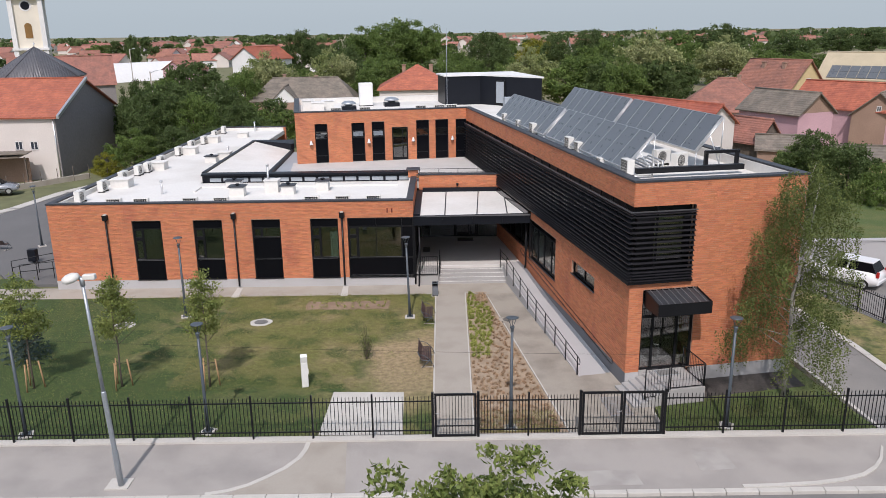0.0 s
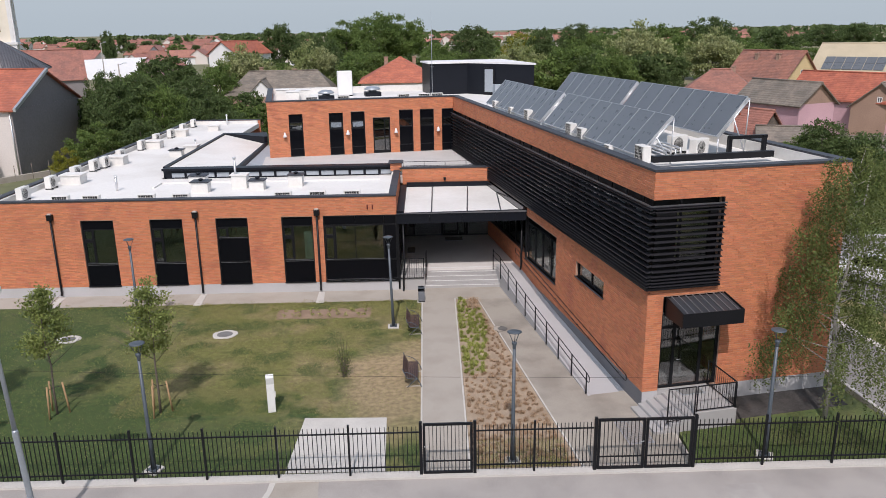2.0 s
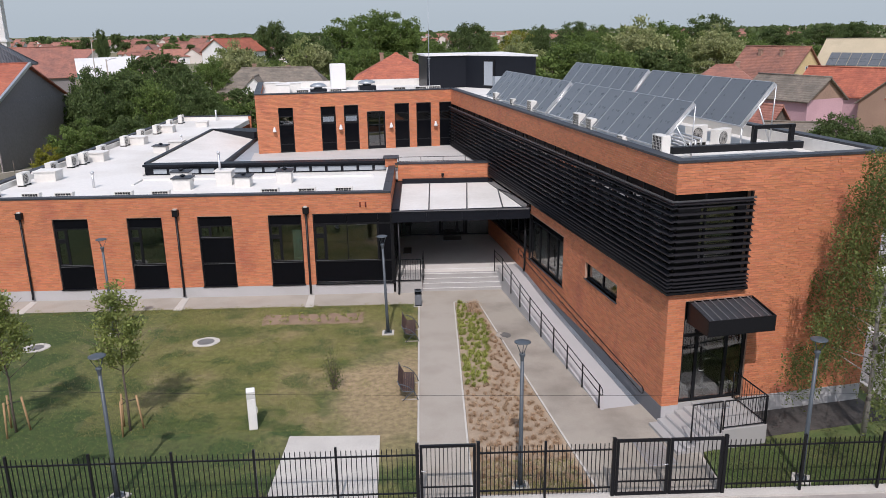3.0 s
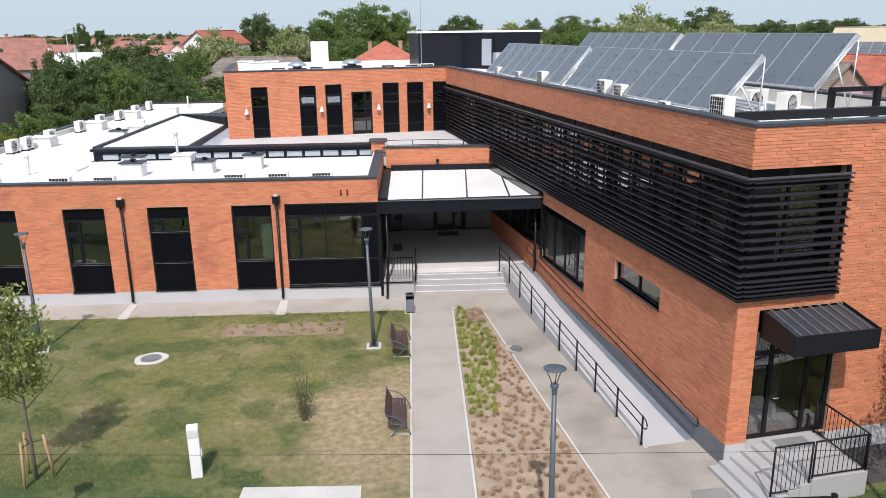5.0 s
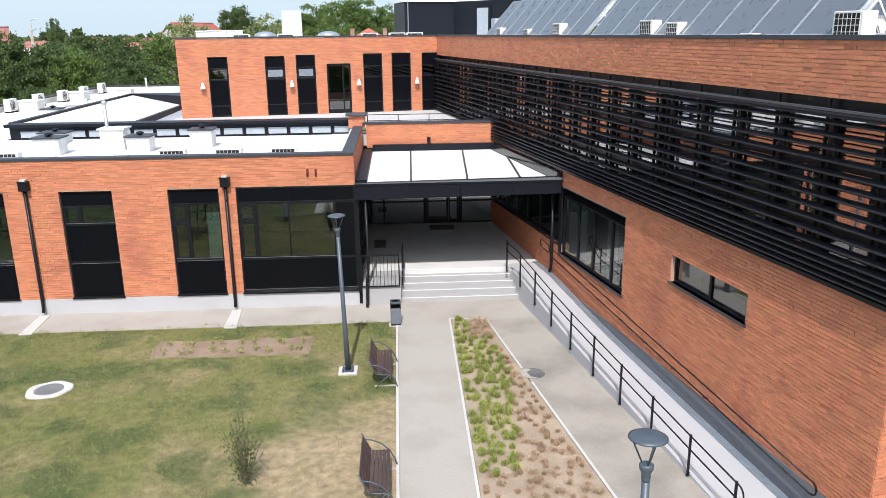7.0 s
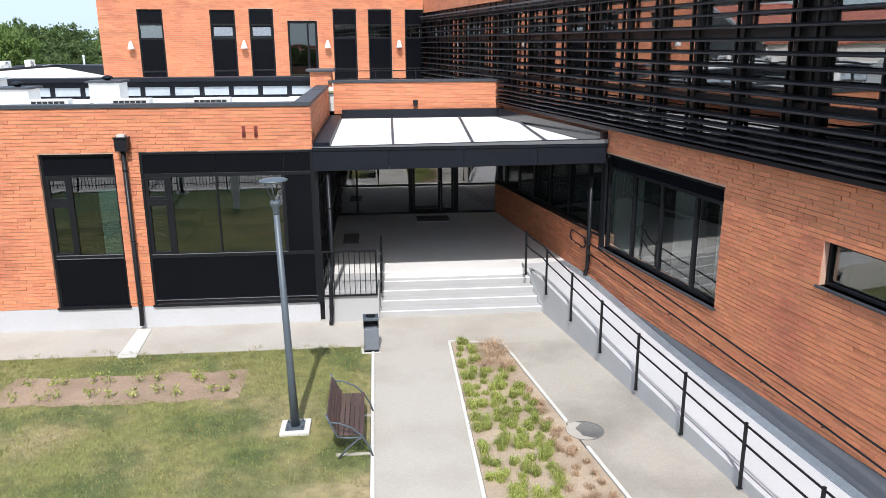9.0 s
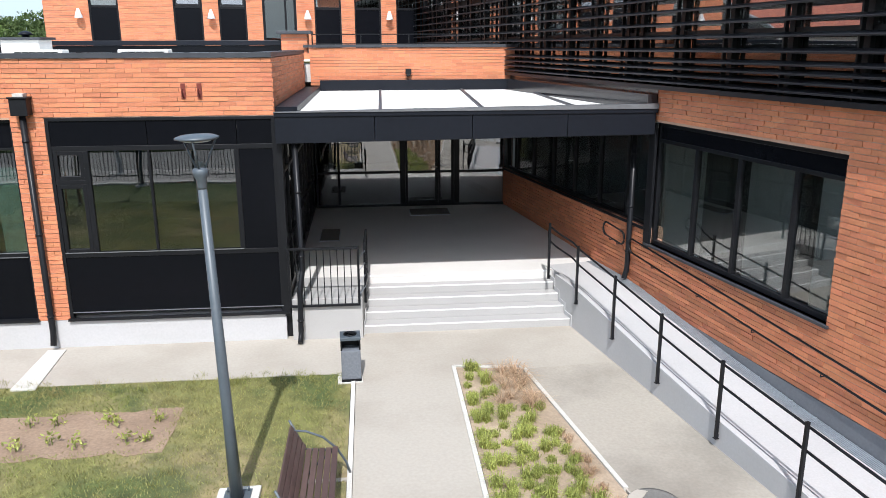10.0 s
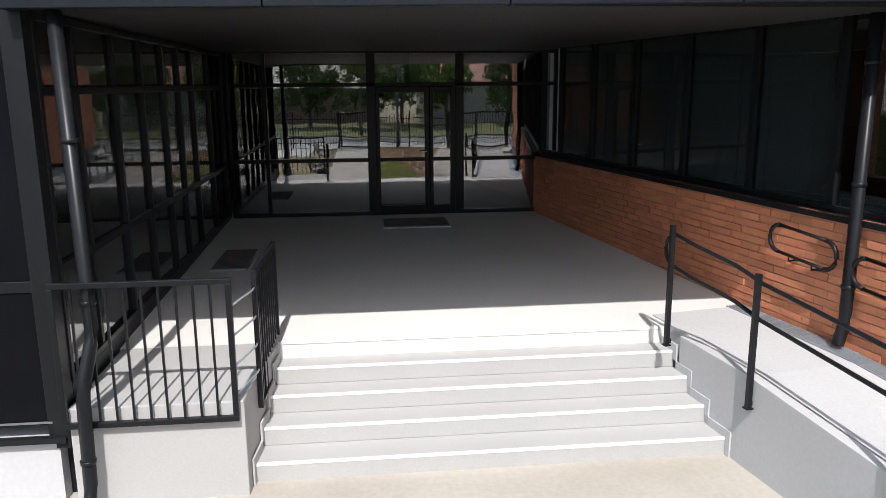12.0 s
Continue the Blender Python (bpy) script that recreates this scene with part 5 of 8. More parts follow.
# ---- lamps ----
def garden_lamp(x, y, h=4.1):
    t = thing("street_lamp", "slim slate-blue steel garden lamp with a flat disc head", "lamp", pose(x, y, 0), "garden lamps")
    part("footing", Form().box(-0.24, -0.24, -0.05, 0.24, 0.24, 0.05), KERB, t, bevel=0.01)
    part("base_plate", Form().box(-0.15, -0.15, 0.05, 0.15, 0.15, 0.068), STEEL, t)
    for i in (-1, 1):
        for j in (-1, 1):
            part("bolt", Form().tube([(i * 0.115, j * 0.115, 0.06), (i * 0.115, j * 0.115, 0.12)], 0.014, 6), STEEL, t)
    part("pole", Form().tube([(0, 0, 0.06), (0, 0, 1.0), (0, 0, h - 0.50)], 0.075, 14, 0.046), STEEL, t)
    part("collar", Form().lathe([(0.046, h - 0.53), (0.052, h - 0.50), (0.052, h - 0.43), (0.076, h - 0.39), (0.080, h - 0.335), (0.062, h - 0.32)], 16), STEEL, t)
    for k in range(3):
        a = 2 * math.pi * k / 3 + 0.5
        part("strut", Form().tube([(0.05 * math.cos(a), 0.05 * math.sin(a), h - 0.325), (0.19 * math.cos(a), 0.19 * math.sin(a), h - 0.03)], 0.010, 6), STEEL, t)
    part("cap", Form().lathe([(0.18, h - 0.035), (0.215, h - 0.025), (0.215, h - 0.01), (0.165, h + 0.008), (0.02, h + 0.018)], 28), STEEL, t)
    part("lens", Form().lathe([(0.02, h - 0.06), (0.12, h - 0.055), (0.15, h - 0.04)], 20), GALV, t)
    return t


lamp = garden_lamp(-0.2, 34.25)
for x, y in ((3.8, 23.15), (-6.9, 23.25), (-11.34, 34.7), (11.4, 23.15), (-13.3, 23.15), (-25.4, 48.4)):
    post = copy_thing(lamp, pose(x, y, 0, 0, 0, rng.uniform(0, 120)))
    if x == 3.8:
        post.matrix_world = pose(x, y + 0.08, 0, -3.6, 0.6, 0)
lamp.matrix_world = pose(-0.17, 34.25, 0, 0, -1.5, 0)

sl = thing("street_light", "tall galvanised street light with a pale bowl head", "street light", pose(-8.66, 19.98, 0, 0, -2.3, 0))
part("base", Form().lathe([(0.092, -0.1), (0.092, 1.2), (0.075, 1.28), (0.075, 3.2), (0.062, 3.25)], 14), GALV, sl)
part("pole", Form().tube([(0, 0, 3.2), (0, 0.0, 6.7)], 0.058, 12, 0.045), GALV, sl)
part("head", Form().lathe([(0.02, -0.10), (0.19, -0.08), (0.255, -0.01), (0.235, 0.07), (0.14, 0.125), (0.01, 0.14)], 20), ACWHITE, sl).matrix_local = pose(-0.25, -0.12, 6.86, 8, -12, 0)
part("arm", Form().tube([(0.0, 0.0, 6.84), (-0.12, -0.06, 6.86)], 0.045, 10), GALV, sl)
part("gear_box", Form().box(0.06, -0.1, 6.78, 0.42, 0.08, 6.94), ACWHITE, sl, bevel=0.03)
part("sleeve", Form().tube([(0, 0, 6.6), (0, 0, 6.86)], 0.07, 12), GALV, sl)
solid("lamp_footing", Form().box(-9.1, 19.75, -0.1, -8.4, 20.35, 0.02), KERB, "small concrete footing of the street light", "footing")


# ---- railings on the street ----
BAR = Form().box(-0.010, -0.010, 0.12, 0.010, 0.010, 1.56).mesh("bar")
BAR.materials.append(BLACK)


def fence_panel(w=2.07):
    t = thing("fence_panel", "black steel railing panel of upright bars on a concrete strip", "fence", I4, "street railings")
    part("post", Form().box(-0.03, -0.03, 0.0, 0.03, 0.03, 1.66), BLACK, t)
    for z in (0.25, 1.36):
        part("rail", Form().box(0.03, -0.02, z, w - 0.03, 0.02, z + 0.035), BLACK, t)
    k = 16
    for i in range(1, k):
        b = new("bar", BAR)
        b.parent = t
        b.location = (w * i / k, 0, 0)
    return t


first = fence_panel()
first.matrix_world = pose(1.07 - 2.07, 22.62, 0.03)
for i in range(2, 13):
    copy_thing(first, pose(1.07 - 2.07 * i, 22.62, 0.03))
mid = fence_panel((6.10 - 2.62) / 2)
mid.matrix_world = pose(2.62, 22.62, 0.03)
copy_thing(mid, pose(2.62 + (6.10 - 2.62) / 2, 22.62, 0.03))
for i in range(4):
    copy_thing(first, pose(9.02 + 2.07 * i, 22.62, 0.03))


def gate(x0, x1, leaves, label):
    t = thing("metal_gate", label, "gate", pose(x0, 22.62, 0.02), "gates")
    w = (x1 - x0) / leaves
    for j in range(leaves):
        a, b = j * w + 0.01, (j + 1) * w - 0.01
        f = Form().box(a, -0.035, 0.04, a + 0.075, 0.035, 1.66).box(b - 0.075, -0.035, 0.04, b, 0.035, 1.66).box(a + 0.075, -0.035, 1.59, b - 0.075, 0.035, 1.66).box(a + 0.075, -0.035, 0.04, b - 0.075, 0.035, 0.11).box(a + 0.075, -0.02, 0.42, b - 0.075, 0.02, 0.455)
        part("gate_frame", f, BLACK, t, bevel=0.004)
        k = int((b - a - 0.15) / 0.115)
        for i in range(1, k + 1):
            x = a + 0.075 + i * (b - a - 0.15) / (k + 1)
            part("bar", Form().box(x - 0.009, -0.009, 0.11, x + 0.009, 0.009, 1.59), BLACK, t)
    for x in (-0.05, x1 - x0 + 0.05):
        part("gate_post", Form().box(x - 0.045, -0.045, -0.1, x + 0.045, 0.045, 1.72), BLACK, t, bevel=0.004)
    part("handle", Form().tube([(0.05 if leaves == 1 else w - 0.05, -0.04, 0.95), (0.05 if leaves == 1 else w - 0.05, -0.08, 0.95), (0.16 if leaves == 1 else w - 0.16, -0.08, 0.95)], 0.01, 6), ALU, t)


gate(1.12, 2.58, 1, "black barred steel garden gate, closed")
gate(6.18, 8.98, 2, "black barred steel double gate, closed")

# car park railing
cp = thing("car_park_fence", "dark thin barred fence between verge and car park", "fence")
pts = [(19.6, 45.0), (20.75, 38.0), (22.2, 32.6), (23.05, 26.0), (23.2, 22.8)]
for (x0, y0), (x1, y1) in zip(pts, pts[1:]):
    d = Vector((x1 - x0, y1 - y0, 0))
    m = Matrix.Translation((x0, y0, 0.03)) @ Matrix.Rotation(math.atan2(d.y, d.x), 4, "Z")
    part("rails", Form().box(0, -0.015, 0.2, d.length, 0.015, 0.24, m).box(0, -0.015, 1.15, d.length, 0.015, 1.19, m), BLACK, cp)
    for i in range(int(d.length / 2) + 1):
        part("post", Form().box(i * 2 - 0.025, -0.025, -0.1, i * 2 + 0.025, 0.025, 1.4, m), BLACK, cp)
    bars = Form()
    for i in range(int(d.length / 0.13)):
        bars.box(i * 0.13 - 0.008, -0.008, 0.1, i * 0.13 + 0.008, 0.008, 1.32, m)
    tagged(part("barring", bars, BLACK, cp), kind="stuff")


# ---- garden furniture ----
def bench(m):
    t = thing("garden_bench", "brown slatted garden bench with curved grey iron ends beside the path", "bench", m, "benches")
    for i in range(5):
        x = 0.0 - i * 0.088
        part("seat_slat", Form().box(x - 0.075, 0.05, 0.425 + 0.012 * (i == 0), x, 1.75, 0.455 + 0.012 * (i == 0)), WOODSLAT, t, bevel=0.006)
    for i in range(4):
        mm = Matrix.Translation((-0.46 - 0.048 * i, 0, 0.52 + 0.088 * i)) @ Matrix.Rotation(radians(-29), 4, "Y")
        part("back_slat", Form().box(-0.015, 0.05, -0.038, 0.015, 1.75, 0.038, mm), WOODSLAT, t, bevel=0.006)
    for y in (0.02, 1.78):
        f = Form().tube([(0.16, y, 0.0), (0.10, y, 0.20), (-0.02, y, 0.42), (-0.20, y, 0.60), (-0.42, y, 0.70), (-0.60, y, 0.72)], 0.017, 8)
        part("arm_bow", f, STEEL, t)
        f = Form().tube([(-0.45, y, 0.0), (-0.28, y, 0.20), (-0.10, y, 0.36), (0.0, y, 0.42)], 0.018, 8).tube([(0.0, y, 0.41), (-0.25, y, 0.40), (-0.45, y, 0.43), (-0.53, y, 0.62), (-0.64, y, 0.88)], 0.017, 8)
        part("iron_end", f, STEEL, t)
    for y in (0.16, 1.64):
        part("foot_slab", Form().box(-0.50, y - 0.04, -0.02, 0.16, y + 0.04, 0.006), CONCRETE, t)
    return t


b1 = bench(pose(0.93, 28.28, 0.008))
b2 = copy_thing(b1, pose(0.95, 33.22, 0.008))
b1.scale = b2.scale = (0.86, 0.83, 0.84)

bn = thing("litter_bin", "grey and black square litter bin with an ash tray on top", "bin", pose(1.05, 37.42, 0.0, 0, 0, 3))
bn.scale = (0.86, 0.86, 0.92)
part("foot", Form().box(-0.24, -0.2, -0.02, 0.2, 0.2, 0.02), KERB, bn)
part("body", Form().box(-0.17, -0.16, 0.06, 0.17, 0.16, 0.56), mat("grey bin enamel", (0.16, 0.175, 0.20), 0.45), bn, bevel=0.012)
part("base", Form().box(-0.175, -0.165, 0.015, 0.175, 0.165, 0.06), BLACK, bn)
part("frame", Form().box(-0.175, 0.12, 0.56, 0.175, 0.165, 0.74).box(-0.175, -0.12, 0.56, -0.15, 0.12, 0.74).box(0.15, -0.12, 0.56, 0.175, 0.12, 0.74), BLACK, bn)
part("lid", Form().box(-0.18, -0.17, 0.74, 0.18, 0.17, 0.80), STEEL, bn, bevel=0.01)
rg = Form().lathe([(0.115, 0.80), (0.12, 0.815), (0.10, 0.82), (0.095, 0.80)], 20)
for k in range(3):
    a = 2 * math.pi * k / 3
    rg.tube([(0, 0, 0.812), (0.1 * math.cos(a), 0.1 * math.sin(a), 0.812)], 0.012, 6)
part("ash_tray", rg, BLACK, bn)

py = thing("white_pylon", "white enamelled service pillar with a bent top on the lawn", "pillar", pose(-4.05, 26.75, 0, 0, 0, 12))
py.scale = (0.82, 1.0, 1.0)
part("body", Form().slab([(-0.16, -0.09), (0.16, -0.09), (0.16, 0.09), (-0.16, 0.09)], 0, 1.05), WHITE, py, bevel=0.015)
part("head", Form().add([(-0.16, -0.09, 1.055), (0.16, -0.09, 1.055), (0.16, 0.09, 1.055), (-0.16, 0.09, 1.055), (-0.16, -0.15, 1.32), (0.16, -0.15, 1.32), (0.16, 0.05, 1.38), (-0.16, 0.05, 1.38)], [(3, 2, 1, 0), (4, 5, 6, 7), (0, 1, 5, 4), (1, 2, 6, 5), (2, 3, 7, 6), (3, 0, 4, 7)]), WHITE, py, bevel=0.012)
part("socket", Form().box(0.16, -0.05, 0.55, 0.20, 0.05, 0.72), ACWHITE, py)


GREYDISC = mat("worn grey iron", (0.21, 0.21, 0.205), 0.8, 0.1, 0.12, 2, 30)

DARKDISC = mat("dark worn iron", (0.15, 0.145, 0.135), 0.8, 0.1, 0.2, 2, 30)


def ragged_ring(r, w):
    """A hand-smeared concrete collar: uneven outline, sloping down outwards."""
    f, k = Form(), 36
    out = [r + w * (1 + 0.22 * math.sin(2 * a + 1) + 0.12 * math.sin(5 * a) + rng.uniform(-0.06, 0.06)) for a in (2 * math.pi * i / k for i in range(k))]
    ring = []
    for grow, z in ((1.0, -0.04), (0.85, 0.03), (0.1, 0.04), (0.0, 0.02)):
        ring += [((r + (q - r) * grow) * math.cos(2 * math.pi * i / k), (r + (q - r) * grow) * math.sin(2 * math.pi * i / k), z) for i, q in enumerate(out)]
    return f.add(ring, [(j * k + i, j * k + (i + 1) % k, (j + 1) * k + (i + 1) % k, (j + 1) * k + i) for j in range(3) for i in range(k)])


def manhole(x, y, z, r, ring):
    t = thing("manhole", "round grey iron manhole cover" + (" in a pale concrete ring on the lawn" if ring else " set in the concrete path"), "manhole", pose(x, y, z), "manholes", "structure")
    if ring:
        part("collar", ragged_ring(r, 0.19), KERB, t)
    h = 0.03 if ring else 0.013
    part("cover", Form().lathe([(r, -0.02), (r, h), (r - 0.04, h + 0.005), (r - 0.05, h - 0.002), (0.02, h)], 24), GREYDISC if ring else DARKDISC, t)
    if ring:
        k = Form()
        for i in range(-4, 5):
            for j in range(-4, 5):
                if i * i + j * j < 18:
                    k.box(i * 0.065 - 0.02, j * 0.065 - 0.02, 0.02, i * 0.065 + 0.02, j * 0.065 + 0.02, 0.037)
        part("tread", k, GREYDISC, t)
    else:
        rim = [(r * 0.97 * math.cos(q), r * 0.97 * math.sin(q)) for q in np.linspace(1.9, 4.9, 16)]
        lip = [(r * (0.62 + 0.06 * math.sin(5 * q)) * math.cos(q) + 0.07, r * (0.78 + 0.05 * math.sin(7 * q)) * math.sin(q)) for q in np.linspace(4.9, 1.9, 16)]
        part("sand", Form().slab(rim + lip, 0.0, 0.019), CONCRETE, t, "drifted pale sand on the cover")


manhole(-7.4, 33.78, 0.0, 0.33, True)
manhole(-14.0, 33.6, 0.0, 0.3, True)
manhole(4.47, 33.72, 0.003, 0.31, False)

# ---- the side entrance in the end wall ----
solid("recess", Form().box(0.56, 0.15, 0.0, 2.71, 1.0, 0.62).box(0.5, 0.31, 0.62, 0.545, 1.1, 3.95).box(2.725, 0.31, 0.62, 2.8, 1.1, 3.95).box(0.5, 0.31, 3.955, 2.8, 1.1, 4.05), BRICK, "brick-lined door recess", "recess", WING)
sd = thing("door_3", "black-framed glazed side door with side panes, closed", "door", WING, kind="structure")
f = Form()
for a, b in ((0.55, 0.62), (1.02, 1.12), (2.02, 2.12), (2.62, 2.72)):
    f.box(a, 0.06, 0.62, b, 0.14, 3.95)
for c, d in ((0.62, 0.70), (2.78, 2.88), (3.86, 3.95)):
    for a, b in ((0.62, 1.02), (1.12, 2.02), (2.12, 2.62)):
        f.box(a, 0.06, c, b, 0.14, d)
part("door_frame", f, BLACK, sd, bevel=0.006)
for a, b in ((0.62, 1.02), (1.12, 2.02), (2.12, 2.62)):
    part("pane", Form().box(a, 0.09, 0.70, b, 0.11, 2.78), DARKPANE, sd).visible_shadow = False
    part("pane", Form().box(a, 0.09, 2.88, b, 0.11, 3.86), DARKPANE, sd).visible_shadow = False
part("door_handle", Form().tube([(1.2, 0.06, 1.65), (1.2, 0.01, 1.65), (1.34, 0.01, 1.65)], 0.011, 6), ALU, sd)
cn = thing("door_canopy", "black ribbed metal canopy box over the side door", "canopy", WING)
part("box", Form().slab([(0.66, -1.18), (2.72, -1.18), (2.72, -0.02), (0.66, -0.02)], 3.32, 3.9, [3.72, 3.72, 3.92, 3.92]), COPING, cn, bevel=0.01)
part("rim", Form().slab([(0.62, -1.22), (2.76, -1.22), (2.76, -1.185), (0.62, -1.185)], 3.30, 3.78).slab([(0.62, -1.183), (0.655, -1.183), (0.655, -0.02), (0.62, -0.02)], 3.3, 0, [3.78, 3.78, 3.97, 3.97]).slab([(2.725, -1.183), (2.76, -1.183), (2.76, -0.02), (2.725, -0.02)], 3.3, 0, [3.78, 3.78, 3.97, 3.97]), BLACK, cn, bevel=0.006)
for i in range(8):
    x = 0.80 + i * 0.25
    part("rib", Form().slab([(x, -1.15), (x + 0.035, -1.15), (x + 0.035, -0.03), (x, -0.03)], 3.6, 0, [3.765, 3.765, 3.965, 3.965]), EDGEGREY, cn)
so = thing("side_steps", "pale terrazzo steps and landing before the side door", "steps", WING, kind="structure")
part("landing", Form().box(1.0, -1.80, -0.3, 2.42, 0.05, 0.62), STEPSTONE, so, bevel=0.01)
for k in range(5):
    part("step", Form().box(0.72 - 0.28 * k, -1.80, -0.3, 0.995 - 0.28 * k, -0.025, 0.62 - 0.1033 * (k + 1)), STEPSTONE, so, bevel=0.01)
    part("riser", Form().box(0.988 - 0.28 * k, -1.795, 0.62 - 0.1033 * (k + 1), 0.998 - 0.28 * k, -0.03, 0.605 - 0.1033 * k), PLINTH, so)
part("threshold", Form().box(0.56, -0.02, 0.3, 0.99, 0.05, 0.62), STEPSTONE, so)
part("mat_frame", Form().box(1.15, -0.62, 0.615, 2.0, -0.12, 0.63), GALV, so)
part("mat_top", Form().box(1.19, -0.58, 0.62, 1.96, -0.16, 0.636), GREYDISC, so)
sr = thing("side_railing", "black barred railing round the side door landing", "railing", WING)


def barred(t, p, q, z0a, z0b, h=0.9):
    p, q = Vector((*p, 0)), Vector((*q, 0))
    f = Form().tube([p + Vector((0, 0, z0a + h)), q + Vector((0, 0, z0b + h))], 0.022, 6).tube([p + Vector((0, 0, z0a + 0.06)), q + Vector((0, 0, z0b + 0.06))], 0.018, 6)
    f.tube([p + Vector((0, 0, z0a - 0.02)), p + Vector((0, 0, z0a + h))], 0.024, 6).tube([q + Vector((0, 0, z0b - 0.02)), q + Vector((0, 0, z0b + h))], 0.024, 6)
    part("frame", f, BLACK, t)
    k = int((q - p).length / 0.115)
    for i in range(1, k):
        o = p + (q - p) * i / k
        za = z0a + (z0b - z0a) * i / k
        part("bar", Form().tube([o + Vector((0, 0, za + 0.06)), o + Vector((0, 0, za + h))], 0.008, 5), BLACK, t)


barred(sr, (1.02, -1.76), (2.38, -1.76), 0.62, 0.62)
barred(sr, (0.02, -1.76), (0.95, -1.76), 0.34, 0.34, 1.18)
barred(sr, (2.38, -1.70), (2.38, -0.05), 0.62, 0.62)
fg = thing("floor_grating", "large grey steel grating set in the concrete path by the gate", "grating", pose(7.88, 24.74, 0.008, 0, 0, 5), "", "structure")
part("frame", Form().box(-0.42, -0.72, -0.02, 0.42, -0.68, 0.012).box(-0.42, 0.68, -0.02, 0.42, 0.72, 0.012).box(-0.42, -0.68, -0.02, -0.38, 0.68, 0.012).box(0.38, -0.68, -0.02, 0.42, 0.68, 0.012), GALV, fg)
part("pit", Form().box(-0.38, -0.68, -0.03, 0.38, 0.68, 0.002), ASPHALTDARK, fg)
for i in range(19):
    part("bar", Form().box(-0.37 + i * 0.04, -0.68, -0.01, -0.355 + i * 0.04, 0.68, 0.011), GALV, fg)


# ---- on the roofs ----
def ac_unit(m, w=0.82, h=0.62, d=0.32, label="ivory outdoor air-conditioning unit on the white roof"):
    t = thing("air_conditioner", label, "air conditioner", m, "air conditioners")
    part("casing", Form().box(-w / 2, -d / 2, 0.07, w / 2, d / 2, 0.07 + h), ACWHITE, t, bevel=0.02)
    part("fan_guard", Form().lathe([(h * 0.40, 0), (h * 0.40, 0.015), (h * 0.36, 0.02), (h * 0.34, 0.006), (0.02, 0.008)], 20).tube([(0, -0.01, 0.02), (0, 0.01, 0.02)], 0.04, 8), RUBBER, t).matrix_local = pose(-w * 0.12, -d / 2, 0.07 + h / 2, 90, 0, 0)
    g = Form()
    for i in range(9):
        a = h * 0.40 * (-1 + 2 * (i + 0.5) / 9)
        hh = math.sqrt(max(0.0, (h * 0.40) ** 2 - a * a))
        g.box(-w * 0.12 + a - 0.004, -d / 2 - 0.03, 0.07 + h / 2 - hh, -w * 0.12 + a + 0.004, -d / 2 - 0.022, 0.07 + h / 2 + hh)
    part("grille", g, ACWHITE, t)
    part("coil", Form().box(-w / 2 + 0.06, d / 2 - 0.004, 0.12, w / 2 - 0.06, d / 2 + 0.004, 0.03 + h), RUBBER, t)
    lat = Form()
    for i in range(7):
        x = -w / 2 + 0.06 + i * (w - 0.12) / 6
        lat.box(x - 0.005, d / 2 + 0.005, 0.10, x + 0.005, d / 2 + 0.014, 0.05 + h)
    for i in range(6):
        z = 0.11 + i * (h - 0.06) / 5
        lat.box(-w / 2 + 0.05, d / 2 + 0.015, z - 0.005, w / 2 - 0.05, d / 2 + 0.024, z + 0.005)
    part("lattice", lat, ACWHITE, t)
    for x in (-w * 0.32, w * 0.32):
        part("foot", Form().box(x - 0.04, -d / 2 - 0.05, -0.02, x + 0.04, d / 2 + 0.05, 0.07), RUBBER, t)
    return t


RZ = 4.5
ac = ac_unit(pose(-18.9, 44.2, RZ, 0, 0, 90))
for x, y in ((-18.9, 47.3), (-18.8, 49.6), (-18.6, 50.7), (-18.7, 53.6), (-18.9, 58.0), (-19.0, 61.5), (-18.8, 64.3), (-18.9, 67.8), (-19.0, 71.2), (-18.9, 41.2)):
    copy_thing(ac, pose(x, y, RZ, 0, 0, 90 + rng.uniform(-4, 4)))
for x in (-16.6, -15.1, -12.4, -10.7, -5.7, -4.0, -2.3):
    copy_thing(ac, pose(x, 40.25, RZ - 0.28, 0, 0, 180))


def duct(x, y, w, d, h, cap):
    t = thing("roof_shaft", "white plastered ventilation shaft with a grey metal cap", "shaft", pose(x, y, RZ), "roof shafts")
    part("shaft", Form().box(-w / 2, -d / 2, -0.02, w / 2, d / 2, h), MEMBRANE, t, bevel=0.015)
    part("cap", Form().box(-w / 2 - 0.06, -d / 2 - 0.06, h, w / 2 + 0.06, d / 2 + 0.06, h + 0.05), COPING if cap else MEMBRANE, t)
    if cap:
        part("cowl", Form().lathe([(0.07, h + 0.05), (0.07, h + 0.09), (0.15, h + 0.10), (0.11, h + 0.15), (0.03, h + 0.18)], 14), ANTHRA, t)


for x, y, w, d, h, cap in ((-18.3, 45.6, 1.1, 0.9, 0.5, 0), (-18.3, 51.9, 1.1, 0.9, 0.5, 0), (-18.3, 58.9, 1.1, 0.9, 0.5, 0), (-18.3, 65.2, 1.1, 0.9, 0.5, 0),
                           (-15.4, 54.8, 0.8, 0.7, 0.42, 1), (-14.8, 56.2, 0.9, 0.8, 0.5, 0), (-10.35, 42.5, 0.85, 0.7, 0.55, 1), (-11.2, 45.0, 0.9, 0.7, 0.42, 1), (-8.55, 43.5, 0.8, 0.7, 0.7, 0), (-7.5, 42.9, 0.75, 0.7, 0.5, 1), (-5.6, 43.7, 0.75, 0.7, 0.6, 1),
                           (-16.5, 68.5, 0.9, 0.7, 0.4, 0)):
    duct(x, y, w, d, h, cap)
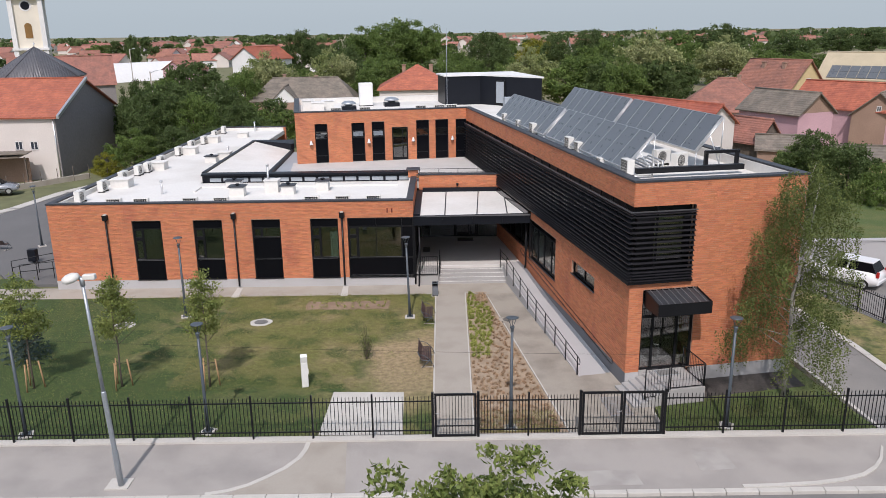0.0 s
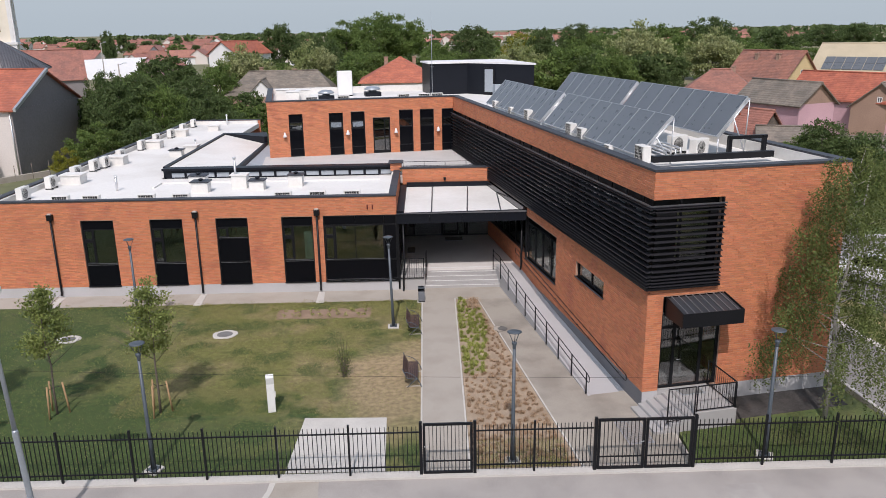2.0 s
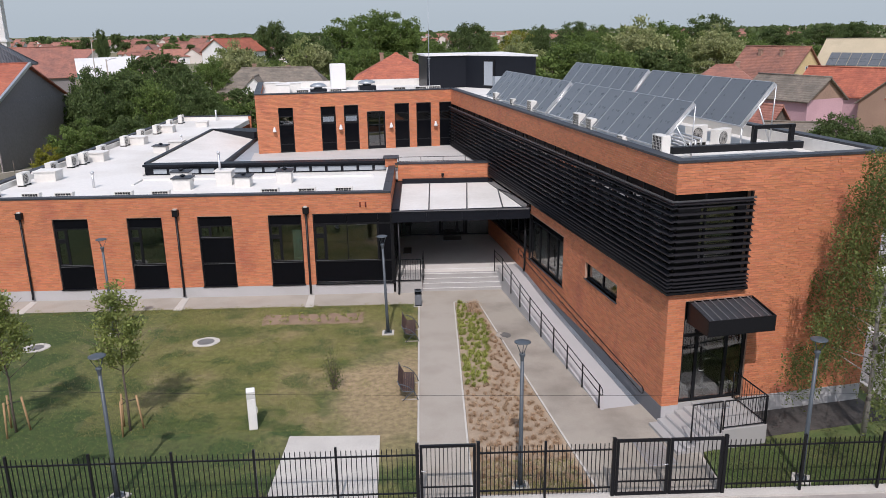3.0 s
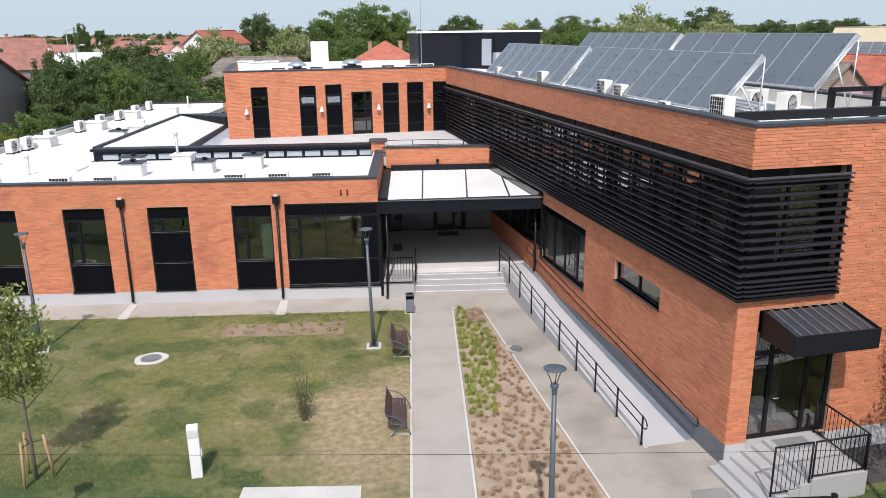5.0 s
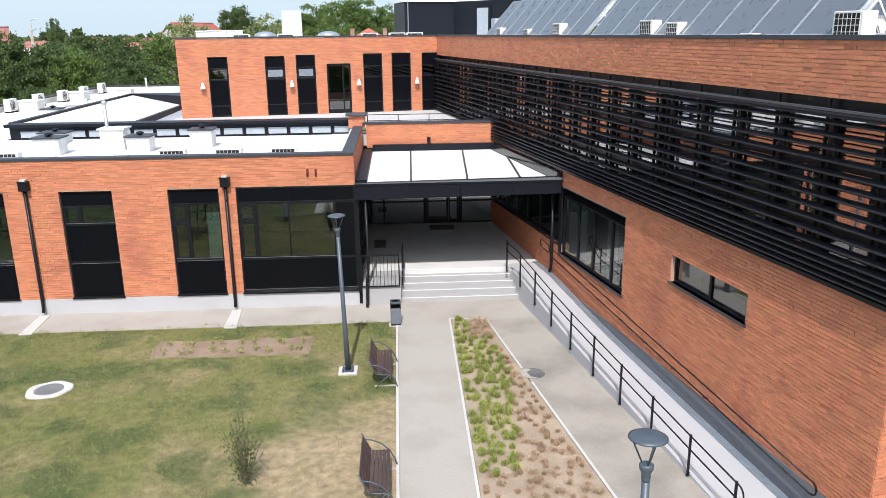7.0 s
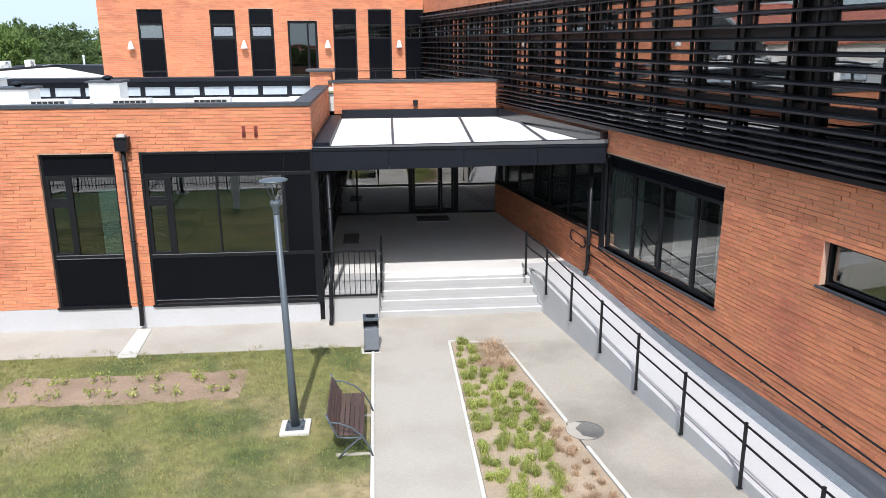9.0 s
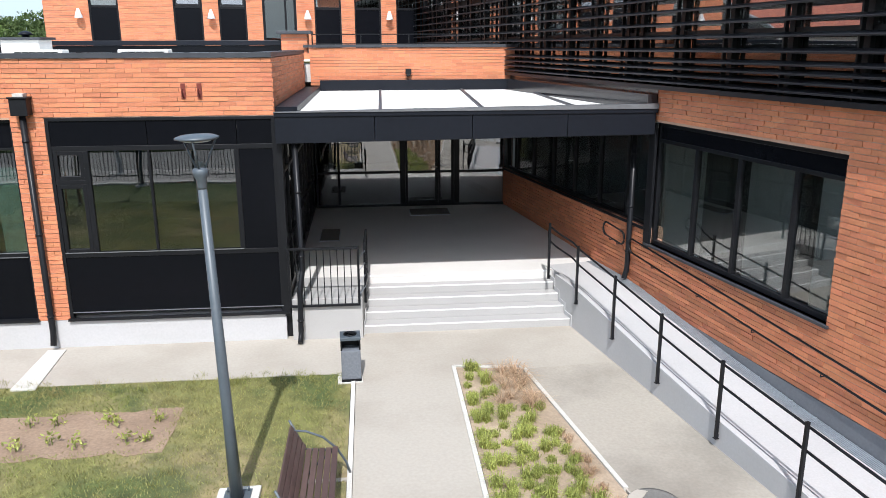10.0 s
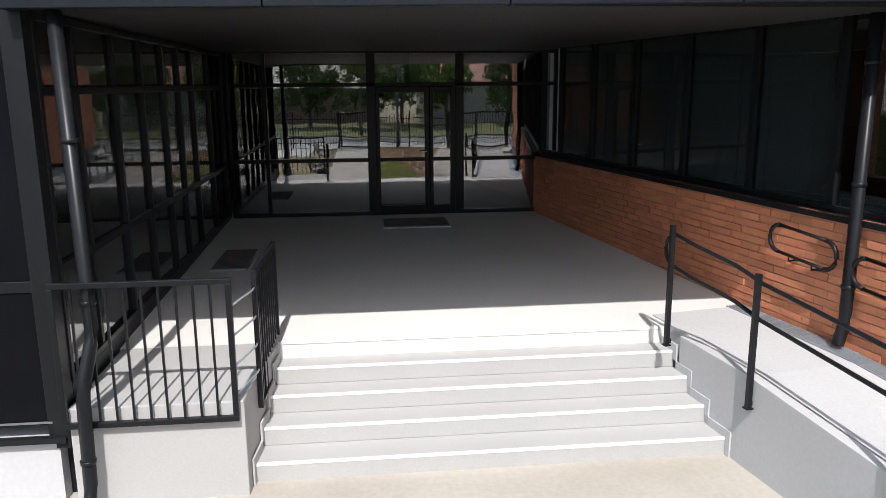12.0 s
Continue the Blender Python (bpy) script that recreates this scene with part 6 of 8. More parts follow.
for x, y, h in ((-15.0, 43.2, 0.7), (-8.75, 43.4, 1.55), (-15.2, 58.5, 0.5), (-16.4, 72.6, 0.8)):
    v = thing("vent_pipe", "thin grey vent pipe standing on the roof", "pipe", pose(x, y, RZ), "vent pipes")
    part("pipe", Form().tube([(0, 0, -0.05), (0, 0, h)], 0.06, 10), ALU, v)
    part("hood", Form().lathe([(0.08, h), (0.09, h + 0.03), (0.09, h + 0.1), (0.03, h + 0.13)], 10), ALU, v)
cond = thing("roof_conduit", "white membrane-covered conduit running along the roof", "conduit")
part("run", Form().box(-13.3, 44.9, RZ, -1.2, 45.02, RZ + 0.09).box(-13.3, 43.6, RZ, -13.18, 44.89, RZ + 0.09), MEMBRANE, cond)
for s, n, k, tall in ((2.6, 0.8, 1.15, 0.94), (9.6, 0.85, 1.1, 0.9), (8.35, 0.85, 0.95, 0.98), (5.25, 0.72, 0.8, 0.6), (15.6, 0.85, 1.1, 0.9), (18.6, 0.85, 0.85, 0.85), (21.8, 0.85, 0.9, 0.95)):
    a = copy_thing(ac, WING @ pose(n, s, 7.92 if k > 1 else 7.8, 0, 0, 90))
    a.scale = (0.72 * k, 0.8 * k, tall)
for s, n, r in ((5.4, 3.6, 0), (4.3, 3.9, 8)):
    copy_thing(ac, WING @ pose(n, s, 7.75, 0, 0, r + 20))


# collectors
def collector(bottom, top, z0, z1, s0):
    t = thing("solar_collector", "slate-grey flat solar collector panel with pale edge strips", "solar collector", WING, "solar collectors")
    L = math.hypot(top - bottom, z1 - z0)
    m = Matrix.Translation((bottom, s0, z0)) @ Matrix.Rotation(-math.atan2(z1 - z0, top - bottom), 4, "Y")
    part("glazing", Form().box(0.016, 0.016, 0, L - 0.016, 1.234, 0.07, m), SOLAR, t)
    f = Form().box(0, 0, -0.02, L, 0.016, 0.078, m).box(0, 1.234, -0.02, L, 1.25, 0.078, m).box(0, 0.016, -0.02, 0.016, 1.234, 0.075, m).box(L - 0.016, 0.016, -0.02, L, 1.234, 0.075, m)
    part("frame", f, ALU, t)
    return t


def bank(bottom, top, z0, z1, s0, count):
    c0 = collector(bottom, top, z0, z1, s0)
    for i in range(1, count):
        copy_thing(c0, WING @ pose(0, i * 1.262, 0))
    fr = thing("collector_stand", "aluminium stand of a row of solar collectors", "stand", WING, "collector stands")
    for i in range(0, count + 1, 4 if count == 8 else 7):
        s = s0 + i * 1.262 - 0.05
        f = Form().tube([(bottom, s, z0 - 0.03), (top, s, z1 - 0.03)], 0.03, 6).tube([(top, s, z1 - 0.05), (top - 0.05, s, 7.74)], 0.022, 6).tube([(bottom, s, z0 - 0.05), (bottom, s, 7.74)], 0.03, 6).tube([(bottom, s, 7.8), (top, s, 7.8)], 0.03, 6).tube([((bottom + top) / 2, s, (z0 + z1) / 2 - 0.05), (top, s, 7.82)], 0.025, 6)
        part("trestle", f, ALU, fr)
    part("purlin", Form().tube([(bottom + 0.15, s0, z0 + 0.1), (bottom + 0.15, s0 + count * 1.262, z0 + 0.1)], 0.03, 6).tube([(top - 0.15, s0, z1 - 0.2), (top - 0.15, s0 + count * 1.262, z1 - 0.2)], 0.03, 6), ALU, fr)


bank(0.80, 2.0, 8.14, 9.47, 2.85, 8)
bank(0.80, 2.0, 8.14, 9.47, 13.5, 8)
bank(4.45, 5.6, 8.50, 9.92, 4.0, 7)
bank(4.45, 5.6, 8.50, 9.92, 13.2, 7)
dk = thing("roof_duct", "black sheet-metal duct frame on the white roof", "duct", WING)
part("run", Form().box(1.3, 2.75, 7.9, 6.0, 3.0, 8.12), BLACK, dk, bevel=0.01)
for x, s in ((4.75, 3.7), (6.1, 3.6)):
    part("riser", Form().box(x, s, 7.73, x + 0.14, s + 0.14, 8.55), BLACK, dk)
part("cross", Form().box(4.75, 3.65, 8.45, 6.3, 3.8, 8.58), BLACK, dk, bevel=0.01)
hp = Form()
for i in range(5):
    hp.tube([(2.2 + 0.2 * i, 4.0, 7.76), (2.2 + 0.2 * i, 4.0, 7.95 + 0.05 * i), (2.3 + 0.2 * i, 5.6, 7.95 + 0.05 * i), (2.3 + 0.2 * i, 6.2, 7.76)], 0.045, 8)
pp = thing("roof_pipework", "silver lagged pipes bending over the roof", "pipework", WING)
part("pipe", hp, ALU, pp)
for x, y, w, h in ((-6.6, 37.8, 1.1, 1.85),):
    wb = thing("water_cabinet", "tall white enamelled plant cabinet on the upper roof", "cabinet", WING @ pose(x, y, 7.72))
    part("body", Form().box(-w / 2, -0.4, 0.06, w / 2, 0.4, h), WHITE, wb, bevel=0.06)
    part("foot", Form().box(-w / 2, -0.35, 0, w / 2, 0.35, 0.06), RUBBER, wb)
for x, y in ((-10.6, 33.5), (-9.8, 34.6), (-11.3, 35.5)):
    t = thing("roof_shaft", "white plastered ventilation shaft with a grey metal cap", "shaft", WING @ pose(x, y, 7.72), "roof shafts")
    part("shaft", Form().box(-0.45, -0.35, -0.02, 0.45, 0.35, 0.75), MEMBRANE, t, bevel=0.02)
    part("cap", Form().box(-0.5, -0.4, 0.75, 0.5, 0.4, 0.8), WHITE, t)
for x, y, r in ((-8.2, 34.8, 0.55), (-4.6, 37.0, 0.6)):
    t = thing("roof_fan", "grey domed roof fan on a dark curb", "fan", WING @ pose(x, y, 7.72), "roof fans")
    part("curb", Form().box(-r, -r, 0, r, r, 0.3), ANTHRA, t)
    part("dome", Form().lathe([(r * 0.5, 0.3), (r * 0.5, 0.42), (r * 1.05, 0.45), (r, 0.56), (r * 0.6, 0.68), (0.05, 0.72)], 18), GALV, t)
for x in (-9.4, -7.3, -3.2, -1.8, -0.9):
    copy_thing(ac, WING @ pose(x, 30.6, 7.62, 0, 0, 178))
an = thing("antenna_mast", "tall thin grey antenna mast with small rods", "antenna", WING @ pose(-1.05, 31.4, 7.72))
part("mast", Form().tube([(0, 0, 0), (0, 0, 3.2), (0, 0, 6.0)], 0.03, 8, 0.012), GALV, an)
part("foot", Form().box(-0.25, -0.25, 0, 0.25, 0.25, 0.06), COPING, an)
part("rod", Form().tube([(-0.12, 0, 2.3), (0.12, 0, 2.3)], 0.012, 6), GALV, an)
pd = thing("door_4", "grey glazed door of the plant room", "door", WING, kind="structure")
md = Matrix.Translation((3.6, 34.75, 0)) @ Matrix.Rotation(math.atan2(-5.2, 3.6), 4, "Z")
part("door_frame", Form().box(-0.05, -0.06, 7.74, 1.0, -0.015, 9.72, md), BLACK, pd)
part("pane", Form().box(0.06, -0.09, 7.95, 0.85, -0.065, 9.6, md), GREYSHEET, pd)
cb = thing("plant_cabinet", "pale grey cabinet beside the plant room", "cabinet", WING @ pose(3.2, 28.2, 7.72))
part("body", Form().box(-0.7, -0.3, 0, 0.7, 0.3, 1.2), GREYSHEET, cb, bevel=0.02)

# ---- planting ----
def rs(seed):
    return np.random.RandomState(seed)


def np_mesh(name, v, per, material):
    """A mesh of separate faces with `per` corners each, from an array of corners."""
    n = len(v) // per
    me = bpy.data.meshes.new(name)
    me.vertices.add(len(v))
    me.vertices.foreach_set("co", np.ascontiguousarray(v, dtype=np.float32).ravel())
    me.loops.add(n * per)
    me.loops.foreach_set("vertex_index", np.arange(n * per, dtype=np.int32))
    me.polygons.add(n)
    me.polygons.foreach_set("loop_start", np.arange(n, dtype=np.int32) * per)
    me.update(calc_edges=True)
    me.materials.append(material)
    return me


def leaf_mesh(name, p, size, material, r, up=0.5, slim=0.55):
    """A lozenge leaf at each point, turned at random but mostly facing upwards."""
    n = len(p)
    nr = r.normal(size=(n, 3))
    nr /= np.linalg.norm(nr, axis=1)[:, None]
    nr[:, 2] = nr[:, 2] * (1 - up) + up
    nr /= np.linalg.norm(nr, axis=1)[:, None]
    a = np.cross(nr, r.normal(size=(n, 3)))
    a /= np.linalg.norm(a, axis=1)[:, None]
    b = np.cross(nr, a)
    s = (size * r.uniform(0.65, 1.35, n))[:, None]
    bend = nr * s * 0.18
    v = np.stack([p - a * s, p + b * s * slim - bend, p + a * s, p - b * s * slim - bend], 1).reshape(-1, 3)
    return np_mesh(name, v, 4, material)


def crown_points(n, blobs, clumps, spread, r):
    """Leaves gathered in clumps on the outside of several rounded masses."""
    w = np.array([b[1][0] * b[1][1] * b[1][2] for b in blobs])
    k = r.choice(len(blobs), clumps, p=w / w.sum())
    d = r.normal(size=(clumps, 3))
    d /= np.linalg.norm(d, axis=1)[:, None]
    f = 1 - np.abs(r.normal(size=clumps)) * 0.22
    c = np.array([blobs[i][0] for i in k]) + d * np.array([blobs[i][1] for i in k]) * f[:, None]
    q = r.choice(clumps, n)
    return c[q] + r.normal(size=(n, 3)) * spread * np.array([1, 1, 0.6])


def trunk_form(h, r0, limbs, r, lean=0.0, start=0.35, reach=0.5):
    f = Form()
    pts = [(lean * t * t + 0.04 * h * (r.rand() - 0.5) * t, 0.04 * h * (r.rand() - 0.5) * t, h * t) for t in np.linspace(0, 1, 6)]
    pts[0] = (0, 0, -0.2)
    f.tube(pts, r0, 8, r0 * 0.2)
    for i in range(limbs):
        t = start + (0.92 - start) * i / max(1, limbs - 1)
        a = 2.4 * i + r.rand()
        o = Vector((lean * t * t, 0, h * t))
        L = h * reach * (1.1 - t) + 0.1 * h
        f.tube([o, o + Vector((math.cos(a) * L * 0.5, math.sin(a) * L * 0.5, L * 0.35)), o + Vector((math.cos(a) * L, math.sin(a) * L, L * 0.75))], r0 * 0.4 * (1.1 - t), 6, r0 * 0.08)
    return f


# young staked trees on the lawn
def young_tree(x, y, h, seed, wide):
    r = rs(seed)
    t = thing("young_tree", "young broadleaf tree with an open crown, tied to wooden stakes", "tree", pose(x, y, 0), "young trees")
    part("trunk", trunk_form(h * 0.97, 0.045, 16, r, 0.1, 0.40, 0.26), BARK, t)
    p = crown_points(4000, [((0, 0, h * 0.72), (wide * 0.85, wide * 0.85, h * 0.27)), ((0.1, 0, h * 0.86), (wide * 0.6, wide * 0.6, h * 0.15)), ((-0.1, 0.1, h * 0.58), (wide * 0.9, wide * 0.9, h * 0.13))], 60, 0.14, r)
    part("crown", leaf_mesh("crown", p, 0.050, LEAFYOUNG, r), LEAFYOUNG, t)
    for k, (a, d) in enumerate(((0.3, 0.35), (2.4, 0.35), (4.5, 0.35))):
        part("stake", Form().tube([(d * math.cos(a) * 1.15, d * math.sin(a) * 1.15, -0.1), (d * math.cos(a) * 0.85, d * math.sin(a) * 0.85, 1.15)], 0.032, 8), STAKE, t)
        part("tie", Form().tube([(d * math.cos(a) * 0.87, d * math.sin(a) * 0.87, 1.02), (0, 0, 1.0)], 0.012, 5), RUBBER, t)


young_tree(-11.42, 26.95, 4.55, 3, 0.85)
young_tree(-7.88, 26.85, 4.75, 4, 0.7)
young_tree(-14.92, 26.9, 4.7, 5, 0.95)

r = rs(11)
sp = thing("blue_spruce", "small blue-green spruce with tiered branches on the lawn", "tree", pose(-16.6, 29.6, 0))
part("trunk", Form().tube([(0, 0, -0.1), (0, 0, 2.3)], 0.06, 8, 0.01), BARK, sp)
pp = []
for k in range(150):
    z = 0.15 + 2.2 * (k / 150)
    a, L = 2.4 * k, (1.25 * (1 - z / 2.5) + 0.05) * r.uniform(0.8, 1.1)
    for j in np.linspace(0.15, 1, 16):
        pp.append((math.cos(a) * L * j + r.normal() * 0.03, math.sin(a) * L * j + r.normal() * 0.03, z - 0.12 * j * L + 0.08 * j * j + r.normal() * 0.02))
part("needles", leaf_mesh("needles", np.array(pp), 0.085, NEEDLE, r, 0.2, 0.3), NEEDLE, sp)
sb = thing("shrub", "slender young shrub with small green leaves on the lawn", "shrub", pose(-1.85, 29.3, 0))
sb.scale = (1.2, 1.2, 1.2)
r = rs(12)
f = Form()
tips = []
for k in range(26):
    a, L = 2.4 * k, r.uniform(0.7, 1.35)
    e = Vector((math.cos(a) * 0.32 * r.rand(), math.sin(a) * 0.32 * r.rand(), L))
    f.tube([(0, 0, -0.03), e * 0.5 + Vector((0.02, 0, 0)), e], 0.010, 5, 0.003)
    tips += [tuple(e * q) for q in r.uniform(0.1, 1.0, 26)]
part("stem", f, BARK, sb)
part("foliage", leaf_mesh("foliage", np.array(tips) + r.normal(size=(len(tips), 3)) * 0.07, 0.026, LEAFBIRCH, r), LEAFBIRCH, sb)

# weeping birch before the end wall
r = rs(21)
bt = thing("weeping_birch", "tall weeping birch with pale bark and hanging twigs", "tree", pose(14.35, 25.35, 0))
tf = Form().tube([(0, 0, -0.2), (0.05, 0.05, 2), (-0.05, 0.1, 4), (0.25, 0, 6.2), (0.45, 0.1, 8.2)], 0.09, 10, 0.012)
lv = []
for k in range(38):
    t = 0.2 + 0.78 * k / 37
    o = Vector((0.05, 0.05, 8.5 * t))
    a = 2.39996 * k
    L = (3.0 * (1 - 0.72 * t) + 0.4) * r.uniform(0.75, 1.15)
    dx, dy = math.cos(a), math.sin(a)
    if dx < -0.2 and t < 0.75:
        L *= 1.15
    if dy > 0:
        L *= 0.62 if dx < 0.5 else 0.66
    if dx > 0.2 and t < 0.55:
        L *= 0.74
    mid = o + Vector((dx * L * 0.6, dy * L * 0.6, 0.55))
    end = o + Vector((dx * L, dy * L, 0.35))
    part("limb", Form().tube([o, o + (mid - o) * 0.5, mid], 0.026 * (1.2 - t), 5, 0.005), BIRCHBARK, bt)
    for j in range(50):
        q = 1.06 - 0.75 * r.rand() ** 1.8
        s0 = o + (end - o) * q + Vector((r.normal() * 0.14, r.normal() * 0.14, 0.35 * math.sin(math.pi * min(q, 1)) + 0.05))
        H = r.uniform(0.6, 1.9) * min(1, 0.4 + s0.z / 6)
        H = min(H, s0.z - (0.9 if dx > -0.2 else 0.5))
        if H > 0.2:
            sway = Vector((r.normal() * 0.12, r.normal() * 0.1, 0))
            for u in np.linspace(0, 1, max(4, int(H * 15))):
                lv.append(tuple(s0 + sway * u - Vector((0, 0, H * u)) + Vector((r.normal() * 0.05, r.normal() * 0.05, 0))))
part("trunk", tf, BIRCHBARK, bt)
part("foliage", leaf_mesh("foliage", np.array(lv), 0.043, LEAFBIRCH, r, 0.15, 0.5), LEAFBIRCH, bt)

# the street tree on the verge
r = rs(31)
wt = thing("walnut_tree", "young walnut tree with large bright leaves on the verge", "tree", pose(2.05, 11.2, -0.1))
part("trunk", trunk_form(4.9, 0.11, 10, r, 0.1, 0.4, 0.3), BARK, wt)
towers = [(-1.65, 0.1, 5.4, 0.8), (-1.0, 0.3, 5.05, 0.7), (-0.45, 0.0, 5.4, 0.8), (0.25, 0.2, 5.6, 0.95), (0.85, 0.0, 5.65, 0.95), (1.65, 0.2, 5.2, 0.8), (2.15, 0.0, 5.0, 0.7)]
p = crown_points(9000, [((0.3, 0, 4.6), (1.8, 1.5, 0.8))] + [((x, y, z), (0.36, 0.36, q)) for x, y, z, q in towers], 330, 0.10, r)
part("crown", leaf_mesh("crown", p, 0.075, LEAFWALNUT, r, 0.5, 0.42), LEAFWALNUT, wt)


def blades(n, where, h, w, lean, material, name, label, seed):
    """Upright blades, one triangle each, over points that where() gives."""
    r = rs(seed)
    p = where(r, n)
    n = len(p)
    a = r.uniform(0, 2 * np.pi, n)
    d = np.stack([np.cos(a), np.sin(a), 0 * a], 1)
    hh = (h * r.uniform(0.5, 1.4, n))[:, None]
    tip = p + np.array([0, 0, 1]) * hh + np.stack([r.normal(size=n), r.normal(size=n), 0 * a], 1) * hh * lean
    v = np.stack([p - d * w, p + d * w, tip], 1).reshape(-1, 3)
    ob = new(name, np_mesh(name, v, 3, material))
    return tagged(ob, label, "grass", kind="stuff")


def clear(p):
    """Leaves out the soil strip, the pad and the footings."""
    x, y = p[:, 0], p[:, 1]
    keep = ~((x > -5.4) & (x < -1.4) & (y > 35.55) & (y < 36.6)) & ~((x > -3.05) & (x < 0.1) & (y < 26.25)) & ((x + 7.4) ** 2 + (y - 33.78) ** 2 > 0.3)
    dry = ((x - 0.2) / 2.4) ** 2 + ((y - 28.6) / 4.0) ** 2 < 1
    return p[keep & (y > 22.8) & ~(dry & (np.arange(len(x)) % 5 > 0))]


blades(120000, lambda r, n: clear(np.stack([r.uniform(-9.5, 1.0, n), r.uniform(26.5, 37.6, n), 0 * r.rand(n)], 1)), 0.035, 0.0045, 0.7, GRASSBLADE, "lawn_grass", "short mown grass blades, green and straw", 41)
blades(60000, lambda r, n: clear(np.stack([r.uniform(-19, 1.0, n), r.uniform(22.8, 37.6, n), 0 * r.rand(n)], 1)), 0.035, 0.006, 0.7, GRASSBLADE, "lawn_grass", "mown grass blades farther off", 42)


def tufts(r, n):
    k = n // 26
    c = np.concatenate([np.stack([r.uniform(-16, 1.0, k // 2), r.normal(37.45, 0.16, k // 2), np.zeros(k // 2)], 1), np.stack([r.uniform(-12, 0.9, k - k // 2), r.uniform(27, 37.4, k - k // 2), np.zeros(k - k // 2)], 1)])
    return clear(np.repeat(c, 26, 0) + r.normal(size=(len(c) * 26, 3)) * np.array([0.06, 0.06, 0]))


blades(24000, lambda r, n: np.stack([r.uniform(9.4, 16.3, n), r.uniform(22.8, 25.2, n), 0 * r.rand(n)], 1), 0.06, 0.006, 0.6, LEAFDARK, "lawn_grass", "lush green grass blades before the end wall", 44)
blades(9000, lambda r, n: np.stack([r.uniform(2.7, 5.5, n), 22.9 + 1.6 * r.rand(n) ** 1.6, 0.012 + 0 * r.rand(n)], 1), 0.07, 0.005, 0.6, GRASSBLADE, "bed_weeds", "green grass weeds at the foot of the bed", 45)
blades(9000, tufts, 0.08, 0.004, 0.6, GRASSBLADE, "grass_tufts", "longer green grass tufts along the lawn edge", 43)


def sedges(r, green):
    """Tuft centres in the bed: bright ones on the path side and farther in, bronze ones elsewhere."""
    out = []
    for j in range(55):
        y = 23.3 + j * 0.275 if j < 35 else 32.925 + (j - 35) * 0.235
        x0, x1 = 2.60 + 0.009 * (y - 25), 5.72 - (y - 22.8) * 0.143
        k = max(3, int((x1 - x0) / (0.19 if y < 33 else 0.17)))
        for i in range(k):
            x = x0 + (i + 0.5 + r.uniform(-0.48, 0.48)) * (x1 - x0) / k
            share = (x - x0) / (x1 - x0)
            isgreen = (y > 29.3 and share < 0.36 + (y - 29.3) * 0.095 and not (y > 36.0 and share > 0.42))
            if isgreen == green and r.rand() < 0.86:
                out.append((min(max(x, x0 + 0.08), x1 - 0.08), y + r.uniform(-0.14, 0.14), 0.012))
    return np.array(out)


for green, material, name, label in ((True, SEDGE, "green_sedges", "bright green sedge tufts in the planting bed"), (False, DRYSEDGE, "bronze_sedges", "dry bronze sedge tufts in the planting bed")):
    r = rs(51 + green)
    c = sedges(r, green)
    m = 110 if green else 56
    n = len(c) * m
    base = np.repeat(c, m, 0) + r.normal(size=(n, 3)) * np.array([0.03, 0.03, 0])
    a = r.uniform(0, 2 * np.pi, n)
    big = np.repeat(r.uniform(0.5, 1.4, len(c)), m)
    big = big * (0.95 if green else 1.2) * np.where(np.repeat((c[:, 1] > 35.7), m) & (not green), 2.2, 1.0)
    L, out = r.uniform(0.07, 0.19 if green else 0.12, n) * big, r.uniform(0.03, 0.16 if green else 0.12, n) * big
    L, out = np.where(big > 1.35, L * 0.55, L), np.where(big > 1.35, out * 1.25, out)
    d = np.stack([np.cos(a), np.sin(a), 0 * a], 1)
    s = np.stack([-np.sin(a), np.cos(a), 0 * a], 1) * (0.0042 if green else 0.0035)
    up = np.array([0, 0, 1.0])
    k1 = base + d * (out * 0.45)[:, None] + up * (L * 0.85)[:, None]
    tip = base + d * out[:, None] + up * (L * 0.72)[:, None]
    v = np.stack([base - s, base + s, k1 + s, base - s, k1 + s, k1 - s, k1 - s, k1 + s, tip], 1).reshape(-1, 3)
    tagged(new(name, np_mesh(name, v, 3, material)), label, "sedge", kind="stuff")
r = rs(61)
c = np.array([(x + r.uniform(-0.15, 0.15), y + r.uniform(-0.1, 0.1), 0.01) for x in np.arange(-5.3, -1.4, 0.42) for y in (35.75, 36.3)])
p = np.repeat(c, 34, 0) + r.normal(size=(len(c) * 34, 3)) * np.array([0.06, 0.06, 0.045]) + np.array([0, 0, 0.10])
for k, q in enumerate(c):
    sd = thing("seedling", "small green bedding plant in bare soil", "plant", I4, "seedlings")
    part("foliage", leaf_mesh("foliage", p[k * 34:(k + 1) * 34], 0.034, SEDGE, r, 0.5, 0.4), SEDGE, sd)
    part("stem", Form().tube([(q[0], q[1], -0.02), (q[0], q[1], 0.1)], 0.008, 5), LEAFYOUNG, sd)

# ---- neighbourhood ----
PLASTER = mat("cream plaster", (0.68, 0.63, 0.59), 0.9, 0, 0.06, 0.3, 8)
GREYWALL = mat("bare grey gable plaster", (0.272, 0.248, 0.247), 0.9, 0, 0.12, 0.15, 5)
PINK = mat("pink plaster", (0.58, 0.36, 0.40), 0.9, 0, 0.1, 0.4, 8)
YELLOW = mat("yellow plaster", (0.62, 0.48, 0.26), 0.9, 0, 0.08, 0.4, 8)
OLDBRICK = mat("weathered brick", (0.36, 0.24, 0.18), 0.9, 0, 0.15, 0.5, 8)
SHINGLE = mat("pale wood boards", (0.50, 0.43, 0.30), 0.85, 0, 0.12, 0.5, 10)
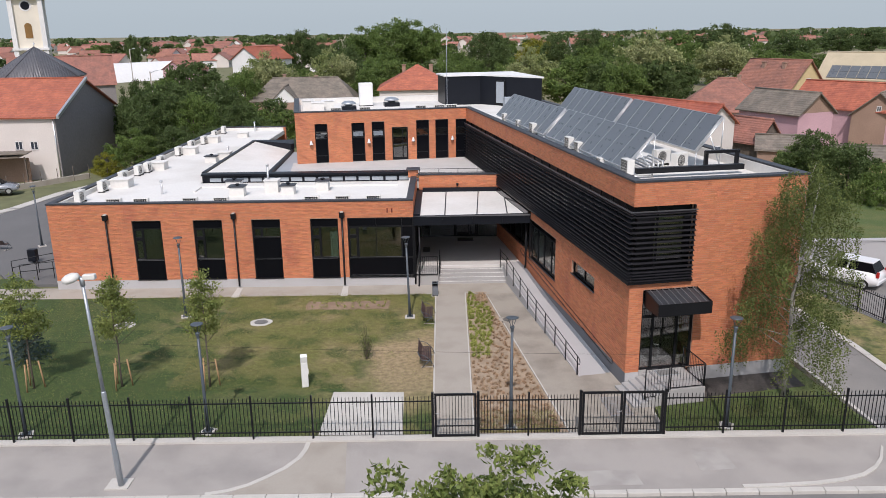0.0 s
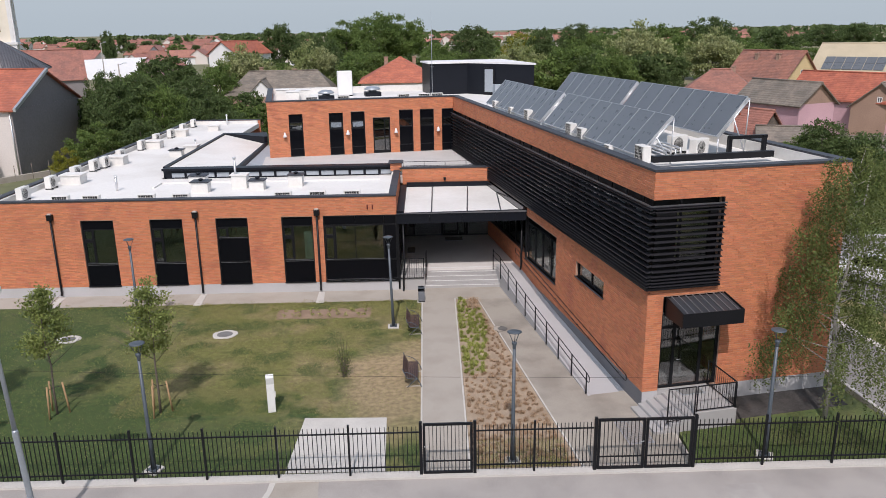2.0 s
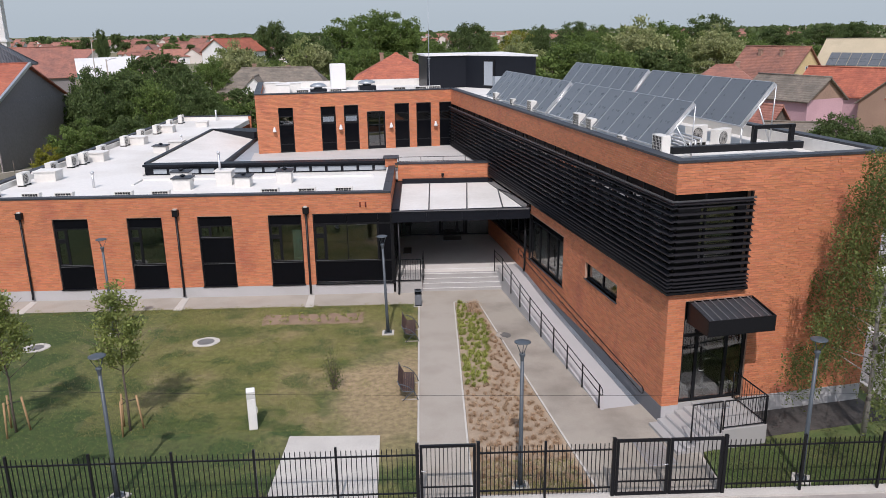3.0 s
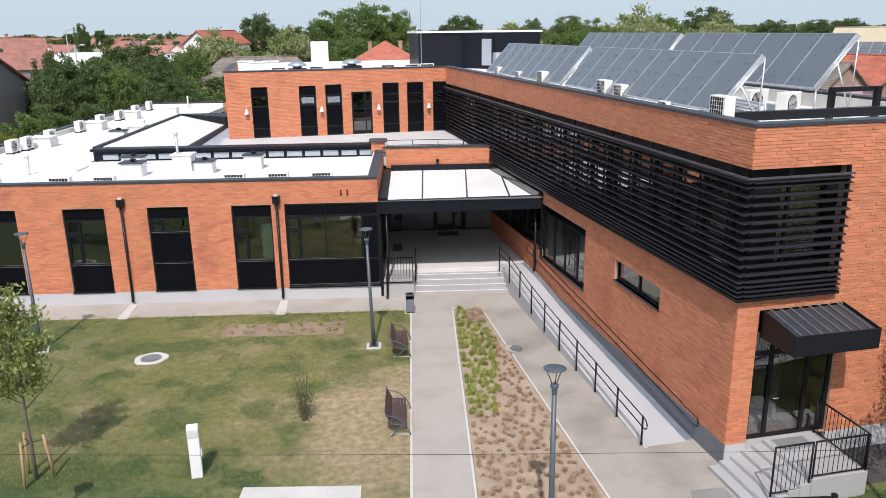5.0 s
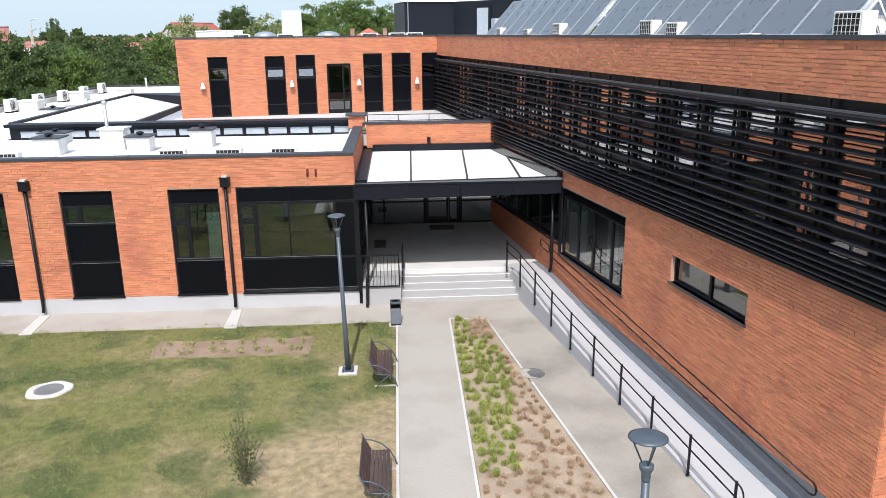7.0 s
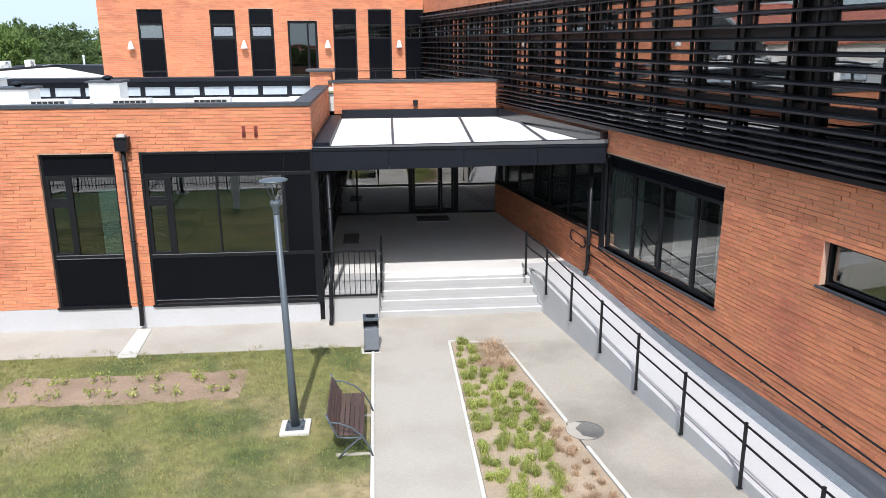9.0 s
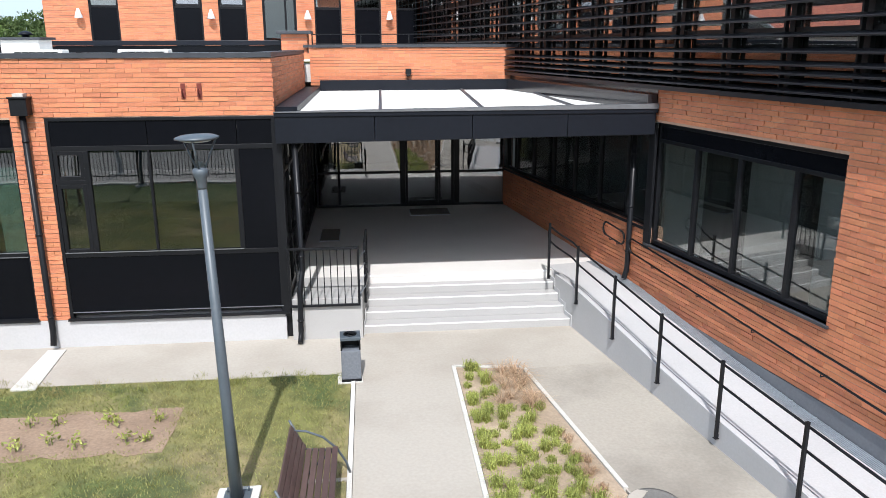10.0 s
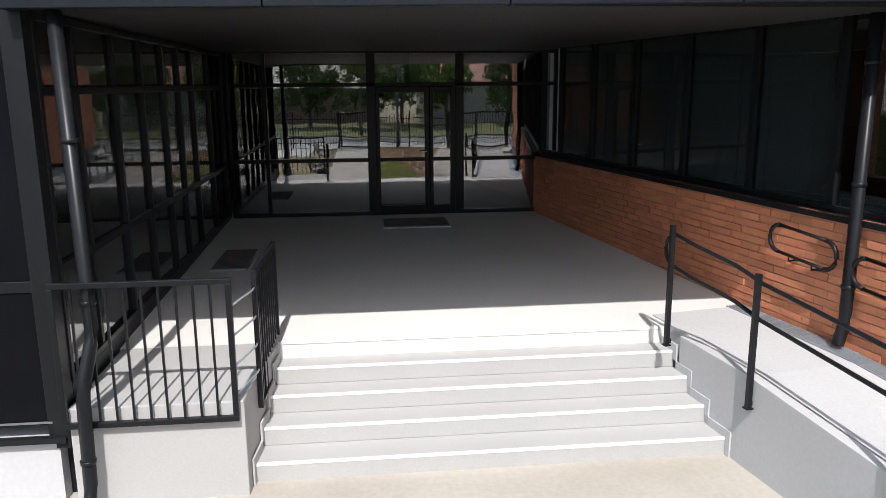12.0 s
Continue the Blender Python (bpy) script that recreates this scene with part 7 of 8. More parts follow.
GREENSHEET = mat("green sheeting", (0.05, 0.22, 0.16), 0.6)


def house(x, y, rot, w, d, eave, ridge, roof, wall, label, hip=0.0, chimneys=(), windows=(), over=0.35, gable=None, name="house"):
    """A house whose ridge runs along its own x: walls up to the gables, roof slabs, chimneys, windows."""
    t = thing(name, label, "house", pose(x, y, -0.2, 0, 0, rot), "neighbouring houses")
    f = Form()
    a, b = w / 2, d / 2
    f.add([(-a, -b, 0), (a, -b, 0), (a, b, 0), (-a, b, 0), (-a, -b, eave), (a, -b, eave), (a, b, eave), (-a, b, eave)], [(0, 1, 5, 4), (2, 3, 7, 6), (1, 2, 6, 5), (3, 0, 4, 7), (3, 2, 1, 0), (4, 5, 6, 7)])
    part("wall", f, wall, t)
    if not hip:
        for s in (-1, 1):
            part("gable", Form().add([(s * a, -b, eave), (s * a, b, eave), (s * a, 0, ridge), (s * (a - 0.25), -b, eave), (s * (a - 0.25), b, eave), (s * (a - 0.25), 0, ridge)], [(0, 1, 2), (5, 4, 3), (0, 2, 5, 3), (1, 4, 5, 2), (0, 3, 4, 1)]), gable or wall, t)
    k = (ridge - eave) / b
    e = eave - over * k
    o, h = over, hip * a if hip else -over
    r = Form()
    for s in (-1, 1):
        lo, hi = [(-a - o, s * (b + o), e), (a + o, s * (b + o), e)], [(a - h, 0, ridge + 0.02), (-a + h, 0, ridge + 0.02)]
        v = lo + hi
        v = v + [(p[0], p[1], p[2] + 0.14) for p in v]
        r.add(v, [(0, 1, 2, 3), (4, 5, 6, 7), (0, 1, 5, 4), (1, 2, 6, 5), (2, 3, 7, 6), (3, 0, 4, 7)])
    if hip:
        for s in (-1, 1):
            v = [(s * (a + o), -b - o, e), (s * (a + o), b + o, e), (s * (a - h), 0, ridge + 0.02)]
            v = v + [(p[0], p[1], p[2] + 0.139) for p in v]
            r.add(v, [(0, 1, 2), (3, 4, 5), (0, 1, 4, 3), (1, 2, 5, 4), (2, 0, 3, 5)])
    ro = part("roof", r, roof, t)
    part("ridge_tile", Form().tube([(-a + h, 0, ridge + 0.16), (a - h, 0, ridge + 0.16)], 0.11, 8), roof, ro)
    for cx, cy, ch in chimneys:
        part("chimney", Form().box(cx - 0.25, cy - 0.25, eave, cx + 0.25, cy + 0.25, ch).box(cx - 0.32, cy - 0.32, ch, cx + 0.32, cy + 0.32, ch + 0.12), OLDBRICK, ro)
    for side, u, z0, ww, hh in windows:
        m = {"f": pose(u, -b, 0), "r": pose(a, u, 0, 0, 0, 90)}[side]
        wi = part("window", Form().box(-ww / 2, -0.05, z0, -ww / 2 + 0.07, 0.03, z0 + hh, m).box(ww / 2 - 0.07, -0.05, z0, ww / 2, 0.03, z0 + hh, m).box(-ww / 2, -0.05, z0, ww / 2, 0.03, z0 + 0.07, m).box(-ww / 2, -0.05, z0 + hh - 0.07, ww / 2, 0.03, z0 + hh, m).box(-0.035, -0.05, z0, 0.035, 0.03, z0 + hh, m), WHITE, t)
        part("pane", Form().box(-ww / 2 + 0.07, -0.02, z0 + 0.07, ww / 2 - 0.07, -0.01, z0 + hh - 0.07, m), BLUE, wi)
    return t


# to the west
house(-49.2, 81.0, 0, 26, 14, 6.2, 9.35, TILERED, PLASTER, "large pale house with red tiled roof and grey gable", gable=GREYWALL, windows=(("f", 9.2, 3.0, 0.75, 0.85), ("f", 10.7, 3.0, 0.75, 0.85)))
solid("gable_wall", Form().box(-36.19, 74.0, -0.2, -36.12, 88.0, 6.0), GREYWALL, "bare grey plaster end wall of the large house", "wall")
vt = thing("verge_trim", "pale metal verge along the gable of the large house", "trim")
part("trim", loft([[(-35.83, 81.0 - q, 9.42 - 0.45 * q), (-35.58, 81.0 - q, 9.42 - 0.45 * q), (-35.58, 81.0 - q, 9.12 - 0.45 * q), (-35.83, 81.0 - q, 9.12 - 0.45 * q)] for q in (0.0, 3.6, 7.3)]), ALU, vt)
dp = thing("gutter_pipe", "pale downpipe at the corner of the large house", "downpipe")
part("pipe", Form().tube([(-36.3, 73.9, 0), (-36.3, 73.9, 5.9)], 0.07, 8), ALU, dp)
ap = thing("chapel", "pale round-ended chapel with a dark faceted sheet roof", "chapel", pose(-52.5, 104, -0.2, 0, 0, 32))
part("wall", Form().lathe([(5.2, 0), (5.2, 8.55)], 8), PLASTER, ap)
ar = part("roof", Form().lathe([(5.2, 8.5), (5.95, 8.5), (5.95, 8.66), (0.12, 12.35), (0.0, 12.35)], 8), SHEETDARK, ap)
for i in range(8):
    q = math.pi * i / 4
    part("ridge_strip", Form().tube([(5.95 * math.cos(q), 5.95 * math.sin(q), 8.7), (0, 0, 12.4)], 0.07, 6), SHEETDARK, ar)
    for w in (0.25, 0.5, 0.75):
        c, d = Vector((math.cos(q), math.sin(q), 0)), Vector((math.cos(q + math.pi / 4), math.sin(q + math.pi / 4), 0))
        g = c.lerp(d, w) * 5.95
        part("seam", Form().tube([(g.x, g.y, 8.67), (g.x * 0.12, g.y * 0.12, 11.93)], 0.03, 4), SHEETDARK, ar)
part("finial", Form().tube([(0, 0, 12.3), (0, 0, 13.0)], 0.05, 6).tube([(-0.2, 0, 12.8), (0.2, 0, 12.8)], 0.04, 6), ALU, ap)
ch = thing("church_tower", "white and cream church tower with arched belfry openings", "church", pose(-86.7, 170, -0.2, 0, 0, 21))
part("shaft", Form().box(-2.75, -2.75, 0, 2.75, 2.75, 24), mat("cream tower plaster", (0.78, 0.73, 0.62), 0.9, 0, 0.05), ch)
for sx in (-1, 1):
    for sy in (-1, 1):
        part("pilaster", Form().box(sx * 2.85 - 0.45, sy * 2.85 - 0.45, 0, sx * 2.85 + 0.45, sy * 2.85 + 0.45, 24), WHITE, ch)
part("cornice", Form().box(-3.5, -3.5, 10.9, 3.5, 3.5, 11.4).box(-3.6, -3.6, 21.3, 3.6, 3.6, 22.0), WHITE, ch)
part("opening", Form().slab([(-0.7, -2.82), (0.7, -2.82), (0.7, -2.76), (-0.7, -2.76)], 13.4, 15.8).tube([(0, -2.83, 15.8), (0, -2.76, 15.8)], 0.7, 20), mat("brown louvre boards", (0.26, 0.14, 0.04), 0.7), ch)
part("surround", Form().tube([(0, -2.81, 20.0), (0, -2.76, 20.0)], 1.15, 28), WHITE, ch)
part("clock", Form().tube([(0, -2.85, 20.0), (0, -2.76, 20.0)], 0.85, 24), ANTHRA, ch)
part("cap", Form().lathe([(3.6, 24), (3.5, 25.5), (2.0, 28), (0.8, 30), (0.1, 34)], 16), SHEETDARK, ch)
cs = thing("shed_row", "low open sheds with pale sheet roofs beside the large house", "shed")
part("roof", Form().slab([(-48, 68.5), (-38.5, 70.8), (-39, 73.2), (-48, 72.8)], 2.5, 2.62).slab([(-41.5, 70.3), (-37.8, 71.0), (-38.2, 72.8), (-41.6, 72.5)], 2.8, 2.9), TILEGREY, cs)
for x, y in ((-47, 69.2), (-44, 69.8), (-41, 70.6), (-38.2, 71.3)):
    part("post", Form().box(x - 0.06, y - 0.06, -0.2, x + 0.06, y + 0.06, 2.5), BARK, cs)
part("back", Form().box(-48, 72.6, -0.2, -38.6, 72.8, 2.2), OLDBRICK, cs)
hp = thing("wire_fence", "thin wire fence on a low wall beside the yard", "fence")
for i in range(14):
    part("post", Form().tube([(-46 + i * 0.95, 58.0 + i * 1.25, -0.2), (-46 + i * 0.95, 58.0 + i * 1.25, 1.3)], 0.03, 6), BARK, hp)
part("low_wall", Form().slab([(-46.3, 58.0), (-46, 57.8), (-33.6, 74.3), (-33.9, 74.5)], -0.3, 0.35), CONCRETE, hp)


def car(x, y, rot, paint, label, L=3.9):
    """A small hatchback: lofted body, glasshouse, wheels and lamps."""
    t = thing("car", label, "car", pose(x, y, 0, 0, 0, rot), "parked cars")
    prof = [(-L / 2, 0.35, 0.62), (-L / 2 + 0.05, 0.30, 0.92), (-L / 2 + 0.5, 0.22, 0.98), (-0.4, 0.2, 0.96), (0.55, 0.2, 0.95), (L / 2 - 0.75, 0.22, 0.90), (L / 2 - 0.1, 0.28, 0.72), (L / 2, 0.36, 0.55)]
    f = Form()
    ring = []
    for px, z0, z1 in prof:
        hw = 0.80 if abs(px) < L / 2 - 0.3 else 0.66
        ring += [(px, -hw, z0), (px, -hw - 0.02, (z0 + z1) / 2), (px, -hw + 0.08, z1), (px, hw - 0.08, z1), (px, hw + 0.02, (z0 + z1) / 2), (px, hw, z0)]
    fs = [(i * 6 + k, i * 6 + (k + 1) % 6, (i + 1) * 6 + (k + 1) % 6, (i + 1) * 6 + k) for i in range(len(prof) - 1) for k in range(6)]
    f.add(ring, fs + [tuple(range(6))[::-1], tuple(range((len(prof) - 1) * 6, len(prof) * 6))], True)
    part("body", f, paint, t)
    roof = [(-L / 2 + 0.15, 0.97, 0.64), (-L / 2 + 0.42, 1.40, 0.55), (-0.3, 1.48, 0.56), (0.25, 1.43, 0.55), (0.95, 0.96, 0.66)]
    g = Form()
    ring = []
    for px, z, hw in roof:
        ring += [(px, -hw, z), (px, hw, z)]
    g.add(ring, [(i * 2, i * 2 + 1, i * 2 + 3, i * 2 + 2) for i in range(4)])
    part("roof", Form().box(-L / 2 + 0.38, -0.54, 1.42, 0.22, 0.54, 1.49), paint, t, bevel=0.04)
    part("windscreen", g, GLOSSBLACK, t)
    for s in (-1, 1):
        part("side_window", Form().add([(-L / 2 + 0.15, s * 0.66, 0.97), (0.95, s * 0.66, 0.96), (0.25, s * 0.56, 1.43), (-L / 2 + 0.42, s * 0.56, 1.41), (-L / 2 + 0.15, s * 0.60, 0.97), (0.95, s * 0.60, 0.96), (0.25, s * 0.5, 1.42), (-L / 2 + 0.42, s * 0.5, 1.40)], [(0, 1, 2, 3), (7, 6, 5, 4), (0, 4, 5, 1), (1, 5, 6, 2), (2, 6, 7, 3), (3, 7, 4, 0)]), GLOSSBLACK, t)
        for q in (-0.35, 0.3):
            part("pillar", Form().add([(q - 0.04, s * 0.675, 0.96), (q + 0.04, s * 0.675, 0.96), (q + 0.0, s * 0.57, 1.44), (q - 0.08, s * 0.57, 1.44), (q - 0.04, s * 0.64, 0.96), (q + 0.04, s * 0.64, 0.96), (q, s * 0.53, 1.44), (q - 0.08, s * 0.53, 1.44)], [(0, 1, 2, 3), (7, 6, 5, 4), (0, 4, 5, 1), (1, 5, 6, 2), (2, 6, 7, 3), (3, 7, 4, 0)]), paint, t)
        part("tail_lamp", Form().box(-L / 2 - 0.01, s * 0.62 - 0.07, 0.75, -L / 2 + 0.12, s * 0.62 + 0.07, 1.05), RED, t, bevel=0.01)
        part("headlight", Form().box(L / 2 - 0.14, s * 0.55 - 0.12, 0.58, L / 2 - 0.0, s * 0.55 + 0.12, 0.70), ALU, t, bevel=0.02)
        part("mirror", Form().box(0.62, s * 0.78 - 0.06, 0.98, 0.74, s * 0.78 + 0.06, 1.1), paint, t, bevel=0.02)
        for q in (-L / 2 + 0.68, L / 2 - 0.72):
            wh = part("wheel", Form().tube([(q, s * 0.66, 0.29), (q, s * 0.83, 0.29)], 0.29, 20), RUBBER, t)
            part("rim", Form().tube([(q, s * 0.80, 0.29), (q, s * 0.84, 0.29)], 0.18, 14), ALU, wh)
    part("bumper", Form().box(-L / 2 - 0.04, -0.68, 0.32, -L / 2 + 0.1, 0.68, 0.52), paint, t, bevel=0.04)
    part("trim", Form().box(-L / 2 + 1.0, -0.835, 0.48, L / 2 - 1.0, -0.815, 0.54), RUBBER, t)
    return t


car(23.5, 38.85, 133, CARWHITE, "small white hatchback parked on the light asphalt", 3.85)
car(27.8, 37.5, 170, BLUE, "dark car parked beside the white one", 4.1)
car(-38.6, 66.3, 20, CARGREY, "silver car parked by the wire fence")
car(-41.2, 63.8, 24, BLUE, "dark car parked by the wire fence")
wb = thing("litter_bin", "dark square litter bin beside the yard", "bin", pose(-24.0, 44.6, 0))
part("body", Form().box(-0.25, -0.2, 0.1, 0.25, 0.2, 0.85), ANTHRA, wb, bevel=0.03)
part("leg", Form().box(-0.04, -0.04, -0.2, 0.04, 0.04, 0.1), BLACK, wb)
copy_thing(b1, pose(-27.2, 47.8, 0, 0, 0, 80))
wr = thing("ramp_railing", "black steel railing of the rear ramp", "railing")
for i in range(4):
    part("post", Form().tube([(-20.6 - i * 1.0, 44.5 - i * 1.0, -0.1), (-20.6 - i * 1.0, 44.5 - i * 1.0, 1.0)], 0.025, 6), BLACK, wr)
    part("post", Form().tube([(-20.3 - i * 0.8, 41.6 - i * 0.3, -0.1), (-20.3 - i * 0.8, 41.6 - i * 0.3, 1.0)], 0.025, 6), BLACK, wr)
for z in (0.6, 1.0):
    part("rail", Form().tube([(-20.6, 44.5, z), (-23.6, 41.5, z)], 0.02, 6).tube([(-20.3, 41.6, z), (-22.7, 40.7, z)], 0.02, 6), BLACK, wr)

house(-69.0, 145, 25, 17, 14, 5.2, 9.9, TILEBROWN, GREYWALL, "long house with a brown pitched roof behind the large one", chimneys=((3, 0.5, 10.6),))

# behind and to the east
house(-1.9, 114.2, 2, 10.9, 11.2, 5.95, 8.85, TILERED, PLASTER, "house with a bright red hipped tile roof", hip=0.96, chimneys=((-2.0, 0.6, 8.95), (2.0, 0.6, 8.95)))
house(-19.2, 118.5, 3, 15.0, 10, 4.2, 7.0, TILEGREY, OLDBRICK, "old house with a mossy grey tiled roof", hip=0.33, chimneys=((-3.2, 0.3, 7.6), (1.6, 0.3, 7.3)))
house(-21.4, 114.3, -87, 5.0, 4.2, 4.0, 6.1, TILEGREY, OLDBRICK, "brick wing of the old house with a white gable", over=0.2, gable=WHITE)
house(52.1, 115.6, -58, 9.6, 8.8, 4.9, 8.9, TILEBROWN, YELLOW, "yellow house with a weathered red gable roof", chimneys=((-1.8, -1.2, 8.6), (1.6, -1.2, 8.6)), windows=(("r", 0.0, 5.2, 1.0, 1.3), ("f", -2, 2.0, 1.2, 1.4), ("f", 2, 2.0, 1.2, 1.4)))
house(39.0, 101, -20, 11.5, 10.5, 3.6, 7.2, TILEBROWN, PLASTER, "house with a dark red hipped roof", hip=0.8, chimneys=((1.5, 0.8, 7.6),))
house(23.0, 76.2, -64, 17, 3.8, 5.4, 6.9, TILERED, PLASTER, "long low house with a red roof and white gable", windows=(("r", 0, 2.2, 0.9, 1.1),))
house(39.2, 83.4, -66, 8.2, 5.0, 5.0, 6.9, TILEGREY, PINK, "pink house with a grey tiled gable roof", gable=OLDBRICK, windows=(("f", 1.0, 1.4, 0.9, 1.2), ("f", -2.2, 1.4, 0.9, 1.2)))
house(52.2, 93.0, -56, 13, 6.6, 4.3, 7.0, TILERED, PINK, "pink house with an orange-red roof", windows=(("f", -2.0, 1.8, 1.0, 1.2), ("f", 2.5, 1.8, 1.0, 1.2)))
house(54.0, 90.0, -130, 7.0, 5.6, 3.8, 6.2, TILEGREY, OLDBRICK, "small weathered brick house", windows=(("r", 0.0, 4.2, 0.5, 0.6),))
house(64.2, 113.5, -45, 11.0, 8.5, 6.4, 9.8, SHINGLE, WHITE, "white house with a half-boarded roof", windows=(("r", 0.5, 3.6, 1.0, 1.3),))
sa = thing("roof_array", "dark solar panels in a white grid on a boarded roof", "solar panels", pose(64.2, 113.5, -0.2, 0, 0, -45))
for i in range(6):
    for j in range(2):
        v = []
        for u, q in ((0, 0), (1, 0), (1, 1), (0, 1)):
            sy = 4.45 - (j + q * 0.94) * 1.05
            v.append((-4.2 + (i + u * 0.95) * 1.35, -sy, 6.4 + (4.25 - sy) * 0.8 + 0.22))
        part("panel", Form().add(v + [(a, b, c + 0.05) for a, b, c in v], [(3, 2, 1, 0), (4, 5, 6, 7), (0, 1, 5, 4), (1, 2, 6, 5), (2, 3, 7, 6), (3, 0, 4, 7)]), SOLAR, sa)
house(32.6, 75.6, -62, 4.4, 3.4, 3.0, 4.9, TILEBROWN, BARK, "small old wooden shed with a red tiled roof", over=0.3, name="shed")
house(38.5, 66.0, -15, 4.5, 4.0, 2.6, 3.4, TILEGREY, YELLOW, "low yellow outbuilding with a flat grey roof", over=0.3, name="shed")
house(34.5, 72, -20, 5.0, 4.0, 2.6, 3.6, TILEGREY, OLDBRICK, "low shed with a sheet roof", over=0.3, name="shed")

# across the street
solid("verge_south", Form().slab([(-160, -3), (160, -3), (160, 12.3), (-160, 12.3)], -0.3, -0.05), LAWN, "grass verge across the street", "lawn")
house(-15, -6.5, 2, 11, 8, 3.4, 6.0, TILERED, YELLOW, "yellow street house with a red tiled roof", windows=(("f", -3, 1.0, 1.1, 1.4),))
house(12.5, -7.5, -4, 10, 8, 3.4, 5.8, TILERED, PLASTER, "pale street house with a red tiled roof", windows=(("f", -3, 1.0, 1.1, 1.4),))
house(-1.0, -9.5, 0, 9, 7, 3.0, 5.0, TILEGREY, OLDBRICK, "old brick street house with a grey sheet roof")
house(31, -8, 3, 12, 8, 3.4, 6.0, TILEBROWN, PLASTER, "pale street house with a brown roof")
house(-34, -8, 0, 12, 8, 3.4, 6.0, TILEBROWN, PINK, "pink street house with a brown roof")


# ---- trees all round ----
def tree_kind(seed, leaf, count, size):
    r = rs(seed)
    t = thing("tree", "broad green leafy tree", "tree", pose(0, -3000, 0), "trees")
    part("trunk", trunk_form(0.72, 0.03, 7, r, 0.02, 0.3, 0.45), BARK, t)
    blobs = [((0, 0, 0.58), (0.36, 0.36, 0.36))]
    for k in range(9):
        a, z = 2.4 * k + r.rand(), r.uniform(0.30, 0.80)
        q = 0.30 * math.sin(math.pi * min(0.95, z + 0.1))
        blobs.append(((math.cos(a) * q, math.sin(a) * q, z), (0.2, 0.2, 0.17)))
    p = crown_points(count, blobs, 150, 0.036, r)
    p = p[p[:, 2] > 0.10]
    part("crown", leaf_mesh("crown", p, size, leaf, r, 0.4, 0.6), leaf, t)
    return t


KINDS = {"d": [tree_kind(101, LEAFDARK, 13000, 0.0142), tree_kind(102, LEAFDARK, 13000, 0.0142)], "g": [tree_kind(103, LEAF, 13000, 0.0142), tree_kind(104, LEAF, 13000, 0.0146)],
         "p": [tree_kind(105, LEAFPALE, 13000, 0.015)], "y": [tree_kind(106, LEAFYEL, 11000, 0.015)],
         "D": [tree_kind(107, LEAFDARK, 5500, 0.022)], "G": [tree_kind(108, LEAF, 5500, 0.022)], "F": [tree_kind(109, LEAFDARK, 1600, 0.042)], "H": [tree_kind(110, LEAF, 1600, 0.042)]}
NAMES = {"d": "dense dark green broadleaf tree", "g": "green broadleaf tree with an uneven crown", "p": "chestnut tree with pale blossom among the leaves", "y": "yellow-green young tree with loose foliage", "D": "dark green tree in the undergrowth", "G": "green tree in the undergrowth", "F": "distant dark green village tree", "H": "distant green village tree"}
SPOTS = """-164 420 11.5 5.0 F/-157 424 12 4.6 F/-171 418 10.5 5 F/-32.3 86 9.2 3.0 d/-28.7 80 8.6 3.9 d/-25.3 82 7.8 3.6 g/-32.5 97 8.3 4.6 d/-25.6 95 8.2 4 d/-28.1 72 5.1 2.9 g/-25 75 5.1 3 d/-22.1 78 4.6 2.7 d/-29.9 70 3.2 1.5 y/-20.8 85 6.6 3 d/-18.1 81 5.2 2.4 d/-40.6 95 5.9 2.6 d
-26.5 125 10.4 5.6 p/-17.4 135 10.7 5.6 p/-27.8 115 8.3 3.6 g/-32.3 190 14.4 5.4 d/-100.2 260 13.6 3 d/-18.0 205 14.6 8 g/-10.4 213 16.6 10.4 g/-3.7 215 16.0 8.4 g/-22.9 190 11.3 6 d/-7 125 10.2 6.1 g/1.1 140 8.4 4.1 g/-33.8 230 10.8 6.1 d
4.7 170 9.4 5.4 g/13.3 190 13.4 6.7 d/7.1 140 8.6 4.7 g/27.3 210 11.4 6.5 y/15.5 120 10.6 5.2 p/12.4 125 9.1 3.8 g/31.1 200 12.5 4.7 d/24.1 120 10.8 5.8 g/46.2 230 13.5 7.9 d/45.5 200 12 6.2 g/35.7 128 12.9 6.8 p/27.5 110 10.2 4.2 g
58.9 190 12.8 7.4 g/39.5 125 8.5 4.4 d/69.7 190 14.4 8.6 d/55.4 148 11.8 6.6 p/54.1 165 10.7 5.2 g/69.5 168 9.8 6.2 g/108.5 240 11.7 9 d/87.5 180 8.3 7 g/164.5 320 12.2 10 d/187.9 340 12.8 9.8 d/77.6 176 7.7 5.6 g/33.5 112 7.6 3.4 d
30.4 58 6.1 2.9 d/31.2 54 5.7 2.9 d/31.4 50.5 4.5 2.2 g/29.7 60 4.5 2 g/26.9 49 3.6 1.8 d/36 53 3.0 1.6 g/41 56 3.4 1.8 d/24 55 3.4 1.8 g"""
MORE = []
rr = rs(201)
for k in range(34):  # undergrowth and trees that close the gaps behind the building
    spot = (-46 + 3.2 * k + rr.uniform(-2, 2), 112 + 60 * rr.rand(), rr.uniform(6.8, 9.2), rr.uniform(3.8, 5.6), "DG"[k % 2])
    if not (spot[0] > 36 and spot[1] < 150) and not (-32 < spot[0] < 8 and spot[1] < 127):
        MORE.append(spot)
for k in range(110):
    y = 215 + 420 * rr.rand()
    x = y * rr.uniform(-0.58, 0.55)
    if not (abs(x + 95) < 20 and y < 262):
        MORE.append((x, y, rr.uniform(4.5, 8.5), rr.uniform(3.0, 6.5), "FH"[k % 2]))
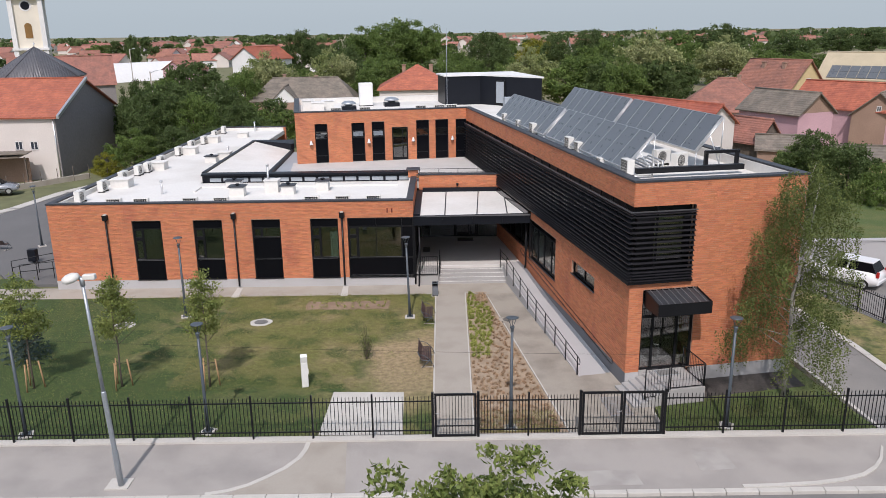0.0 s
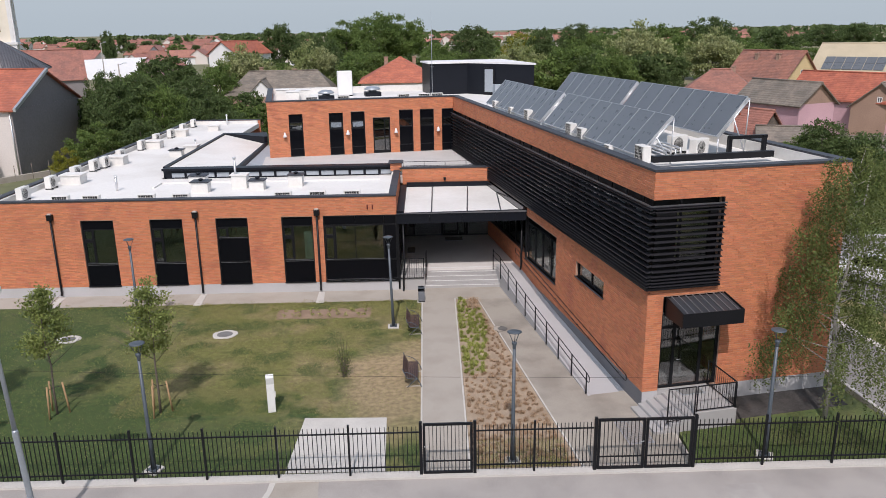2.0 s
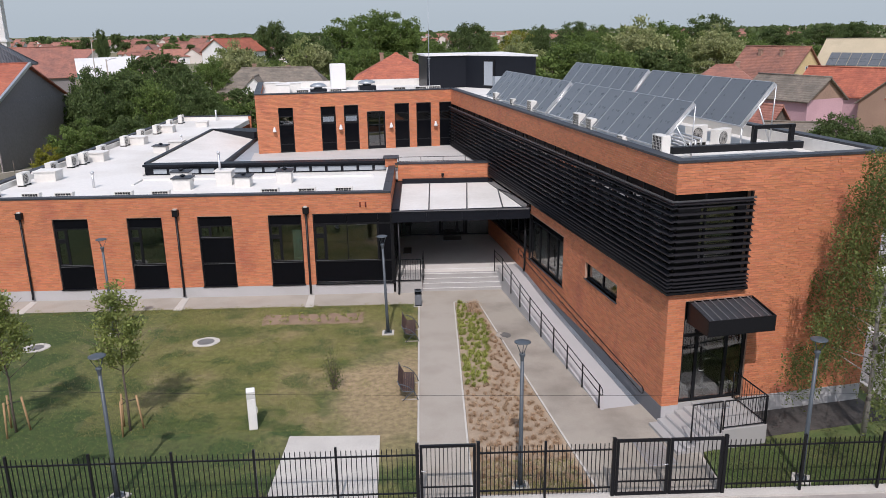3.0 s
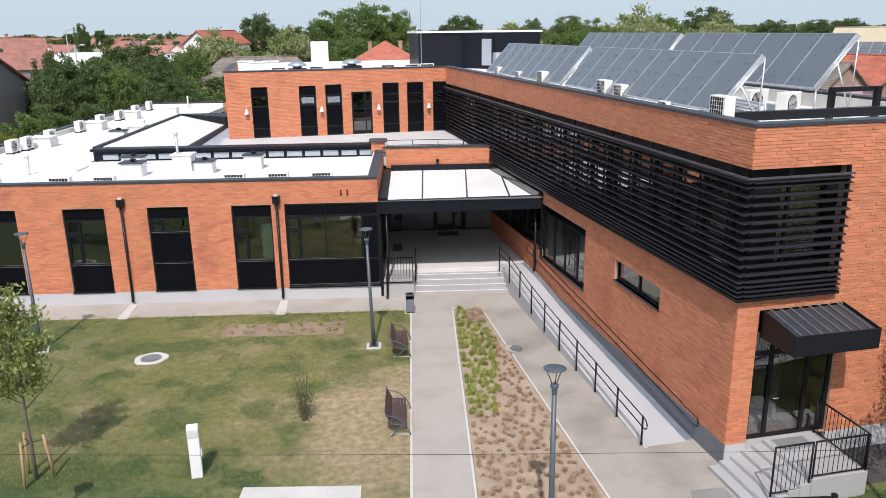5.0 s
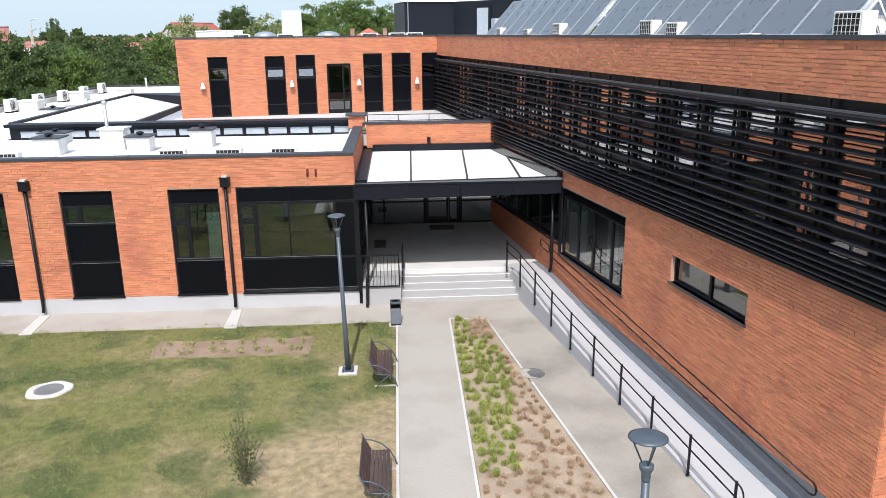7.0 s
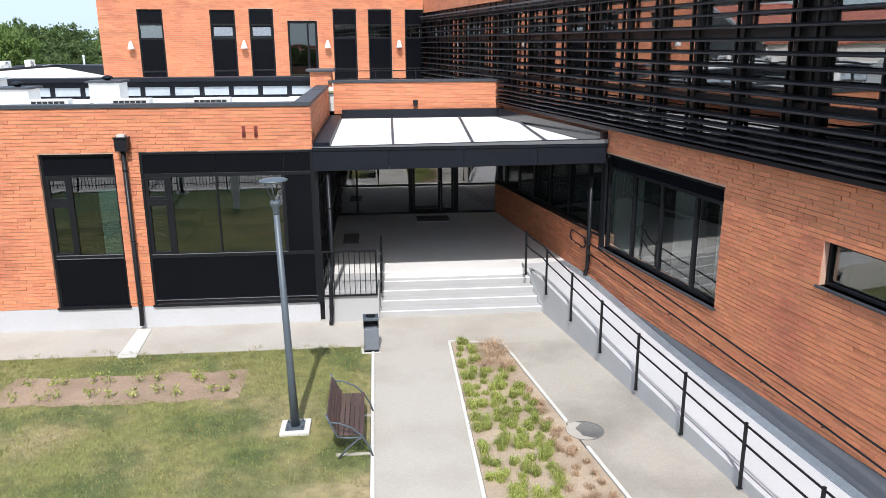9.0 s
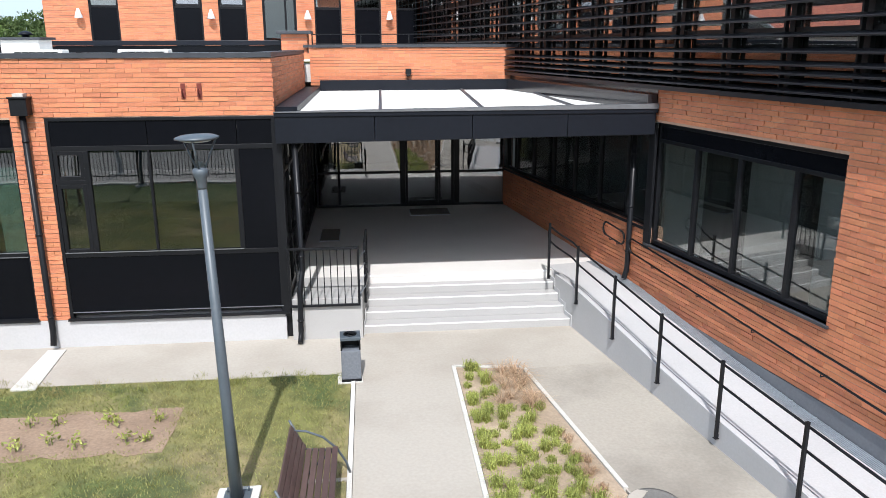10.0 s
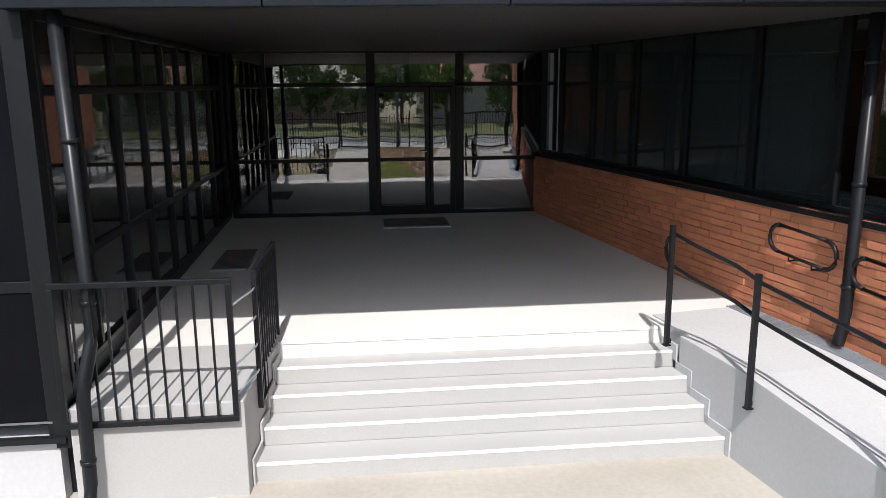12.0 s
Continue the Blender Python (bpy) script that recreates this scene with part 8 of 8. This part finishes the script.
for k in range(12):
    MORE.append((-39 + 1.9 * k, 88 + 9 * rr.rand(), rr.uniform(4.5, 6.5), rr.uniform(2.4, 3.4), "DG"[k % 2]))
for x, y, h, k in ((-6.5, 1.0, 6.2, "g"), (-24, 2, 6.5, "g"), (22, 1.5, 6.0, "g"), (5.5, -3.5, 6.8, "d"), (40, 2, 7, "g"), (-46, 2, 7, "g"), (-1.5, 2.5, 5.6, "d"), (3.0, 3.0, 5.4, "d"), (-10.5, 0.5, 6.0, "d"), (8.5, 1.0, 5.8, "g"), (13.5, 0.5, 6.0, "d"), (17.5, 2.0, 5.4, "g"), (-15, 2.5, 5.6, "g"), (-19.5, 1.0, 6.0, "d")):
    MORE.append((x, y, h, 2.7, k.upper()))
rows = [tuple(float(q) if i < 4 else q for i, q in enumerate(s.split())) for line in SPOTS.splitlines() for s in line.split("/")] + MORE
used = set()
for k, (x, y, h, rad, kind) in enumerate(rows):
    src = KINDS[kind][k % len(KINDS[kind])]
    m = pose(x, y, -0.2, 0, 0, rr.uniform(0, 360))
    if src.name in used:
        t = copy_thing(src, m)
    else:
        used.add(src.name)
        t = src
        t.matrix_world = m
    h *= 1.05 if y > 110 else 1.0
    t.scale = (rad / 0.5 * rr.uniform(0.92, 1.08), rad / 0.5, (h + 0.2) / 0.98)
    tagged(t, NAMES[kind])

# far roofs of the village
def far_house(roof, wall):
    return house(0, -3000, 0, 10, 8, 3.4, 6.2, roof, wall, "distant village house with a tiled roof", chimneys=((2, 0.5, 6.6),), windows=(("f", -2.5, 1.2, 1.1, 1.3), ("f", 2.5, 1.2, 1.1, 1.3), ("r", 0, 1.2, 1.1, 1.3)))


FAR = [far_house(TILEFAR, PLASTER), far_house(TILEFAR, WHITE), far_house(TILEBROWN, PLASTER)]
first = set()
rr = rs(301)
for k in range(120):
    y = 290 + 560 * (k / 120.0) ** 1.2 + rr.uniform(-12, 12)
    lo, hi = (-0.56, -0.13) if k % 5 else (-0.02, 0.52)
    if k % 5 == 0:
        y += 240
    x = y * rr.uniform(lo, hi)
    if abs(x + 87.5) < 14 and abs(y - 170) < 14:
        continue
    src = FAR[k % 3]
    m = pose(x, y, -0.3, 0, 0, rr.choice([0, 90, 20, -25, 70]))
    if src.name in first:
        t = copy_thing(src, m)
    else:
        first.add(src.name)
        t = src
        t.matrix_world = m
    s = rr.uniform(0.85, 1.25)
    t.scale = (s, s, s)
def plain_house(roof):
    return house(0, -3000, 0, 11, 8, 3.2, 6.2, roof, PLASTER, "very distant village house under a tiled roof", chimneys=((2, 0.5, 6.6),))


FARTHER = [plain_house(TILEFAR), plain_house(TILEBROWN)]
rr = rs(302)
for k in range(150):
    y = 520 + 1000 * (k / 150.0) ** 1.3 + rr.uniform(-30, 30)
    m = pose(y * rr.uniform(-0.58, 0.58), y, -0.3, 0, 0, rr.choice([0, 90, 15, -20, 75]))
    src = FARTHER[k % 2]
    if k < 2:
        src.matrix_world = m
    else:
        q = copy_thing(src, m)
        w = rr.uniform(0.9, 1.5)
        q.scale = (w, w, rr.uniform(0.9, 1.3))
hl = thing("arched_hall", "long white arched sheet hall with a green end", "hall", pose(-95, 248, -0.2, 0, 0, -35))
arc = [(-9 + 18 * i / 16, 5.4 * math.sin(math.pi * i / 16) ** 0.8 if 0 < i < 16 else 0.0) for i in range(17)]
v = [(a, s, c) for s in (-14, 14) for a, c in arc]
part("shell", Form().add(v, [(i, i + 1, 18 + i, 17 + i) for i in range(16)], True), WHITE, hl)
part("end", Form().add([(a, -14.0, c) for a, c in arc] + [(a, -13.8, c) for a, c in arc], [tuple(range(17)), tuple(range(17, 34))[::-1]]), GREENSHEET, hl)
house(-39.5, 180, 64, 12, 7.6, 8.2, 10.7, TILERED, WHITE, "white gabled house with a red roof among trees", windows=(("f", -2, 2, 1, 1.3), ("f", 2, 2, 1, 1.3)))
house(-73, 228, 60, 9, 9, 4.0, 6.2, TILEBROWN, PINK, "pink house with a brown roof")
for px, py, h in ((-36, 100, 9.0), (-58, 150, 11)):
    up = thing("utility_pole", "grey concrete utility pole with a lamp arm", "pole", pose(px, py, 0), "utility poles")
    part("pole", Form().tube([(0, 0, -0.3), (0, 0, h)], 0.13, 8, 0.08), CONCRETE, up)
    part("arm", Form().tube([(0, 0, h - 0.2), (0.9, -0.5, h + 0.1)], 0.03, 6), GALV, up)
    part("lamp", Form().box(0.8, -0.65, h + 0.05, 1.3, -0.4, h + 0.17), ALU, up, bevel=0.03)

oc = thing("overhead_cable", "thin dark overhead cable along the footway between two poles", "cable")
part("cable", Form().tube([(x, 20.53, 3.82 + 0.0009 * (x - 20) ** 2) for x in range(-34, 39, 4)], 0.0035, 5), RUBBER, oc)
for x in (-34, 38):
    part("pole", Form().tube([(x, 20.53, -0.3), (x, 20.53, 6.8 if x < 0 else 4.6)], 0.11, 8, 0.07), CONCRETE, oc)

# far woods along the horizon
r = rs(401)
p = []
for k in range(170):
    a = r.uniform(-0.62, 0.62)
    D = r.uniform(520, 3200)
    w, h = r.uniform(18, 60), r.uniform(6, 11)
    n = 90
    q = r.normal(size=(n, 3))
    q /= np.linalg.norm(q, axis=1)[:, None]
    q[:, 2] = np.abs(q[:, 2])
    p.append(np.array([D * math.sin(a), D * math.cos(a), -0.3]) + q * np.array([w / 2, w / 3, h]))
p = np.concatenate(p)
tagged(new("far_woods", leaf_mesh("far_woods", p, 2.6, LEAFDARK, r, 0.3, 0.7)), "dark belts of distant woodland on the plain", "woods", kind="stuff")

# ---- single bricks, last ----
LENGTHS = {}
for core, cells in LATER:
    for a, b, z in cells:
        key = round(b - a, 2)
        if key not in LENGTHS:
            m = Form().box(0.0018, -0.0115, 0.006, key - 0.0018, 0.008, COURSE - 0.006).mesh("brick")
            m.materials.append(BRICK)
            LENGTHS[key] = m
        ob = new("brick", LENGTHS[key])
        ob.parent = core
        ob.location = (a, rng.uniform(-0.006, 0.006), z)
